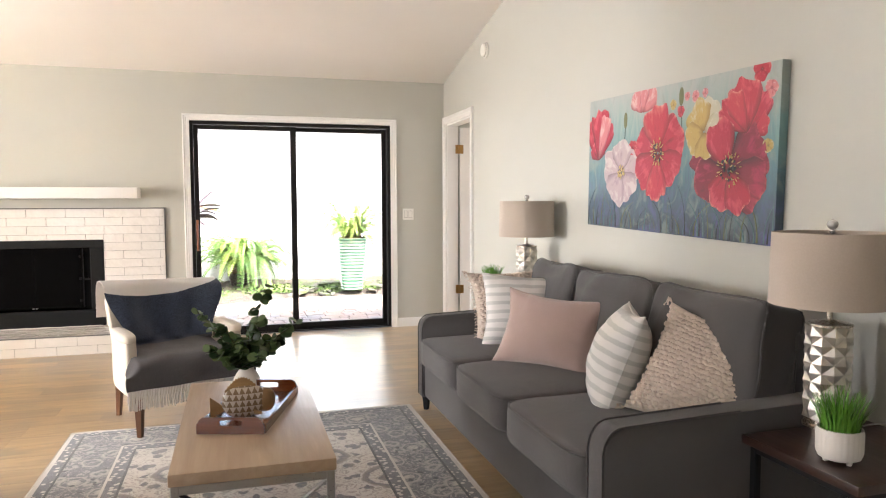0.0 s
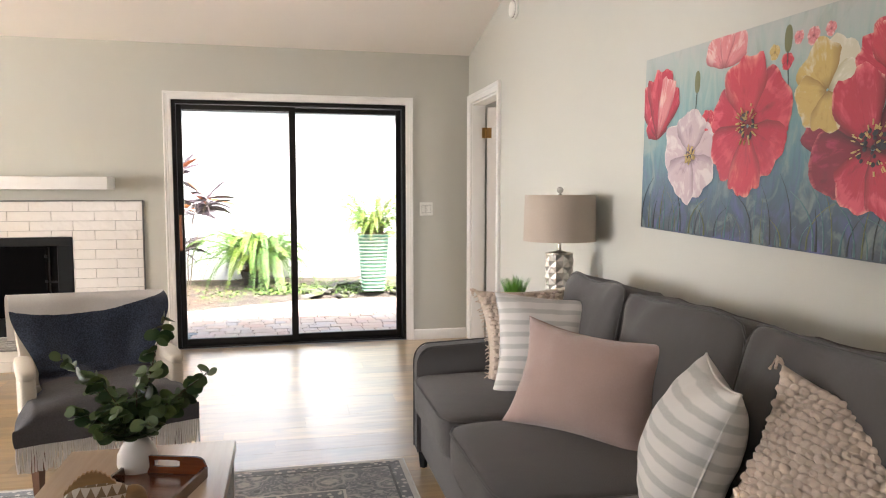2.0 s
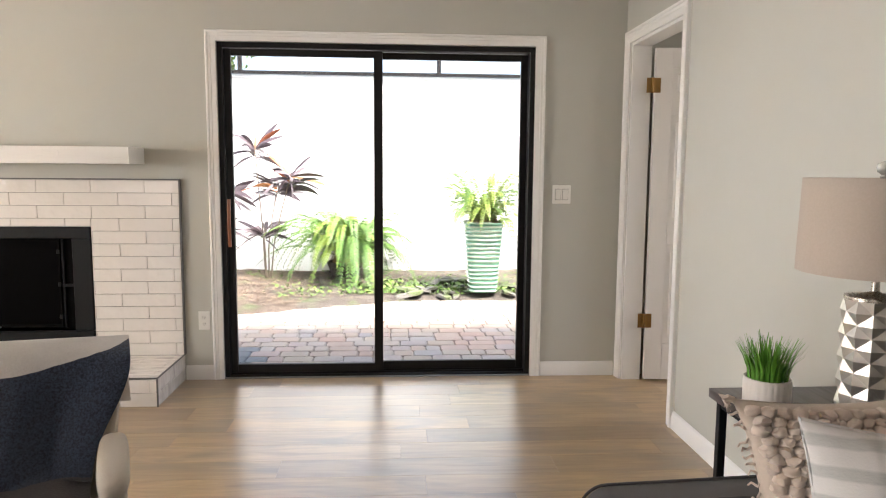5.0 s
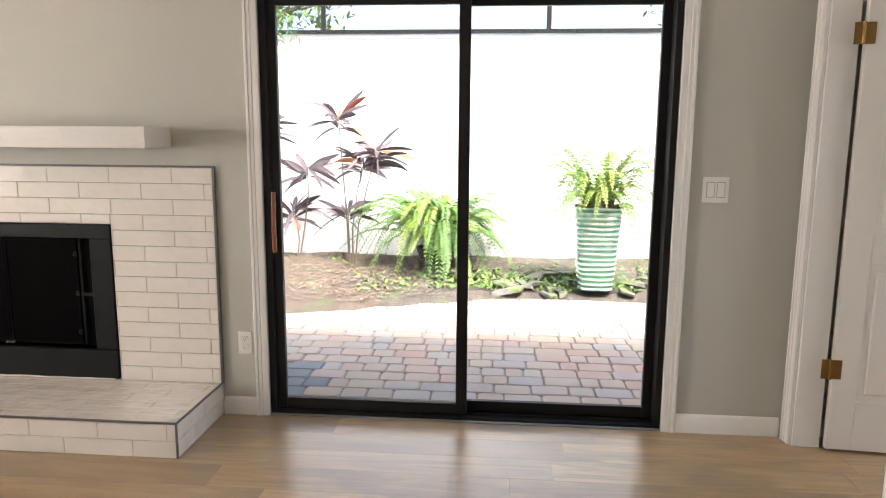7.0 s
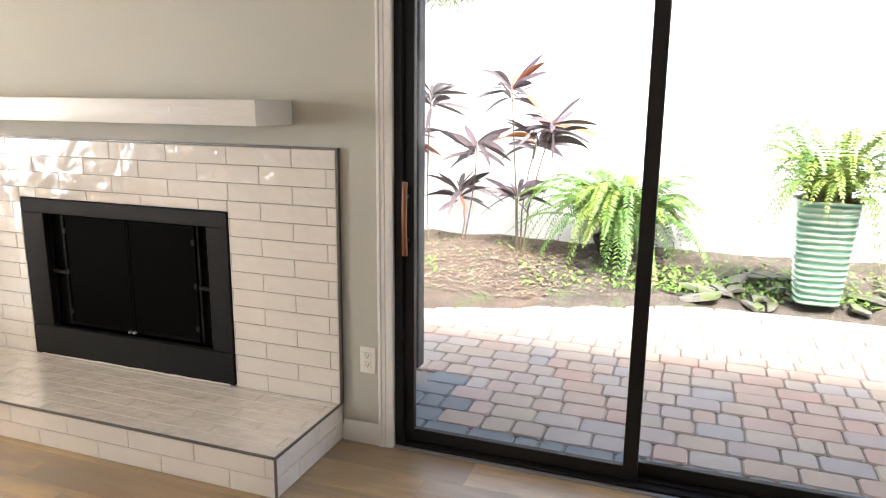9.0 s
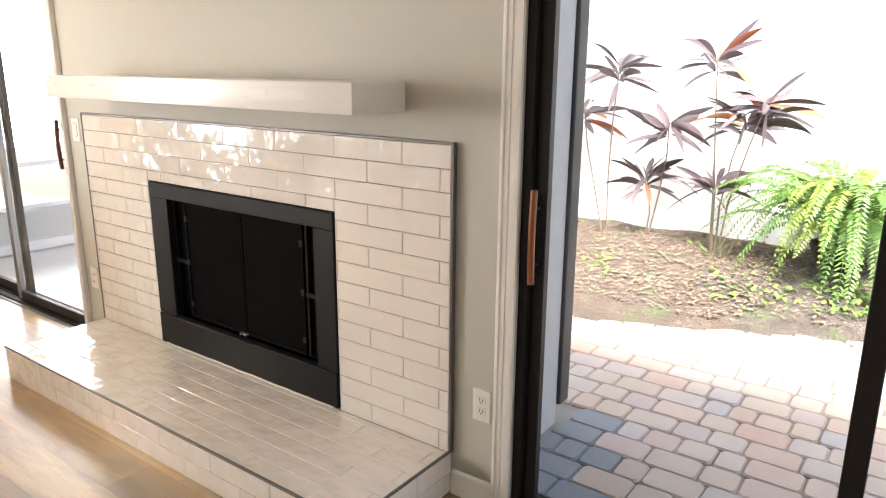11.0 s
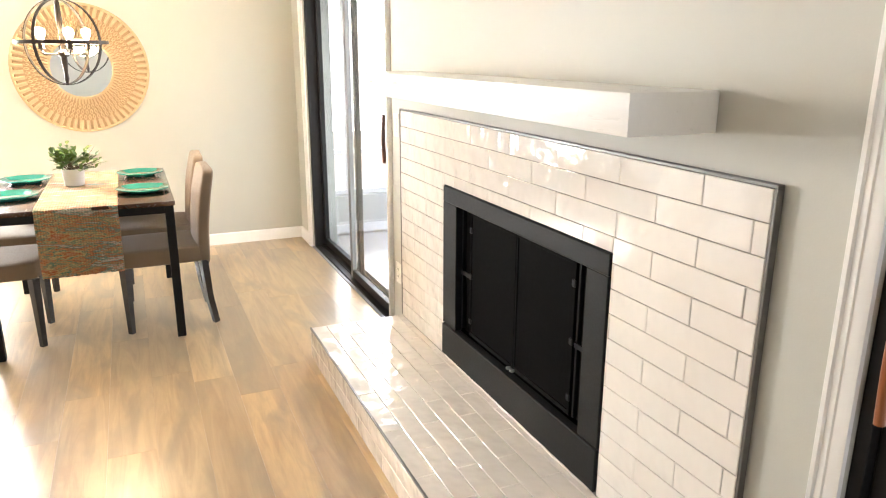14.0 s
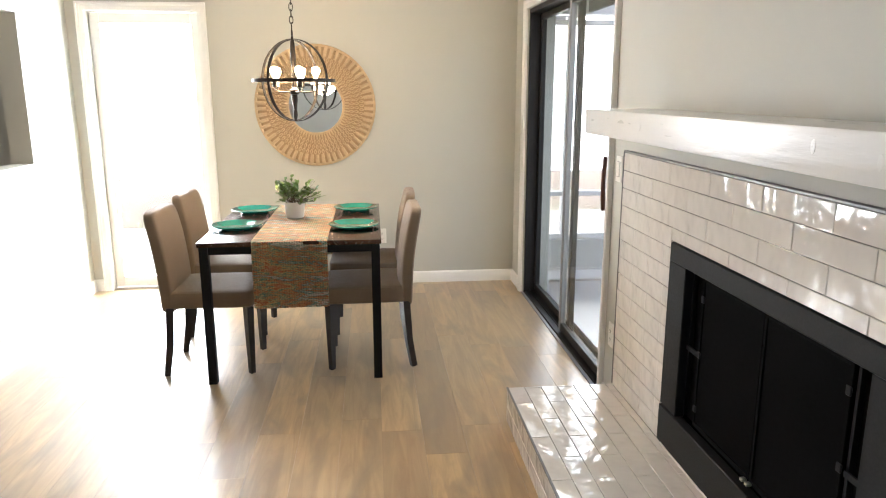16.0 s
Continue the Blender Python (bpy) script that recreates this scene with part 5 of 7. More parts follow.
def tray_wall(along, length, height, handle, m):
    """An upright board with rounded shoulders, and a slot to hold it by."""
    bm = bmesh.new()
    n = 24
    outer = []
    for i in range(n + 1):
        x = -length / 2 + length * i / n
        e = min(1.0, (length / 2 - abs(x)) / 0.035)
        outer.append((x, height * (0.45 + 0.55 * math.sqrt(max(0.0, 1 - (1 - e) ** 2))) if handle else height))
    def hole(x):
        if not handle or abs(x) > 0.052:
            return None
        k = math.sqrt(max(0.0, 1 - (abs(x) / 0.052) ** 4))
        return (0.040 - 0.011 * k, 0.040 + 0.011 * k)
    for y in (-0.005, 0.005):
        for (xa, za), (xb, zb) in zip(outer, outer[1:]):
            ha, hb = hole(xa), hole(xb)
            if ha and hb:
                for lo, hi in (((0, ha[0]), (0, hb[0])), ):
                    bm.faces.new([bm.verts.new(p) for p in ((xa, y, 0), (xb, y, 0), (xb, y, hb[0]), (xa, y, ha[0]))])
                    bm.faces.new([bm.verts.new(p) for p in ((xa, y, ha[1]), (xb, y, hb[1]), (xb, y, zb), (xa, y, za))])
            else:
                bm.faces.new([bm.verts.new(p) for p in ((xa, y, 0), (xb, y, 0), (xb, y, zb), (xa, y, za))])
    for (xa, za), (xb, zb) in zip(outer, outer[1:]):
        bm.faces.new([bm.verts.new(p) for p in ((xa, -0.005, za), (xb, -0.005, zb), (xb, 0.005, zb), (xa, 0.005, za))])
        ha, hb = hole(xa), hole(xb)
        if ha and hb:
            for q in (0, 1):
                bm.faces.new([bm.verts.new(p) for p in ((xa, -0.005, ha[q]), (xb, -0.005, hb[q]), (xb, 0.005, hb[q]), (xa, 0.005, ha[q]))])
    for x, z in (outer[0], outer[-1]):
        bm.faces.new([bm.verts.new(p) for p in ((x, -0.005, 0), (x, 0.005, 0), (x, 0.005, z), (x, -0.005, z))])
    bmesh.ops.remove_doubles(bm, verts=bm.verts, dist=1e-5)
    bmesh.ops.transform(bm, matrix=m, verts=bm.verts)
    part(along, bm, MAHOGANY, tr)


for sy in (-1, 1):
    tray_wall("end_board", 0.25, 0.062, True, pose(0, sy * 0.273, 0))
for sx in (-1, 1):
    tray_wall("side_board", 0.536, 0.034, False, pose(sx * 0.123, 0, 0, 0, 0, 90))

# ceramic and wood fish
FISHW = wood("carved light wood", (0.26, 0.15, 0.06), (0.42, 0.27, 0.12), 0.5, 0, 14).m


def fish_scales():
    n = Nodes("triangle patterned ceramic")
    v = n.coords()
    ax = n.axes(v)
    a = n.math("MULTIPLY", ax["X"], 42.0)
    b = n.math("MULTIPLY", ax["Z"], 42.0)
    fx = n.math("SUBTRACT", a, n.math("FLOOR", a))
    fz = n.math("SUBTRACT", b, n.math("FLOOR", b))
    tri = n.math("LESS_THAN", n.math("ADD", n.math("ABSOLUTE", n.math("SUBTRACT", fx, 0.5)), n.math("MULTIPLY", fz, 0.5)), 0.5)
    c = n.mix(tri, (0.62, 0.57, 0.50), (0.17, 0.105, 0.05))
    c = n.mix(n.math("MULTIPLY", n.noise(v, 60, 4), 0.4), c, (0.35, 0.27, 0.18))
    n.set(Base_Color=c, Roughness=0.45)
    n.bump(n.math("SUBTRACT", 1.0, tri), 0.3, 0.002)
    return n.m


fish = thing("fish_ornament", pose(0.045, 2.925, 0.451, 0, 0, 6), "carved fish ornament with a triangle pattern, lying in the tray", "ornament")
bm = soft(bmesh.new(), (0, 0, 0.062), (0.172, 0.060, 0.124), 2.5, 12)
part("body", bm, fish_scales(), fish)
bm = soft(bmesh.new(), (0.082, 0, 0.060), (0.070, 0.054, 0.096), 2.2, 10)
part("head", bm, FISHW, fish, "smooth wooden head")
bm = sheet(bmesh.new(), lambda a, b: (-0.075 + 0.13 * a, -0.006 + 0.0, 0.088 + 0.052 * math.sin(math.pi * (0.12 + 0.76 * a)) * b + 0.016 * math.sin(math.pi * a) + 0.003 * math.sin(a * 80) * b), 40, 3, 0.010)
part("back_fin", bm, FISHW, fish, "ridged wooden fin")
bm = sheet(bmesh.new(), lambda a, b: (-0.080 - 0.050 * a, -0.005, 0.040 + (b - 0.5) * (0.020 + 0.060 * a) + 0.010 * a), 8, 6, 0.010)
part("tail", bm, FISHW, fish, "flared wooden tail")
bm = sheet(bmesh.new(), lambda a, b: (0.030 + 0.030 * a, -0.030 - 0.006 * a, 0.012 + 0.020 * b * (1 - a * 0.6)), 5, 4, 0.006)
part("side_fin", bm, FISHW, fish)

# vase with eucalyptus
CERAMIC = plain("matt white ceramic", (0.74, 0.71, 0.67), 0.5, 0, 0.04, 6, 90, 0.05).m
vase = thing("vase", pose(0.058, 3.335, 0.4405), "matt white ceramic bottle vase on the coffee table", "vase")
part("body", lathe(bmesh.new(), [(0.036, 0.0), (0.052, 0.006), (0.060, 0.03), (0.058, 0.06), (0.046, 0.085), (0.033, 0.10), (0.031, 0.118), (0.035, 0.126), (0.031, 0.126), (0.027, 0.115), (0.027, 0.08)], 40), CERAMIC, vase)


def leaf_paint(name, a, b, rough=0.45):
    n = Nodes(name)
    v = n.coords()
    r = n.node("ShaderNodeNewGeometry").outputs["Random Per Island"]
    c = n.mix(r, a, b)
    c = n.mix(n.math("MULTIPLY", n.noise(v, 50, 3), 0.4), c, tone(a, 0.6))
    n.set(Base_Color=c, Roughness=rough)
    return n.m


EUCA = leaf_paint("dusty eucalyptus leaf", (0.018, 0.060, 0.016), (0.125, 0.185, 0.055))
TWIG = plain("thin brown twig", (0.07, 0.045, 0.025), 0.8).m


def leaf(bm, base, way, up, length, width, fold=0.25, nu=4, droop=0.0, blunt=0.7):
    """A pointed or rounded blade with a folded midrib."""
    way = way.normalized()
    side = way.cross(up)
    if side.length < 1e-4:
        side = way.cross(Vector((1, 0, 0)))
    side.normalize()
    nor = side.cross(way)
    prev = None
    for i in range(nu + 1):
        f = i / nu
        w = width / 2 * (math.sin(math.pi * (0.06 + 0.90 * f)) ** blunt)
        c = base + way * (length * f) - Vector((0, 0, droop * length * f * f))
        if i == nu:
            w = 0.001
        cur = [bm.verts.new(c - side * w + nor * fold * w), bm.verts.new(c), bm.verts.new(c + side * w + nor * fold * w)]
        if prev:
            bm.faces.new((prev[0], prev[1], cur[1], cur[0]))
            bm.faces.new((prev[1], prev[2], cur[2], cur[1]))
        prev = cur


bunch = thing("eucalyptus_bunch", pose(0.058, 3.335, 0.552), "bunch of dusty green eucalyptus stems in the white vase", "plant")
rnd = random.Random(12)
for k, (dx, dy, h) in enumerate(((0.09, 0.0, 0.36), (-0.20, -0.02, 0.26), (0.22, -0.03, 0.20), (-0.15, 0.07, 0.18), (0.10, -0.08, 0.10), (-0.05, -0.10, 0.11), (-0.18, -0.06, 0.11), (0.03, 0.10, 0.17), (0.17, 0.06, 0.10), (0.05, -0.12, 0.07), (-0.10, -0.04, 0.20), (0.14, -0.05, 0.13), (0.02, -0.06, 0.22), (-0.08, -0.12, 0.06))):
    pts = [Vector((dx * f ** 1.25 + 0.012 * noise.noise(Vector((k, f * 3, 0))), dy * f ** 1.25, -0.02 + (h + 0.02) * f ** 0.9)) for f in (0, 0.2, 0.4, 0.6, 0.8, 1.0)]
    st = part("stem", tube(bmesh.new(), pts, 0.0022, 6, 0.5), TWIG, bunch)
    bm = bmesh.new()
    m = 12
    for i in range(m):
        f = 0.25 + 0.75 * i / (m - 1)
        a = f * 5
        p = pts[min(int(a), 4)].lerp(pts[min(int(a) + 1, 5)], a - min(int(a), 4))
        for s in (-1, 1):
            an = rnd.uniform(0, 6.28)
            way = Vector((math.cos(an) * s, math.sin(an) * s, rnd.uniform(-0.1, 0.7)))
            size = rnd.uniform(0.042, 0.064) * (1.12 - 0.40 * f)
            leaf(bm, p, way, Vector((rnd.uniform(-1, 1), rnd.uniform(-1, 1), 0.45)), size, size * 0.92, 0.12, 8, 0.1, 0.42)
    tagged(part("leaves", bm, EUCA, st, "rounded dusty leaves"), kind="stuff")

# ---- armchair with a throw ----
CREAM = cloth("cream upholstery", (0.60, 0.53, 0.43), 0.9, 420, 0.08, 5, 0.3, 0.2).m
LEGW = wood("walnut chair leg", (0.10, 0.042, 0.018), (0.19, 0.085, 0.038), 0.35, 2, 16).m
AC = pose(-0.330, 4.505, 0, 0, 0, 21)
ac = thing("armchair", AC, "cream upholstered armchair on walnut legs", "armchair")
part("seat", soft(bmesh.new(), (0, -0.01, 0.320), (0.58, 0.54, 0.20), 7, 10), CREAM, ac)
bm = soft(bmesh.new(), (0, 0, 0), (0.655, 0.110, 0.50), 6, 12)
for v in bm.verts:
    v.co.y += 0.03 * (v.co.x / 0.32) ** 2 * -1
    v.co.x *= 1 - 0.34 * max(0.0, 0.16 - v.co.z)
bmesh.ops.transform(bm, matrix=pose(0, 0.278, 0.540, -12, 0, 0), verts=bm.verts)
part("backrest", bm, CREAM, ac)
for sx in (-1, 1):
    bm = bmesh.new()
    soft(bm, (sx * 0.296, -0.020, 0.385), (0.066, 0.36, 0.33), 6, 10)
    soft(bm, (sx * 0.298, -0.012, 0.540), (0.078, 0.38, 0.060), 3.5, 10)
    part("arm", bm, CREAM, ac)
    part("leg", lathe(bmesh.new(), [(0.017, 0.0), (0.029, 0.225)], 4, (sx * 0.275, -0.235, 0)), LEGW, ac, "tapered walnut leg", smooth=False)
    bm = lathe(bmesh.new(), [(0.016, 0.0), (0.026, 0.225)], 4, (sx * 0.265, 0.25, 0))
    for v in bm.verts:
        v.co.y += 0.05 * (0.225 - v.co.z) / 0.225
    part("leg", bm, LEGW, ac, "tapered walnut leg", smooth=False)

WHITEW = cloth("off-white brushed wool", (0.74, 0.70, 0.66), 0.95, 300, 0.08, 7, 0.5, 0.4).m
th = thing("throw_blanket", AC @ pose(0, 0, 0.40), "white, navy and grey wool throw draped over the armchair, fringed", "blanket")
LINE = [(0.455, 0.58), (0.435, 0.71), (0.405, 0.785), (0.355, 0.812), (0.292, 0.788), (0.255, 0.72), (0.228, 0.64), (0.200, 0.56), (0.165, 0.492), (0.110, 0.452), (0.02, 0.440), (-0.10, 0.440), (-0.22, 0.438), (-0.290, 0.420), (-0.312, 0.372), (-0.318, 0.32), (-0.320, 0.285)]


def on_line(t):
    """A smooth curve through the line's points."""
    k = t * (len(LINE) - 1)
    i = min(int(k), len(LINE) - 2)
    f = k - i
    p = [Vector(LINE[max(0, min(len(LINE) - 1, i + q))]) for q in (-1, 0, 1, 2)]
    return 0.5 * (2 * p[1] + (p[2] - p[0]) * f + (2 * p[0] - 5 * p[1] + 4 * p[2] - p[3]) * f * f + (3 * p[1] - p[0] - 3 * p[2] + p[3]) * f ** 3)


def ease(a, b, v):
    f = max(0.0, min(1.0, (v - a) / (b - a)))
    return f * f * (3 - 2 * f)


def drape(a, b):
    """a across the chair, b from behind the back down to the front edge."""
    p = on_line(b)
    seat, front = ease(0.50, 0.58, b), ease(0.66, 0.80, b)
    width = 0.695 - 0.045 * ease(0.26, 0.46, b) - 0.175 * ease(0.28, 0.54, b) + 0.235 * front
    x = (a - 0.5) * width + 0.012 * noise.noise(Vector((b * 6, a * 2, 4)))
    u = 2 * a - 1
    fold = (0.040 - 0.024 * seat) * noise.noise(Vector((a * 3.6 + b * 2.5, b * 2.4, 0))) + 0.013 * math.sin(a * 15 + 6 * b + 1.5 * math.sin(b * 7)) * ease(0.25, 0.4, b) * (1 - 0.6 * seat)
    back = 1 - seat
    y = p.x - back * (0.026 - fold * ease(0.18, 0.30, b)) - 0.034 * u * u * back * ease(0.20, 0.27, b)
    z = p.y - 0.012 * u * back
    z += seat * (1 - ease(0.76, 0.84, b)) * (0.012 + fold * 0.7)
    y += ease(0.78, 0.86, b) * (fold * 1.1 - 0.010)
    over = max(0.0, abs(x) - 0.285)
    z -= 0.9 * over * front * (1 - ease(0.80, 0.90, b))
    return (x, y, z - 0.40)


def throw_wool():
    """White, navy and charcoal bands that follow the cloth's own sag."""
    n = Nodes("banded brushed wool")
    v = n.coords()
    ax = n.axes(v)
    wob = n.math("MULTIPLY", n.math("SUBTRACT", n.noise(v, 7, 3), 0.5), 0.022)
    sag = n.math("MULTIPLY", n.math("COSINE", n.math("MULTIPLY", n.math("ADD", ax["X"], 0.06), 4.6)), 0.055)
    z = n.math("ADD", n.math("ADD", ax["Z"], sag), wob)
    white = n.math("MAXIMUM", n.math("GREATER_THAN", z, 0.378), n.math("GREATER_THAN", ax["Y"], 0.36))
    grey = n.math("LESS_THAN", n.math("ADD", ax["Z"], n.math("ADD", wob, n.math("MULTIPLY", ax["X"], -0.05))), 0.062)
    fuzz, broad = n.noise(v, 170, 4), n.noise(v, 7, 4)
    c = n.mix(n.ramp(fuzz, [(0.35, (0, 0, 0)), (0.65, (1, 1, 1))]), (0.012, 0.018, 0.036), (0.055, 0.075, 0.120))
    c = n.mix(grey, c, n.mix(fuzz, (0.045, 0.042, 0.044), (0.115, 0.106, 0.108)))
    c = n.mix(white, c, n.mix(fuzz, (0.66, 0.63, 0.61), (0.80, 0.775, 0.755)))
    c = n.mix(n.math("MULTIPLY", broad, 0.25), c, (0.03, 0.03, 0.035))
    n.set(Base_Color=c, Roughness=0.95, Sheen_Weight=0.2)
    n.bump(fuzz, 0.5, 0.003)
    return n.m


bm = sheet(bmesh.new(), drape, 64, 150, 0.006)
part("cloth", bm, throw_wool(), th, "brushed wool in white, navy and grey bands")
bm = bmesh.new()
for k in range(88):
    a = (k + 0.5) / 88
    q = Vector(drape(a, 1.0))
    sw = 0.010 * noise.noise(Vector((a * 14, 2, 0)))
    tube(bm, [q + Vector((0, 0, 0.004)), q + Vector((sw * 0.5 + rnd.uniform(-0.002, 0.002), -0.003, -0.045)), q + Vector((sw + rnd.uniform(-0.006, 0.006), -0.001, -0.092 - rnd.uniform(0, 0.014)))], 0.0038, 5)
tagged(part("fringe", bm, WHITEW, th, "off-white twisted fringe"), kind="stuff")


# ---- dining corner ----
TX0, TX1, TY0, TY1, TZ = -4.62, -3.43, 5.155, 6.075, 0.758
TABLEW = wood("dark walnut tabletop", (0.028, 0.012, 0.007), (0.075, 0.034, 0.018), 0.25, 0, 10, 0.3).m
dt = thing("dining_table", pose((TX0 + TX1) / 2, (TY0 + TY1) / 2, 0), "dark walnut dining table with black legs", "dining table")
hw, hd = (TX1 - TX0) / 2, (TY1 - TY0) / 2
part("tabletop", boxed(-hw, hw, -hd, hd, TZ - 0.024, TZ, 0.003, 2), TABLEW, dt, "dark walnut top")
for sx in (-1, 1):
    for sy in (-1, 1):
        part("leg", boxed(sx * (hw - 0.03) - 0.022, sx * (hw - 0.03) + 0.022, sy * (hd - 0.03) - 0.022, sy * (hd - 0.03) + 0.022, 0, TZ - 0.024, 0.002, 1), BLACK, dt, "square black leg", smooth=False)
for sx in (-1, 1):
    part("apron", boxed(sx * (hw - 0.03) - 0.012, sx * (hw - 0.03) + 0.012, -hd + 0.052, hd - 0.052, TZ - 0.066, TZ - 0.024), BLACK, dt, smooth=False)
for sy in (-1, 1):
    part("apron", boxed(-hw + 0.052, hw - 0.052, sy * (hd - 0.03) - 0.012, sy * (hd - 0.03) + 0.012, TZ - 0.066, TZ - 0.024), BLACK, dt, smooth=False)

TAUPE = cloth("taupe faux leather weave", (0.198, 0.144, 0.092), 0.75, 420, 0.10, 5, 0.25, 0.15).m
CLEG = wood("black stained leg", (0.010, 0.008, 0.007), (0.024, 0.019, 0.016), 0.35, 2, 16).m


def dining_chair(m):
    """Faces the -y of its own frame; the seat and back are fully upholstered."""
    c = thing("dining_chair", m, "taupe upholstered parsons dining chair with black legs", "chair", "chairs round the dining table")
    part("seat", soft(bmesh.new(), (0, 0.0, 0.422), (0.425, 0.46, 0.100), 9, 10, bulge=0.10), TAUPE, c)
    bm = soft(bmesh.new(), (0, 0, 0), (0.415, 0.066, 0.540), 9, 12)
    for v in bm.verts:
        h = v.co.z + 0.272
        v.co.y += 0.24 * h * h - 0.02 * h
        v.co.y -= 0.010 * (1 - (v.co.x / 0.21) ** 2) * (1 if v.co.y < 0 else 0)
    bmesh.ops.transform(bm, matrix=pose(0, 0.222, 0.617), verts=bm.verts)
    part("backrest", bm, TAUPE, c)
    for sx in (-1, 1):
        part("leg", lathe(bmesh.new(), [(0.019, 0.0), (0.029, 0.375)], 4, (sx * 0.182, -0.195, 0)), CLEG, c, "tapered black leg", smooth=False)
        bm = bmesh.new()
        tube(bm, [(sx * 0.182, 0.255, 0.0), (sx * 0.182, 0.228, 0.16), (sx * 0.182, 0.213, 0.38)], 0.022, 4, 1.25)
        part("leg", bm, CLEG, c, "tapered black back leg", smooth=False)
    return c


chair = dining_chair(pose(-3.775, 5.985, 0, 0, 0, 1))
copy_thing(chair, pose(-4.335, 5.990, 0, 0, 0, -1))
copy_thing(chair, pose(-3.770, 5.170, 0, 0, 0, 179))
copy_thing(chair, pose(-4.385, 5.150, 0, 0, 0, 178))

TEAL = plain("teal glazed stoneware", (0.015, 0.20, 0.165), 0.12, 0, 0.15, 14, 120, 0.02, coat=0.4).m
plates = None
for k, (x, y) in enumerate(((-3.815, 5.285), (-4.345, 5.300), (-3.775, 5.930), (-4.365, 5.930))):
    if plates is None:
        plates = thing("dinner_plate", pose(x, y, TZ + 0.0005), "teal glazed dinner plate on the dining table", "plate", "plates on the dining table")
        part("plate", lathe(bmesh.new(), [(0.0, 0.004), (0.070, 0.003), (0.076, 0.0), (0.082, 0.0), (0.088, 0.008), (0.138, 0.020), (0.141, 0.023), (0.137, 0.025), (0.092, 0.014), (0.084, 0.009), (0.0, 0.009)], 48), TEAL, plates)
    else:
        copy_thing(plates, pose(x, y, TZ + 0.0005))


def runner_weave():
    n = Nodes("multicoloured woven runner")
    v = n.coords()
    st = n.noise(n.coords((16, 3.2, 16)), 1.7, 3, 0.55, 0.6)
    c = n.ramp(st, [(0.28, (0.58, 0.44, 0.27)), (0.37, (0.42, 0.10, 0.03)), (0.42, (0.60, 0.46, 0.22)), (0.47, (0.06, 0.20, 0.15)), (0.51, (0.56, 0.33, 0.15)), (0.55, (0.45, 0.13, 0.05)), (0.60, (0.10, 0.25, 0.20)), (0.65, (0.64, 0.54, 0.42)), (0.74, (0.30, 0.06, 0.03))])
    w = n.math("MULTIPLY", n.wave(v, 26, 1.0, "Y"), n.wave(v, 40, 1.2, "DIAGONAL"))
    c = n.mix(n.math("MULTIPLY", w, 0.2), c, (0.45, 0.38, 0.28))
    n.set(Base_Color=c, Roughness=0.95, Sheen_Weight=0.1)
    n.bump(w, 0.9, 0.006)
    return n.m


RUN = runner_weave()
run = thing("table_runner", pose(-4.03, 5.612, TZ), "coarse multicoloured woven runner hanging over the table ends", "table runner")
rnd = random.Random(4)
bm = bmesh.new()


def run_line(s):
    """Height and reach along the runner: up one end, across the top, down the other."""
    L, over = 1.19, 0.345
    d = s * (L + 2 * over) - over
    if d < 0:
        return (-L / 2 - 0.006, d)
    if d > L:
        return (L / 2 + 0.006, L - d)
    return (d - L / 2, 0.004)


bm = sheet(bmesh.new(), lambda a, b: ((lambda p: (p[0] + 0.01 * (1 if p[1] < 0 and p[0] > 0 else -1 if p[1] < 0 else 0) * (0.3 + 0.5 * math.sin(a * 6)), (a - 0.5) * 0.378 + 0.003 * noise.noise(Vector((b * 14, a, 0))), p[1]))(run_line(b))), 24, 120, 0.005)
part("cloth", bm, RUN, run)
bm = bmesh.new()
for i in range(38):
    z = -0.02 - i * 0.0087
    pts = []
    for j in range(25):
        y = -0.186 + 0.372 * j / 24
        pts.append((0.609 + 0.003 * math.sin(j * 2.4 + i * 3.1) + 0.004 * math.sin(j / 24 * 6), y, z + 0.0022 * math.sin(j * 2.4 + i * 1.7)))
    tube(bm, pts, 0.0034, 5)
tagged(part("yarn", bm, RUN, run, "knotted coarse yarn"), kind="stuff")

# potted plant in the middle of the table
pp = thing("potted_plant", pose(-4.095, 5.575, TZ + 0.0065), "small leafy green plant in a white pot on the runner", "plant")
part("pot", lathe(bmesh.new(), [(0.045, 0.0), (0.052, 0.004), (0.060, 0.088), (0.060, 0.096), (0.055, 0.096), (0.053, 0.080)], 36), CERAMIC, pp, "white ceramic pot")
part("soil", lathe(bmesh.new(), [(0.053, 0.080), (0.0, 0.084)], 20), SOILMAT, pp)
PEP = leaf_paint("glossy table plant leaf", (0.045, 0.11, 0.018), (0.20, 0.31, 0.07), 0.35)
bm, bt = bmesh.new(), bmesh.new()
for k in range(46):
    a, el = rnd.uniform(0, 6.28), rnd.uniform(0.15, 1.15)
    L = rnd.uniform(0.09, 0.165)
    d = Vector((math.cos(a) * math.cos(el), math.sin(a) * math.cos(el), math.sin(el)))
    p0 = Vector((rnd.uniform(-0.03, 0.03), rnd.uniform(-0.03, 0.03), 0.082))
    p1 = p0 + d * L
    tube(bt, [p0, (p0 + p1) / 2 + Vector((0, 0, 0.008)), p1], 0.0014, 5)
    for q in range(5):
        s = rnd.uniform(0.030, 0.050)
        f = 0.5 + 0.5 * q / 4
        leaf(bm, p0.lerp(p1, f), d + Vector((rnd.uniform(-1, 1), rnd.uniform(-1, 1), rnd.uniform(-0.3, 0.6))), Vector((0, 0, 1)), s, s * 0.62, 0.2, 4, 0.15)
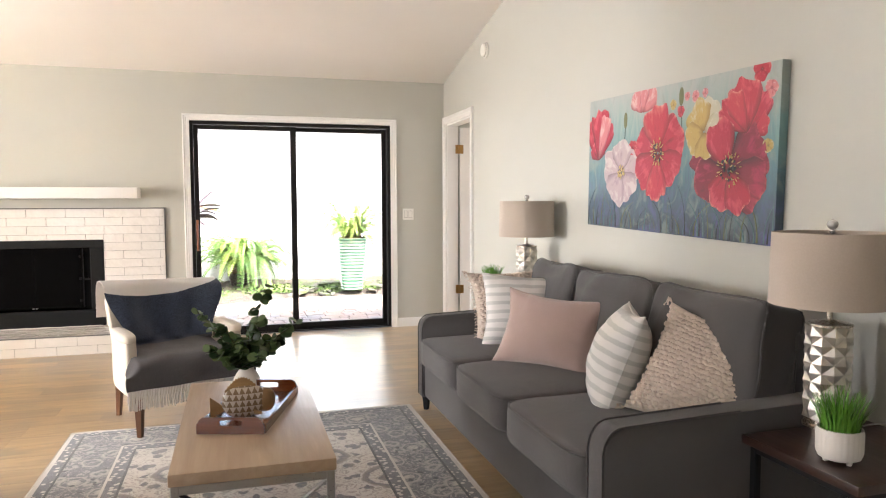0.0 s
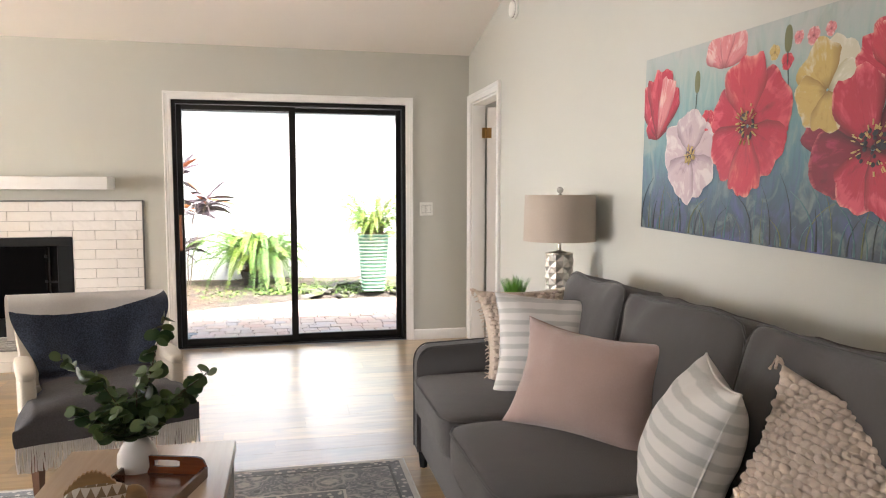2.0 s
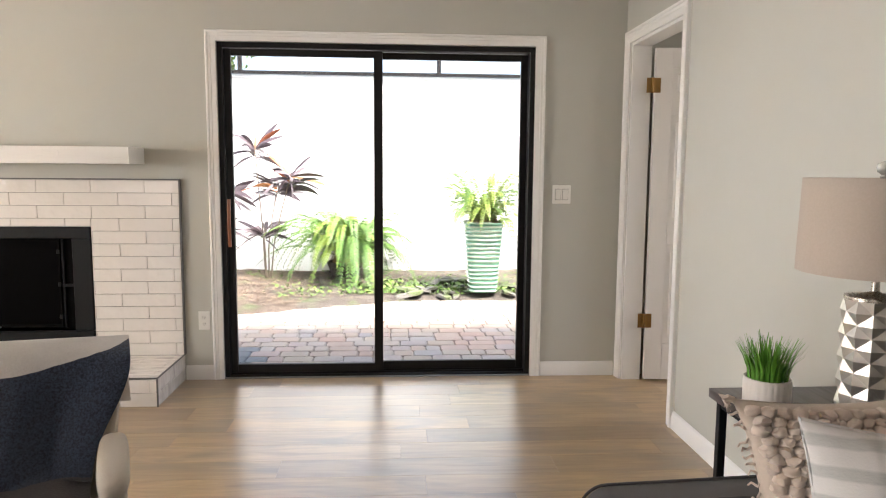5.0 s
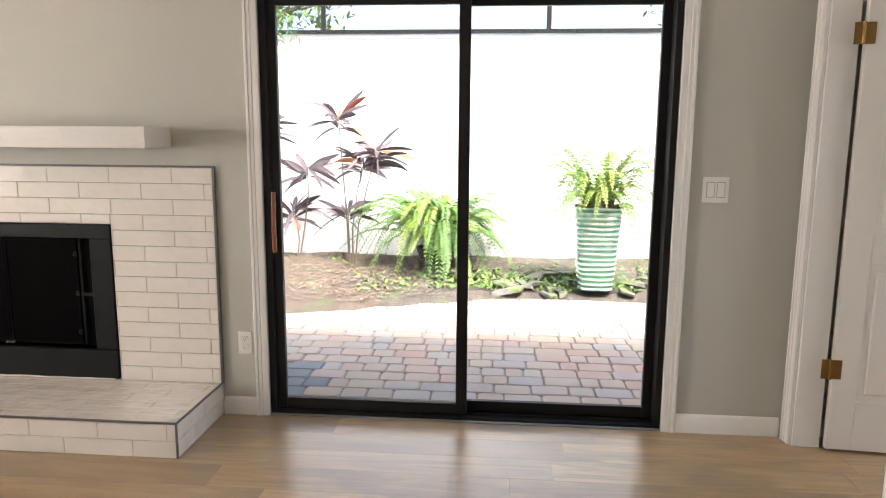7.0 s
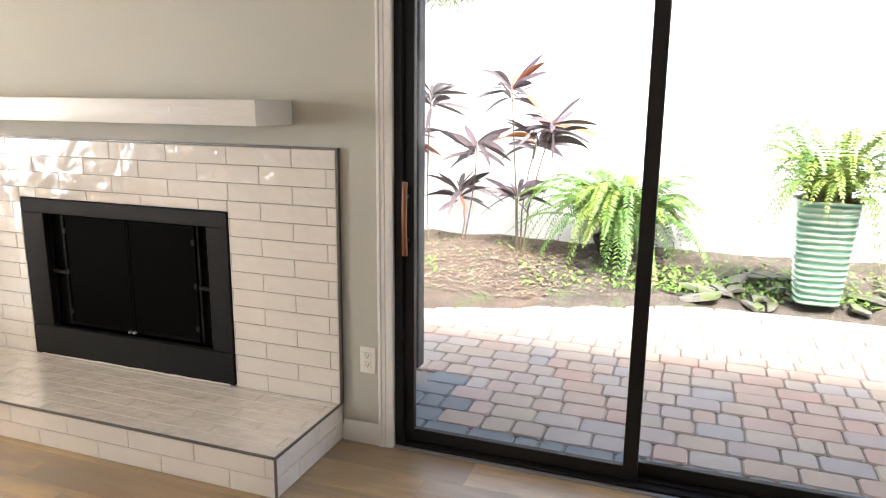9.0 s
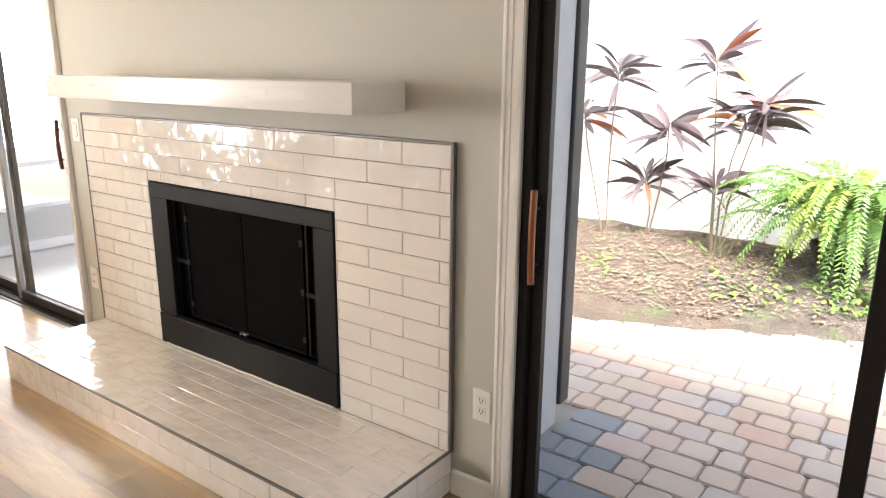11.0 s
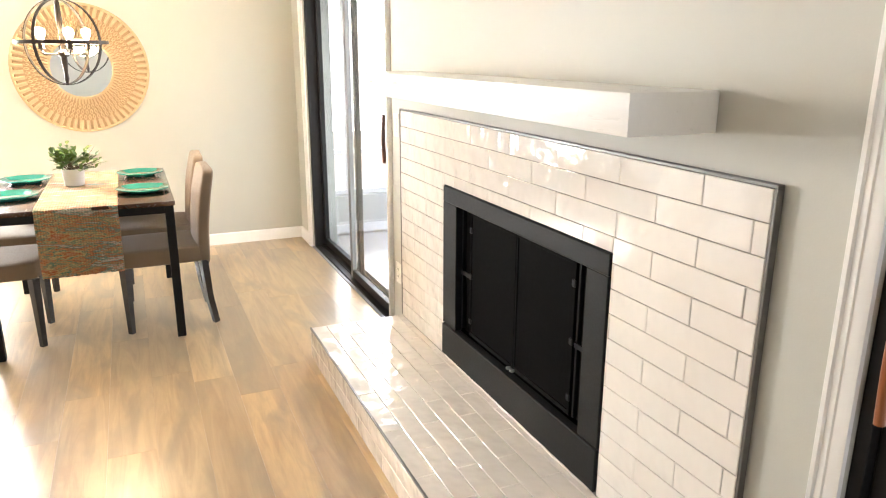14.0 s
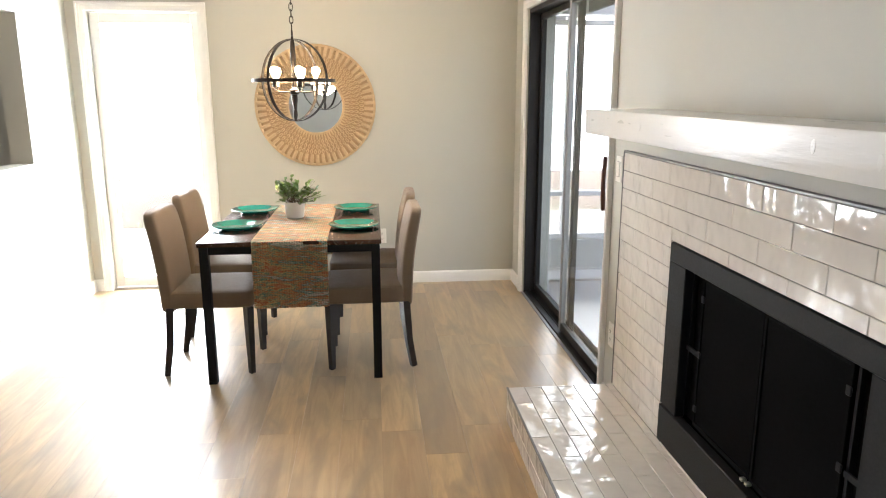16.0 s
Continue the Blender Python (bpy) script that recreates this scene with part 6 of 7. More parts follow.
part("stems", bt, TWIG, pp)
tagged(part("leaves", bm, PEP, pp, "small glossy leaves"), kind="stuff")

# round woven mirror
RATTAN = plain("golden seagrass", (0.62, 0.46, 0.27), 0.7, 0, 0.25, 40, 160, 0.4).m
MIRROR = Nodes("mirror silver").set(Base_Color=(0.86, 0.88, 0.88), Metallic=1.0, Roughness=0.01).m
mr = thing("wall_mirror", pose(WEST + 0.001, 5.626, 1.392, 0, 90, 0), "round mirror in a wide woven seagrass frame", "mirror")
part("glass", lathe(bmesh.new(), [(0.205, 0.004), (0.205, 0.012), (0.0, 0.012)], 64), MIRROR, mr, "round mirror glass", angle=20)
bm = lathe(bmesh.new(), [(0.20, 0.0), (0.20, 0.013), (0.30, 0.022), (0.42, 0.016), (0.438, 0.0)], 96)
# darker seagrass tone stands in for shade between the woven loops
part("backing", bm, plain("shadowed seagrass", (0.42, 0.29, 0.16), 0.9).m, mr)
bm = bmesh.new()
for r, t in ((0.208, 0.010), (0.438, 0.010)):
    tube(bm, [(r * math.cos(2 * math.pi * i / 96), r * math.sin(2 * math.pi * i / 96), 0.018) for i in range(96)], t, 8, closed=True)
part("hoop", bm, RATTAN, mr, "wrapped seagrass hoops")
bm = bmesh.new()
for row, (r0, r1, n) in enumerate(((0.212, 0.248, 72), (0.252, 0.285, 60), (0.288, 0.322, 66), (0.325, 0.360, 74), (0.364, 0.432, 58))):
    for k in range(n):
        a = 2 * math.pi * (k + 0.5 * (row % 2)) / n
        w = 0.30 * 2 * math.pi * (r0 + r1) / 2 / n
        rm = (r0 + r1) / 2
        c = Vector((math.cos(a), math.sin(a), 0))
        s = Vector((-math.sin(a), math.cos(a), 0))
        z = 0.026 - 0.02 * abs(rm - 0.30)
        if row in (0, 4):
            tube(bm, [c * r0 + Vector((0, 0, z)), c * rm + Vector((0, 0, z + 0.008)), c * r1 + Vector((0, 0, z - 0.004))], w, 6, 1.1)
        else:
            for q in (-1, 1):
                tube(bm, [c * r0 + s * w * 0.2 * q + Vector((0, 0, z)), c * rm + s * w * 0.95 * q + Vector((0, 0, z + 0.010)), c * r1 + s * w * 0.2 * q + Vector((0, 0, z))], w * 0.42, 6)
tagged(part("weave", bm, RATTAN, mr, "braided seagrass loops"), kind="stuff")

# orb chandelier
IRON = plain("dark bronzed iron", (0.030, 0.024, 0.019), 0.4, 0.7, 0.3, 16, 160, 0.05).m
CX, CY, CZ, CR = -4.03, 5.612, 1.555, 0.225
chan = thing("chandelier", pose(CX, CY, ceiling_height(CY)), "dark iron orb chandelier with glowing bulbs, hanging from a chain", "chandelier")
drop = CZ - ceiling_height(CY)


def hoop(m, r, w=0.018, t=0.004, n=72):
    """A flat iron band bent to a ring."""
    bm = bmesh.new()
    rings = []
    for i in range(n):
        a = 2 * math.pi * i / n
        c = Vector((math.cos(a), math.sin(a), 0))
        rings.append([bm.verts.new(m @ (c * (r + dr) + Vector((0, 0, dz)))) for dr, dz in ((-t / 2, -w / 2), (t / 2, -w / 2), (t / 2, w / 2), (-t / 2, w / 2))])
    for i in range(n):
        a, b = rings[i], rings[(i + 1) % n]
        for k in range(4):
            bm.faces.new((a[k], a[(k + 1) % 4], b[(k + 1) % 4], b[k]))
    return bm


part("hoop", hoop(pose(0, 0, drop), CR + 0.004), IRON, chan, "flat iron band")
part("hoop", hoop(pose(0, 0, drop, 90, 0, 58), CR - 0.001), IRON, chan, "flat iron band")
part("hoop", hoop(pose(0, 0, drop, 90, 0, 148), CR - 0.006), IRON, chan, "flat iron band")
part("canopy", lathe(bmesh.new(), [(0.065, 0.02), (0.065, -0.012), (0.03, -0.028), (0.0, -0.030)], 32), IRON, chan)
links = int((-drop - CR - 0.05) / 0.034)
for k in range(links):
    z = -0.030 - 0.034 * k - 0.017
    pts = [(0.010 * math.cos(2 * math.pi * i / 14), 0.0, z + 0.022 * math.sin(2 * math.pi * i / 14)) for i in range(14)]
    bm = tube(bmesh.new(), pts, 0.0026, 6, closed=True)
    bmesh.ops.rotate(bm, cent=(0, 0, 0), matrix=Matrix.Rotation(math.pi / 2 * (k % 2), 3, "Z"), verts=bm.verts)
    part("chain_link", bm, IRON, chan)
bm = tube(bmesh.new(), [(0.017 * math.cos(2 * math.pi * i / 20), 0, drop + CR + 0.030 + 0.017 * math.sin(2 * math.pi * i / 20)) for i in range(20)], 0.004, 8, closed=True)
part("top_ring", bm, IRON, chan)
hub_z = drop - 0.060
part("stem", tube(bmesh.new(), [(0, 0, drop + CR + 0.012), (0, 0, hub_z - 0.02)], 0.007, 10), IRON, chan)
part("spindle", lathe(bmesh.new(), [(0.007, CR), (0.012, CR - 0.02), (0.016, 0.12), (0.010, 0.05), (0.012, -0.02), (0.017, -0.10), (0.010, -0.16), (0.013, -0.19), (0.006, -CR)], 16, (0, 0, drop)), IRON, chan, "turned iron spindle")
part("hub", lathe(bmesh.new(), [(0.0, -0.020), (0.022, -0.016), (0.028, -0.008), (0.028, 0.008), (0.018, 0.014), (0.008, 0.030)], 24, (0, 0, hub_z)), IRON, chan)
BULB = Nodes("glowing bulb").set(Base_Color=(1.0, 0.9, 0.75), Emission_Color=(1.0, 0.74, 0.42), Emission_Strength=10.0).m
for k in range(5):
    a = 2 * math.pi * k / 5 + 0.35
    c, s = math.cos(a), math.sin(a)
    pts = [(0.02 * c, 0.02 * s, hub_z), (0.07 * c, 0.07 * s, hub_z - 0.004), (0.112 * c, 0.112 * s, hub_z), (0.122 * c, 0.122 * s, hub_z + 0.012), (0.122 * c, 0.122 * s, hub_z + 0.028)]
    arm = part("arm", tube(bmesh.new(), pts, 0.0045, 8), IRON, chan)
    o = (0.122 * c, 0.122 * s, hub_z + 0.022)
    part("socket", lathe(bmesh.new(), [(0.010, 0.0), (0.016, 0.004), (0.013, 0.010), (0.013, 0.046), (0.010, 0.052)], 16, o), IRON, arm)
    part("bulb", lathe(bmesh.new(), [(0.011, 0.050), (0.012, 0.060), (0.021, 0.078), (0.024, 0.092), (0.020, 0.107), (0.0, 0.115)], 20, o), BULB, arm, "glowing warm bulb")
lamp("chandelier_light", "POINT", pose(CX, CY, CZ + 0.03), 18, (1.0, 0.72, 0.42), radius=0.12)


# ---- patio and garden ----
STUCCO_N = Nodes("white garden stucco")
_v = STUCCO_N.coords()
_g = STUCCO_N.noise(_v, 60, 5, 0.6)
STUCCO_N.set(Base_Color=STUCCO_N.mix(STUCCO_N.noise(_v, 1.6, 4), (0.74, 0.75, 0.74), (0.82, 0.82, 0.80)), Roughness=0.9)
STUCCO_N.bump(_g, 0.35, 0.008)
STUCCO = STUCCO_N.m
DARKTIMBER = wood("weathered dark fascia", (0.030, 0.030, 0.032), (0.070, 0.070, 0.072), 0.7, 2, 10, 0, False, 0.4).m
GW = 11.62


def soil_ground():
    n = Nodes("bare garden soil with mulch")
    v = n.coords()
    ax = n.axes(v)
    big, med, fine = n.noise(v, 0.9, 4), n.noise(v, 7, 5, 0.6), n.noise(v, 70, 4, 0.65)
    c = n.mix(n.ramp(med, [(0.35, (0, 0, 0)), (0.65, (1, 1, 1))]), (0.095, 0.078, 0.064), (0.26, 0.22, 0.18))
    chips = n.voronoi(n.coords((1, 1, 1)), 60)
    c = n.mix(n.ramp(chips, [(0.25, (0, 0, 0)), (0.6, (0.6, 0.6, 0.6))]), c, (0.035, 0.027, 0.021))
    mul = n.ramp(n.voronoi(n.coords((1, 3, 1)), 46), [(0.0, (0.24, 0.15, 0.095)), (0.5, (0.12, 0.075, 0.05)), (1.0, (0.26, 0.18, 0.12))])
    left = n.math("MULTIPLY", n.math("LESS_THAN", n.math("ADD", ax["X"], n.math("MULTIPLY", big, 1.2)), 0.1), 0.5)
    c = n.mix(left, c, mul)
    c = n.mix(n.ramp(n.noise(v, 3.2, 5, 0.6), [(0.55, (0, 0, 0)), (0.68, (0.7, 0.7, 0.7))]), c, (0.10, 0.15, 0.05))
    c = n.mix(n.ramp(fine, [(0.46, (0, 0, 0)), (0.56, (0.75, 0.75, 0.75))]), c, (0.055, 0.043, 0.034))
    n.set(Base_Color=c, Roughness=0.95)
    n.bump(fine, 0.9, 0.03)
    n.bump(med, 0.4, 0.03)
    return n.m


def soil_z(x, y):
    """Height of the planting bed."""
    return ground_height(x, y) + 0.016


def ground_shape(a, b):
    x = math.copysign(abs(2 * a - 1) ** 2.4, a - 0.5) * 60
    y = 10.2 + math.copysign(abs(2 * b - 1) ** 2.4, b - 0.5) * 60
    return (x, y, ground_height(x, y))


def ground_height(x, y):
    z = -0.075 if y > 7.3 else -0.14
    edge = 9.55 + 0.45 * min(1, max(-1, x))
    if edge - 0.1 < y < GW + 1 and -7 < x < 7:
        k = min(1.0, (y - edge + 0.1) / 0.35)
        z += k * (0.085 + 0.03 * noise.noise(Vector((x * 2.1, y * 2.1, 0))) + 0.012 * noise.noise(Vector((x * 9, y * 9, 4))) + 0.04 * min(1, max(0, (y - 10.0) / 1.6)))
    return z


structure("ground", sheet(bmesh.new(), ground_shape, 220, 220), soil_ground(), "bare garden soil with mulch and moss", "ground")

# garden wall with its coping
gw = tagged(new("garden_wall"), "tall white rough stucco garden wall", "wall", "", "structure")
part("wall_face", boxed(-9.0, 7.5, GW, GW + 0.2, -0.3, 2.40), STUCCO, gw, smooth=False)
part("cap", boxed(-9.0, 7.5, GW - 0.02, GW + 0.22, 2.40, 2.45, 0.008, 1), STUCCO, gw, smooth=False)
gw2 = tagged(new("garden_wall"), "tall white rough stucco side wall of the garden", "wall", "", "structure")
part("wall_face", boxed(7.3, 7.5, NORTH + 0.2, GW, -0.3, 2.30), STUCCO, gw2, smooth=False)

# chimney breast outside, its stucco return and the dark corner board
# white stucco with the shade of the return put into its grey colour
CHIMW = plain("white stucco greyed for shade", (0.40, 0.41, 0.42), 0.9, 0, 0.08, 5, 70, 0.6, 0.008).m
ch = tagged(new("chimney_breast"), "white stucco chimney breast between the sliding doors", "wall", "", "structure")
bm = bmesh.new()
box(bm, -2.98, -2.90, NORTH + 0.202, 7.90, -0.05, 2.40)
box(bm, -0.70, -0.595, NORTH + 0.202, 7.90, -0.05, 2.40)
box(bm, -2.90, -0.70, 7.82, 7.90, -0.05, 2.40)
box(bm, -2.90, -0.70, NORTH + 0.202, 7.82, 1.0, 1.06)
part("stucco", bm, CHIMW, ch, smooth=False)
part("corner_board", boxed(-0.70, -0.578, 7.905, 7.985, 0.04, 2.39, 0.004, 1), DARKTIMBER, ch, "weathered dark corner board", smooth=False)

# covered patio: soffit, fascia, recessed light, screen frame
lan = tagged(new("patio_roof"), "low patio roof with dark fascia and a recessed light", "roof", "", "structure")
part("soffit", boxed(-8.0, 6.0, NORTH + 0.205, 7.68, 2.25, 2.50), DARKTIMBER, lan, smooth=False)
part("fascia", boxed(-8.0, 6.0, 7.685, 7.72, 2.075, 2.52, 0.004, 1), DARKTIMBER, lan, "dark fascia board", smooth=False)
LIT = Nodes("recessed light lens").set(Base_Color=(0.9, 0.9, 0.88), Emission_Color=(1, 0.95, 0.88), Emission_Strength=6.0).m
part("downlight", lathe(bmesh.new(), [(0.052, -0.004), (0.0, -0.006)], 24, (0.18, 7.55, 2.25)), LIT, lan, "small round recessed light")
part("light_trim", lathe(bmesh.new(), [(0.072, 0.0), (0.072, -0.006), (0.054, -0.008), (0.054, 0.0)], 24, (0.18, 7.55, 2.25)), PLATE, lan)
cage = tagged(new("screen_frame"), "dark bronze screen enclosure frame over the patio", "frame", "", "structure")
part("beam", boxed(-8.0, 7.2, GW - 0.06, GW - 0.02, 2.45, 2.49), BRONZE, cage, smooth=False)
part("beam", boxed(-8.0, 7.2, GW - 0.06, GW - 0.02, 2.78, 2.83), BRONZE, cage, smooth=False)
for x in (-3.6, -1.2, 1.2, 3.6, 6.0):
    part("upright", boxed(x - 0.025, x + 0.025, GW - 0.06, GW - 0.02, 2.49, 2.80), BRONZE, cage, smooth=False)
for x in (-1.22, 3.6, -3.6):
    bm = tube(bmesh.new(), [(x, GW - 0.04, 2.80), (x, 10.0, 2.86), (x, 7.73, 2.50)], 0.03, 4)
    part("rafter", bm, BRONZE, cage, smooth=False)

# end wall of the dining room's screened porch
SCREENW = plain("white aluminium screen frame", (0.70, 0.70, 0.70), 0.4, 0.1, 0.04, 4, 80, 0.03).m
KNEE = wall_paint("grey porch paint", (0.46, 0.46, 0.44))
po = tagged(new("porch_end"), "white framed screen end of the porch above a grey knee wall", "wall", "", "structure")
part("knee_wall", boxed(-5.46, -5.32, NORTH + 0.205, 9.4, -0.02, 0.325), KNEE, po, "grey knee wall", smooth=False)
part("skirting", boxed(-5.32, -5.305, NORTH + 0.205, 9.4, 0.0, 0.075), SCREENW, po, smooth=False)
for y in (NORTH + 0.22, 7.56, 8.55, 9.38):
    part("post", boxed(-5.42, -5.36, y - 0.02, y + 0.02, 0.326, 2.05, 0.002, 1), SCREENW, po, smooth=False)
for z in (0.33, 0.675, 1.985):
    part("rail", boxed(-5.415, -5.365, NORTH + 0.245, 9.36, z, z + 0.04, 0.002, 1), SCREENW, po, smooth=False)
part("header", boxed(-5.46, -5.32, NORTH + 0.205, 9.4, 2.06, 2.40), SCREENW, po, smooth=False)


structure("porch_floor", boxed(-5.30, -3.00, NORTH + 0.205, 9.4, -0.04, -0.012, 0.003, 1), plain("pale grey porch tile", (0.46, 0.45, 0.43), 0.35, 0, 0.10, 2.5, 80, 0.1).m, "pale grey smooth porch floor", "floor", smooth=False)


# ---- planting ----
FERN = leaf_paint("fern green", (0.030, 0.095, 0.010), (0.145, 0.27, 0.035), 0.5)
FERNY = leaf_paint("yellowed fern", (0.12, 0.20, 0.02), (0.26, 0.33, 0.05), 0.5)
DRY = leaf_paint("dry fern roots", (0.10, 0.055, 0.03), (0.20, 0.12, 0.06), 0.9)


def frond(bm, base, az, length, rise, droop, width, n=15, rnd=random):
    """An arching rib with pairs of small leaflets."""
    pts = []
    for i in range(n + 1):
        f = i / n
        r = length * (f - 0.12 * f * f)
        pts.append(base + Vector((math.cos(az) * r, math.sin(az) * r, rise * math.sin(min(1.0, f * 1.15) * math.pi / 2) - droop * f ** 2.6)))
    tube(bm, pts, 0.0022, 3, 0.3)
    for i in range(1, n):
        f = i / n
        d = (pts[i + 1] - pts[i - 1]).normalized()
        side = d.cross(Vector((0, 0, 1)))
        if side.length < 0.05:
            side = Vector((-math.sin(az), math.cos(az), 0))
        side.normalize()
        L = width * (0.35 + 0.65 * math.sin(math.pi * min(1.0, 0.18 + 0.80 * f)))
        if f > 0.9:
            L *= (1.02 - f) / 0.12
        for s in (-1, 1):
            out = (side * s + d * 0.45 + Vector((0, 0, rnd.uniform(-0.40, -0.05)))).normalized()
            h = d * min(0.012, length / n * 0.42)
            mid = pts[i] + out * L * 0.45
            a, b, c = bm.verts.new(pts[i]), bm.verts.new(mid + h), bm.verts.new(pts[i] + out * L - Vector((0, 0, 0.10 * L)))
            bm.faces.new((a, b, c, bm.verts.new(mid - h)))


def fern(parent, at, count, length, rise, droop, seed, width=0.05, yellow=0.2, lean=None):
    rnd = random.Random(seed)
    g, y, dr = bmesh.new(), bmesh.new(), bmesh.new()
    for k in range(count):
        az = rnd.uniform(0, 2 * math.pi)
        ln = length * rnd.uniform(0.55, 1.1)
        bm = y if rnd.random() < yellow else g
        frond(bm, Vector(at) + Vector((rnd.uniform(-0.08, 0.08), rnd.uniform(-0.08, 0.08), 0)), az, ln, rise * rnd.uniform(0.4, 1.25), droop * rnd.uniform(0.5, 1.4), width * rnd.uniform(0.8, 1.2), max(14, int(ln / 0.024)), rnd)
    for k in range(420):
        az, r = rnd.uniform(0, 6.28), rnd.uniform(0.04, 0.17)
        p = Vector(at) + Vector((math.cos(az) * r, math.sin(az) * r, rnd.uniform(-0.02, 0.10)))
        tube(dr, [p, p + Vector((math.cos(az) * 0.05, math.sin(az) * 0.05, -0.10)), p + Vector((math.cos(az) * 0.06, math.sin(az) * 0.06, -rnd.uniform(0.10, 0.15)))], 0.002, 3)
    tagged(part("fronds", g, FERN, parent, "arching green fronds", smooth=False), kind="stuff")
    tagged(part("yellow_fronds", y, FERNY, parent, "yellowed fronds", smooth=False), kind="stuff")
    tagged(part("dry_roots", dr, DRY, parent, "dry hanging roots", smooth=False), kind="stuff")


f1 = thing("fern_plant", pose(0.07, 11.12, 0.03), "large spreading green fern in a low dark pot", "fern")
part("pot", lathe(bmesh.new(), [(0.14, 0.0), (0.20, 0.16), (0.21, 0.20), (0.19, 0.20), (0.17, 0.10)], 24), SOILMAT, f1, "low dark pot")
fern(f1, (0.05, 0, 0.24), 150, 1.08, 0.64, 0.58, 3, 0.070, 0.18)


def planter_glaze():
    n = Nodes("green and cream ribbed glaze")
    v = n.coords()
    ax = n.axes(v)
    z = n.math("ADD", ax["Z"], n.math("MULTIPLY", n.noise(v, 8, 3), 0.035))
    s = n.math("FRACT", n.math("MULTIPLY", z, 22.0))
    c = n.ramp(s, [(0.0, (0.07, 0.21, 0.14)), (0.45, (0.14, 0.29, 0.20)), (0.70, (0.31, 0.38, 0.29)), (0.82, (0.29, 0.38, 0.28)), (1.0, (0.07, 0.21, 0.14))])
    n.set(Base_Color=c, Roughness=0.25, Coat_Weight=0.3)
    n.bump(n.noise(v, 40, 3), 0.15, 0.006)
    return n.m


f2 = thing("tall_planter", pose(1.60, 10.20, 0.03), "tall tapered planter with green and cream ribbed glaze", "planter")
prof = []
for k in range(68):
    z = 0.72 * k / 67
    prof.append((0.145 + 0.065 * (z / 0.72) ** 0.8 + 0.006 * math.sin(2 * math.pi * 22 * z), z))
prof += [(0.222, 0.725), (0.222, 0.745), (0.20, 0.745), (0.19, 0.66)]
bm = lathe(bmesh.new(), prof, 48)
for v in bm.verts:
    r = math.hypot(v.co.x, v.co.y)
    if r > 0.01:
        c, s = abs(v.co.x / r), abs(v.co.y / r)
        k = 0.98 / (c ** 4 + s ** 4) ** 0.25
        v.co.x, v.co.y = v.co.x * k, v.co.y * k
    v.co.z += 0.008 * noise.noise(v.co * 7) * min(1.0, v.co.z * 6)
part("pot", bm, planter_glaze(), f2)
part("soil", lathe(bmesh.new(), [(0.195, 0.68), (0.0, 0.70)], 24), SOILMAT, f2)
f3 = thing("fern_plant", pose(1.60, 10.20, 0.73), "bright yellow-green fern growing in the tall planter", "fern")
fern(f3, (0, 0, 0.02), 110, 0.76, 0.56, 0.36, 11, 0.048, 0.6)
bm = bmesh.new()
for k in range(8):
    frond(bm, Vector((0.14, -0.04, 0.03)), -1.1 + 0.24 * k, 0.34 + 0.02 * (k % 3), 0.16, 0.70 + 0.05 * (k % 4), 0.055)
tagged(part("hanging_fronds", bm, FERNY, f3, "yellow hanging fronds", smooth=False), kind="stuff")

CORD = leaf_paint("dark cordyline leaf", (0.035, 0.025, 0.032), (0.11, 0.075, 0.085), 0.45)
CORDR = leaf_paint("rust red cordyline leaf", (0.22, 0.045, 0.03), (0.38, 0.16, 0.05), 0.45)
CANE = plain("thin pale cane", (0.16, 0.12, 0.085), 0.8, 0, 0.2, 20, 90, 0.3).m


def cordyline(at, canes, seed):
    t = thing("cordyline_plant", pose(*at), "slender cordyline shrub with dark purple strap leaves", "shrub", "cordylines by the garden wall")
    rnd = random.Random(seed)
    for dx, dy, h in canes:
        top = Vector((dx, dy, h + 0.10))
        bend = Vector((rnd.uniform(-0.04, 0.04), 0, 0))
        cane = part("cane", tube(bmesh.new(), [(dx * 0.15, dy * 0.15, 0), top * 0.35 + bend, top * 0.7 + bend, top], 0.0085, 7, 0.65), CANE, t)
        bm, br = bmesh.new(), bmesh.new()
        for k in range(22):
            az = k * 2.4 + rnd.uniform(-0.3, 0.3)
            el = rnd.uniform(-0.30, 0.95)
            L = rnd.uniform(0.26, 0.46)
            d = Vector((math.cos(az) * math.cos(el), math.sin(az) * math.cos(el), math.sin(el)))
            leaf(br if rnd.random() < 0.05 else bm, top - Vector((0, 0, rnd.uniform(0, 0.14))) + d * 0.02, d, Vector((rnd.uniform(-1, 1), rnd.uniform(-1, 1), 0.5)), L, rnd.uniform(0.042, 0.064), 0.3, 7, rnd.uniform(0.08, 0.45), 0.9)
        tagged(part("leaves", bm, CORD, cane, "dark purple strap leaves"), kind="stuff")
        if br.verts:
            tagged(part("red_leaves", br, CORDR, cane, "rust red strap leaves"), kind="stuff")
        else:
            br.free()
    return t


cordyline((-0.84, 11.12, 0.02), ((0.14, 0.05, 0.98), (-0.13, 0.08, 1.45), (-0.02, 0.0, 0.50), (0.30, -0.05, 1.12)), 1)
cordyline((-1.48, 11.35, 0.03), ((0.16, -0.10, 0.92), (-0.05, 0.02, 0.45)), 2)
cordyline((-1.82, 11.25, 0.03), ((0.05, -0.05, 1.36), (-0.30, 0.05, 1.0)), 3)
cordyline((-2.85, 11.30, 0.03), ((0.05, 0, 1.30), (-0.30, 0.1, 1.7)), 4)

palm = thing("palm_tree", pose(-2.12, 10.75, 0.03), "small palm with a shaggy ringed trunk", "palm")
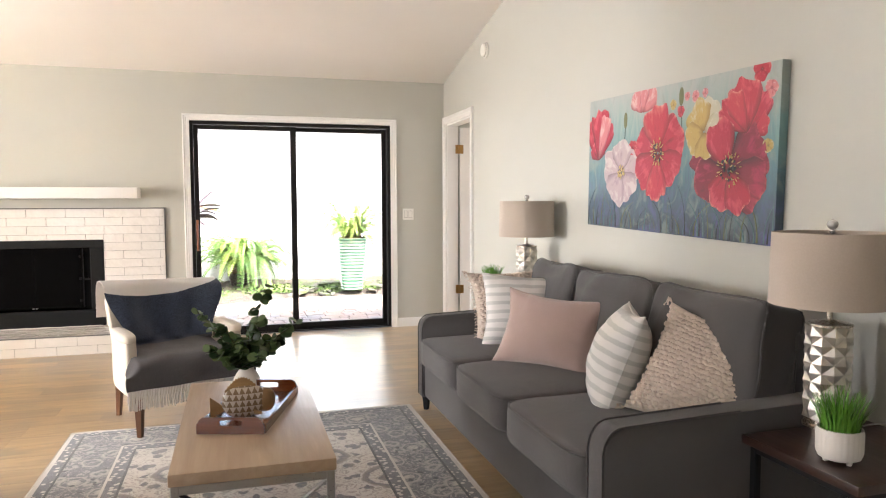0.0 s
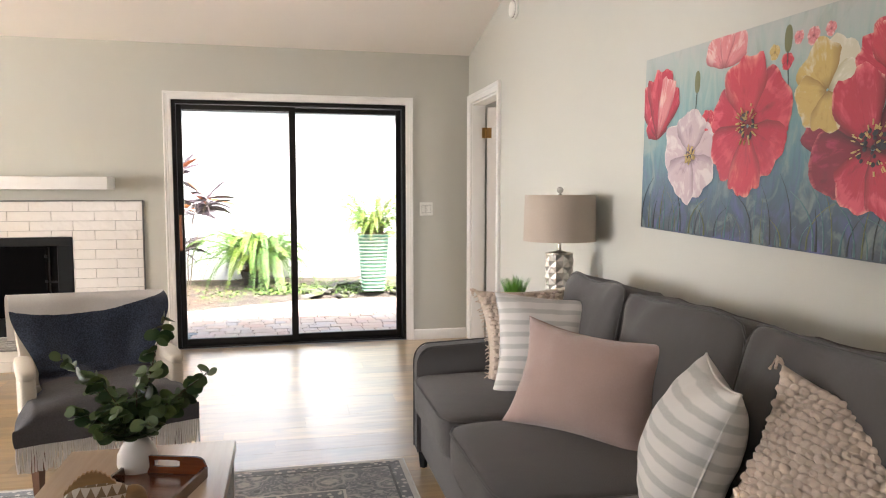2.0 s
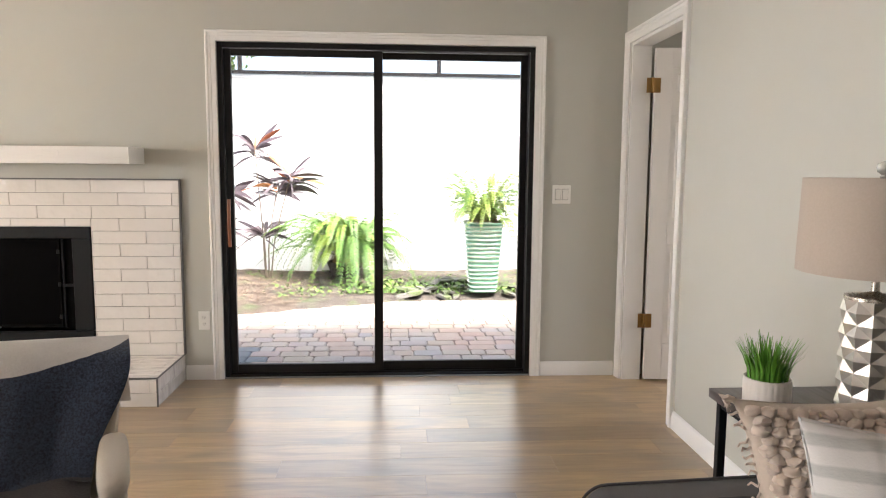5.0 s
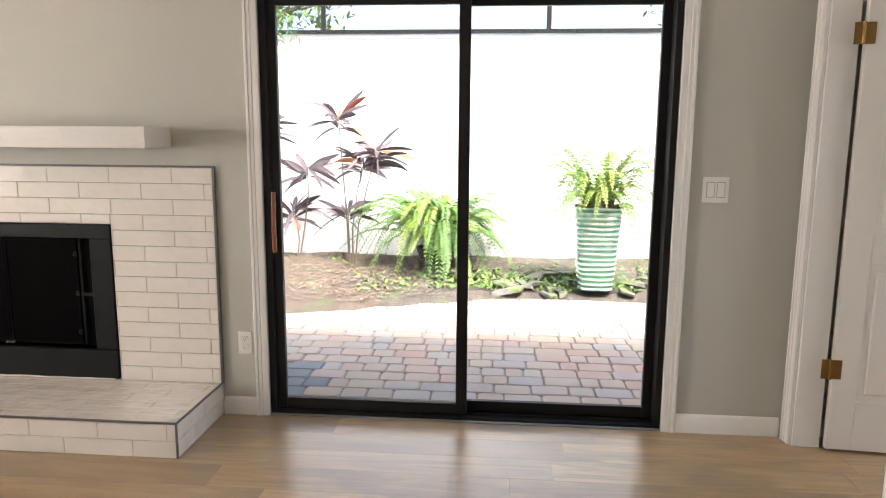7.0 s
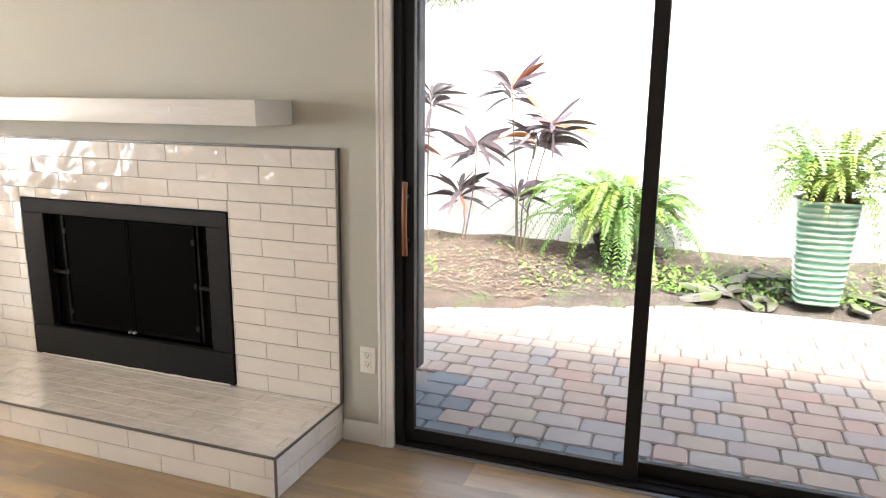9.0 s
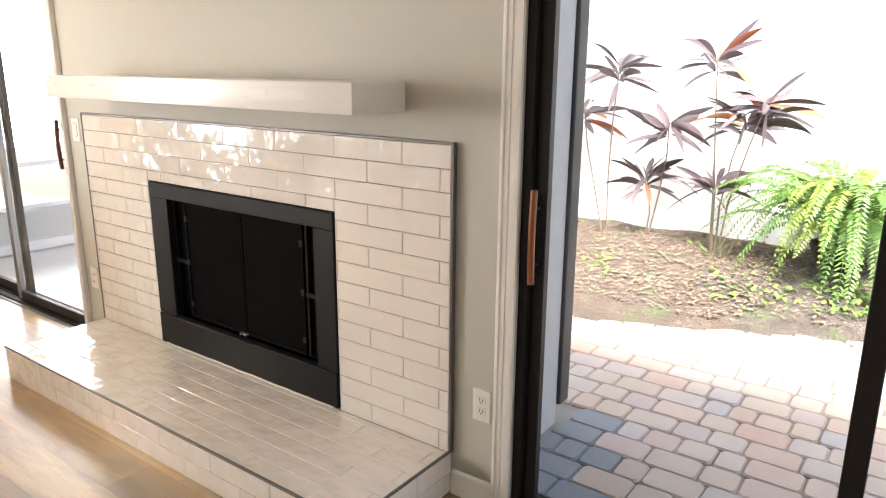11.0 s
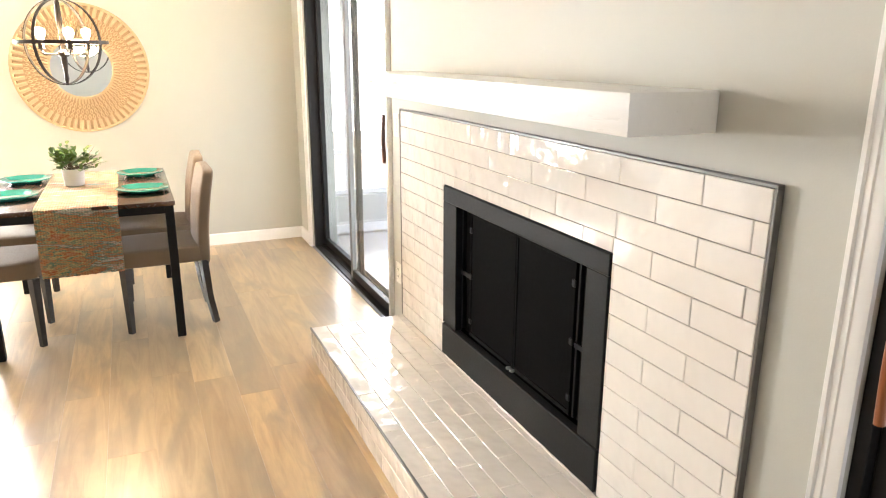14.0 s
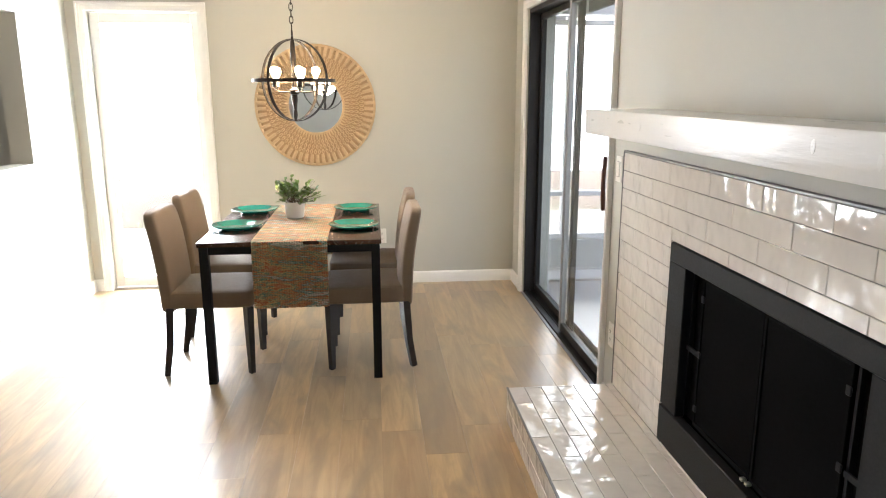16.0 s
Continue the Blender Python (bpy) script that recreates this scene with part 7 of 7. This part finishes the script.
pts = [(0, 0, 0), (0.02, 0.0, 0.4), (0.07, 0.02, 0.9), (0.10, 0.02, 1.5), (0.12, 0.03, 2.35)]
bm = tube(bmesh.new(), [Vector(pts[0]).lerp(Vector(pts[1]), k / 6) for k in range(6)] + [Vector(pts[1]).lerp(Vector(pts[2]), k / 8) for k in range(8)] + [Vector(pts[2]).lerp(Vector(pts[3]), k / 8) for k in range(8)] + [Vector(pts[3]).lerp(Vector(pts[4]), k / 6) for k in range(7)], 0.065, 12, 0.7)
for v in bm.verts:
    v.co += 0.012 * noise.noise_vector(v.co * 18)
rnd = random.Random(5)
part("trunk", bm, plain("shaggy palm bark", (0.115, 0.085, 0.060), 0.95, 0, 0.4, 18, 70, 0.8, 0.02).m, palm)
bm = bmesh.new()
for k in range(90):
    z = rnd.uniform(0.3, 2.3)
    az = rnd.uniform(0, 6.28)
    c = Vector((0.062 * z, 0.013 * z, z)) + Vector((math.cos(az), math.sin(az), 0)) * 0.045
    leaf(bm, c, Vector((math.cos(az), math.sin(az), 0.9)), Vector((0, 0, 1)), 0.07, 0.035, 0.3, 3)
tagged(part("leaf_bases", bm, DRY, palm, "old leaf bases", smooth=False), kind="stuff")
bm = bmesh.new()
for k in range(16):
    frond(bm, Vector((0.12, 0.03, 2.34)), k * 2.4, rnd.uniform(0.7, 1.0), 0.5, 0.75, 0.22, 22)
tagged(part("fronds", bm, FERN, palm, "long green fronds", smooth=False), kind="stuff")

# ground cover, leaf litter and edging stones
MOSS = leaf_paint("low green ground cover", (0.06, 0.15, 0.02), (0.20, 0.30, 0.05), 0.6)
rnd = random.Random(31)
bm = bmesh.new()
for k in range(3600):
    if k % 2:
        x, y = rnd.gauss(1.0, 0.65), rnd.gauss(10.35, 0.28)
    else:
        x, y = rnd.uniform(-4, 3.5), rnd.uniform(9.9, 11.5)
        if noise.noise(Vector((x * 1.7, y * 1.7, 2))) < 0.12:
            continue
    if y < 9.9 + 0.25 * min(1, max(-1, x)):
        continue
    an = rnd.uniform(0, 6.28)
    s = rnd.uniform(0.025, 0.06)
    leaf(bm, Vector((x, y, soil_z(x, y))), Vector((math.cos(an), math.sin(an), rnd.uniform(0.1, 0.9))), Vector((0, 0, 1)), s, s * 0.6, 0.2, 2)
tagged(link_mesh("ground_cover", bm, MOSS), "low green ground cover creeping over the soil", "ground cover", "", "stuff")
LITTER = leaf_paint("dry leaf litter", (0.09, 0.052, 0.034), (0.38, 0.29, 0.20), 0.9)
bm = bmesh.new()
for k in range(9500):
    x, y = rnd.uniform(-4.5, 2.5), rnd.uniform(9.5, 11.55)
    if y < 9.72 + 0.45 * min(1, max(-1, x)) or (x > -0.2 and k % 3):
        continue
    an, s = rnd.uniform(0, 6.28), rnd.uniform(0.018, 0.046)
    leaf(bm, Vector((x, y, soil_z(x, y))), Vector((math.cos(an), math.sin(an), rnd.uniform(-0.05, 0.25))), Vector((0, 0, 1)), s, s * 0.55, 0.4, 2)
tagged(link_mesh("leaf_litter", bm, LITTER), "dry brown leaf litter and mulch chips on the soil", "leaf litter", "", "stuff")
rk = plain("mossy flat stone", (0.15, 0.14, 0.125), 0.92, 0, 0.35, 8, 60, 0.7, 0.01, spread=True)
rk.set(Base_Color=rk.mix(rk.ramp(rk.noise(rk.coords(spread=True), 7, 4), [(0.45, (0, 0, 0)), (0.62, (0.8, 0.8, 0.8))]), rk.b.inputs["Base Color"].links[0].from_socket, (0.09, 0.13, 0.03)))
ROCK = rk.m
for k in range(52):
    x, y = rnd.uniform(0.8, 2.6), rnd.uniform(10.02, 10.75)
    if (x - 1.6) ** 2 + (y - 10.2) ** 2 < 0.07:
        continue
    s = rnd.uniform(0.06, 0.14)
    bm = soft(bmesh.new(), (0, 0, 0), (s * 1.7, s, s * 0.32), 9, 5)
    for v in bm.verts:
        v.co += Vector((0.5, 0.5, 0.12)) * s * noise.noise(v.co * 11 + Vector((k * 5, 0, 0)))
    st = tagged(link_mesh("stone", bm, ROCK, smooth=False), "flat mossy edging stone around the planter", "stone", "stones round the planter")
    st.matrix_world = pose(x, y, soil_z(x, y) + s * 0.10, rnd.uniform(-14, 14), rnd.uniform(-14, 14), rnd.uniform(0, 180))

# trees that stand beyond the garden wall
CROWN = leaf_paint("far tree leaf", (0.05, 0.11, 0.02), (0.13, 0.20, 0.05), 0.6)
BARK = plain("grey tree bark", (0.12, 0.10, 0.08), 0.95, 0, 0.3, 6, 40, 0.6, 0.02).m
for k, (x, y, h) in enumerate(((-4.2, 17.5, 6.0), (5.6, 18.5, 6.5), (-6.5, 16.0, 6.5), (8.0, 18.0, 7.5))):
    t = thing("tree", pose(x, y, -0.1), "leafy tree standing beyond the garden wall", "tree", "trees beyond the wall")
    rnd = random.Random(50 + k)
    part("trunk", tube(bmesh.new(), [(0, 0, 0), (0.1, 0, h * 0.3), (-0.05, 0.1, h * 0.6), (0.05, 0.05, h * 0.9)], 0.20, 10, 0.3), BARK, t)
    bl, bm = bmesh.new(), bmesh.new()
    for q in range(11):
        az, z0 = q * 2.4, h * rnd.uniform(0.3, 0.8)
        tip = Vector((math.cos(az) * rnd.uniform(1.0, 2.2), math.sin(az) * rnd.uniform(1.0, 2.2), z0 + rnd.uniform(0.3, 1.4)))
        tube(bl, [Vector((0, 0, z0)), Vector((0, 0, z0)).lerp(tip, 0.5) + Vector((0, 0, 0.2)), tip], 0.06, 6, 0.3)
        for w in range(170):
            f = rnd.random() ** 0.6
            p = Vector((0, 0, z0)).lerp(tip, f) + Vector((rnd.gauss(0, 0.38), rnd.gauss(0, 0.38), rnd.gauss(0, 0.32)))
            s = rnd.uniform(0.10, 0.20)
            leaf(bm, p, Vector((rnd.uniform(-1, 1), rnd.uniform(-1, 1), rnd.uniform(-0.8, 0.5))), Vector((0, 0, 1)), s, s * 0.5, 0.3, 2)
    part("limbs", bl, BARK, t)
    tagged(part("crown", bm, CROWN, t, "loose leafy crown", smooth=False), kind="stuff")

# glowing backdrop added west of the house, standing in for bright hazy distance
GLOWPANEL = Nodes("glowing daylight panel").set(Base_Color=(0.9, 0.9, 0.9), Emission_Color=(1.0, 0.99, 0.96), Emission_Strength=2.4).m
structure("backdrop", boxed(-14.2, -14.0, -6.0, 30.0, -0.2, 7.0), GLOWPANEL, "glowing panel standing in for daylight beyond the west side", "backdrop", smooth=False)
structure("pavement", boxed(-8.2, -5.53, 2.5, 6.6, -0.15, -0.05), plain("pale concrete slab", (0.5, 0.49, 0.46), 0.85, 0, 0.12, 3, 80, 0.3).m, "pale concrete slab outside the patio door", "pavement", smooth=False)

# green garden post beside the wall
GREENP = plain("worn green painted plastic", (0.045, 0.20, 0.085), 0.5, 0, 0.15, 6, 60, 0.1).m
post = thing("garden_post", pose(2.59, 11.42, soil_z(2.59, 11.42) - 0.01), "green plastic garden post with a grooved cap", "post")
part("body", soft(bmesh.new(), (0, 0, 0.275), (0.135, 0.12, 0.55), 12, 8), GREENP, post)
part("cap", soft(bmesh.new(), (0, 0, 0.60), (0.13, 0.115, 0.10), 7, 8), GREENP, post)
part("band", soft(bmesh.new(), (0, 0, 0.548), (0.115, 0.10, 0.03), 8, 6), plain("dark groove", (0.02, 0.06, 0.03), 0.7).m, post, "dark groove under the cap")


# ---- planks, tiles and pavers ----
floor = structure("floor", boxed(WEST - 0.1, 4.3, SOUTH - 0.1, NORTH + 0.02, -0.12, -0.004), SUBFLOOR, "light oak plank floor", "floor", smooth=False)
rng = random.Random(5)
PW, PL = 0.182, 1.22
rest = bmesh.new()
for k in range(60):
    y = NORTH - 0.004 - PW * (k + 0.5)
    if y < SOUTH:
        break
    x = WEST - PL * rng.random()
    right = 4.2 if y > 4.6 else EAST
    while x < right:
        a, b = max(x, WEST), min(x + PL, right)
        if b - a > 0.02:
            if y > 2.0 and a < EAST:
                piece("plank", floor, FLOOR, (b - a - 0.0006, PW - 0.0006, 0.006), ((a + b) / 2, y, 0.0), 0.0003)
            else:
                box(rest, a + 0.0006, b - 0.0006, y - PW / 2 + 0.0006, y + PW / 2 - 0.0006, -0.006, 0.0)
        x += PL
tagged(part("planks", rest, FLOOR, floor, smooth=False), kind="stuff")

TL, TH, TG = 0.3145, 0.0767, 0.0022
for r in range(14):
    z = TOPZ - 0.003 - TH * (r + 0.5)
    shift = -0.825 if r % 2 == 0 else -0.667
    x = shift + TL * 2
    while x > HX0:
        for a, b in ([(max(x - TL, HX0 + 0.001), min(x, HX1 - 0.002))] if z > FZ + 0.02 else [(max(x - TL, HX0 + 0.001), min(x, FX0 - 0.001)), (max(x - TL, FX1 + 0.001), min(x, HX1 - 0.002))]):
            if b - a > 0.004:
                piece("tile", surround, TILE, (b - a - TG, TH - TG, 0.010), ((a + b) / 2, NORTH - 0.020 - rng.uniform(0, 0.0012), z), 0.0016, rng.uniform(-0.12, 0.12), True)
        # the cut course above the firebox
        a, b, cut = max(x - TL, FX0 - 0.001), min(x, FX1 + 0.001), z + TH / 2 - FZ
        if z < FZ + 0.02 and cut > 0.012 and b - a > 0.004:
            piece("tile", surround, TILE, (b - a - TG, cut - TG, 0.010), ((a + b) / 2, NORTH - 0.0205, FZ + cut / 2), 0.0016, 0, True)
        x -= TL
for r in range(7):
    d0 = HY + 0.004 + TH * r
    d1 = min(d0 + TH, NORTH - 0.022)
    x = (-0.825 if r % 2 == 0 else -0.667) + TL * 2
    while x > HX0:
        a, b = max(x - TL, HX0 + 0.001), min(x, HX1 - 0.004)
        if b - a > 0.012 and d1 - d0 > 0.01:
            piece("tile", hearth, TILE, (b - a - TG, d1 - d0 - TG, 0.010), ((a + b) / 2, (d0 + d1) / 2, HT + rng.uniform(-0.0006, 0.0006)), 0.0016)
        x -= TL
for r in range(2):
    z = HT - 0.008 - TH * (r + 0.5)
    x = (-0.667 if r % 2 == 0 else -0.825) + TL * 2
    while x > HX0:
        a, b = max(x - TL, HX0 + 0.001), min(x, HX1 - 0.004)
        if b - a > 0.012:
            piece("tile", hearth, TILE, (b - a - TG, TH - TG, 0.010), ((a + b) / 2, HY - 0.001, z), 0.0016, 0, True)
        x -= TL
    y = HY + 0.004 - (0.16 if r else 0.0)
    while y < NORTH:
        a, b = max(y, HY + 0.004), min(y + TL, NORTH - 0.004)
        if b - a > 0.012:
            piece("tile", hearth, TILE, (b - a - TG, TH - TG, 0.010), (HX1 + 0.0005, (a + b) / 2, z), 0.0016, 90, True)
        y += TL

# pavers of the patio, with a curved border course
pv = plain("tumbled concrete paver", (0.42, 0.365, 0.30), 0.88, 0, 0.26, 14, 90, 0.5, 0.004, spread=True)
rinfo = pv.node("ShaderNodeObjectInfo").outputs["Random"]
hue = pv.ramp(rinfo, [(0.0, (0.42, 0.24, 0.19)), (0.22, (0.39, 0.315, 0.25)), (0.42, (0.36, 0.325, 0.31)), (0.60, (0.42, 0.335, 0.25)), (0.8, (0.43, 0.29, 0.25)), (1.0, (0.28, 0.285, 0.30))])
old = pv.b.inputs["Base Color"].links[0].from_socket
pv.set(Base_Color=pv.mix(0.62, old, hue))
PAVER = pv.m
# blue grey paver copy: skylit shade by the house put into its colour
SHADEDPAVER = plain("paver tinted as blue shade", (0.19, 0.21, 0.225), 0.88, 0, 0.2, 12, 90, 0.5, 0.004, spread=True).m
patio = structure("patio", boxed(-9.0, 7.3, NORTH + 0.20, 9.2, -0.16, -0.049), plain("dark sandy joint", (0.24, 0.215, 0.185), 0.95, 0, 0.3, 30, 200, 0.5).m, "tumbled concrete paver patio", "patio", smooth=False)
structure("patio_bed", boxed(-1.9, 3.6, 9.2, 10.02, -0.16, -0.051), plain("sandy joint", (0.24, 0.215, 0.185), 0.95, 0, 0.3, 30, 200, 0.5).m, "sand bed under the curved patio edge", "patio", smooth=False)


def edge_y(x):
    """Where the curved border of the pavers runs."""
    return 9.98 - 0.155 * max(0.0, 1.1 - x) ** 1.55 if x < 1.1 else 9.98 - 0.05 * (x - 1.1) ** 2


def paver(x, y, w, d, material, parent, turn=0.0):
    """A block with tumbled corners and a rounded upper edge, sharing its mesh with its like."""
    key = ("tumbled", material.name, round(w, 3), round(d, 3))
    if key not in PIECES:
        def ring(inset, z):
            a, b, c = w / 2 - inset, d / 2 - inset, 0.013
            return [(a, b - c, z), (a - c, b, z), (c - a, b, z), (-a, b - c, z), (-a, c - b, z), (c - a, -b, z), (a - c, -b, z), (a, c - b, z)]
        vs = ring(0, -0.05) + ring(0, -0.009) + ring(0.007, 0)
        fs = [tuple(range(16, 24))] + [(i + 8 * k, (i + 1) % 8 + 8 * k, (i + 1) % 8 + 8 * k + 8, i + 8 * k + 8) for k in (0, 1) for i in range(8)]
        me = bpy.data.meshes.new("paver")
        me.from_pydata(vs, [], fs)
        me.materials.append(material)
        PIECES[key] = me
    ob = new("paver", PIECES[key])
    ob.parent = parent
    ob.matrix_local = pose(x, y, -0.034 + rng.uniform(-0.003, 0.003), rng.uniform(-0.7, 0.7), rng.uniform(-0.7, 0.7), turn + rng.uniform(-0.8, 0.8))


far = bmesh.new()
y = NORTH + 0.21
row = 0
while y < 9.95:
    d = 0.146
    x = -6.0 + rng.uniform(0, 0.2)
    while x < 5.0:
        w = rng.choice((0.112, 0.146, 0.146, 0.212, 0.212))
        full = w
        if -3.05 < x < -0.572 < x + w - 0.06 and y < 7.98:
            w, x = x + w + 0.572, -0.572
            full = w
        cx, cy = x + w / 2, y + d / 2
        ok = cy < edge_y(min(max(cx, -2.6), 3.2)) - 0.17
        if -3.05 < cx and x < -0.575 and y < 7.98:
            ok = False
        if ok:
            if -2.2 < cx < 2.3:
                paver(cx, cy, w - 0.003, d - 0.003, SHADEDPAVER if (cx < -0.30 and cy < 8.15) or row == 0 else PAVER, patio)
            else:
                box(far, x + 0.003, x + w - 0.003, y + 0.003, y + d - 0.003, -0.094, -0.034, 0.0)
        x += full
    y += d
    row += 1
tagged(part("pavers", far, PAVER, patio, "tumbled pavers", smooth=False), kind="stuff")
x = -2.0
while x < 3.0:
    yy = edge_y(x)
    slope = math.degrees(math.atan2(edge_y(x + 0.05) - edge_y(x - 0.05), 0.1))
    paver(x, yy - 0.08, 0.205, 0.142, PAVER, patio, slope)
    x += 0.212 * math.cos(radians(slope))
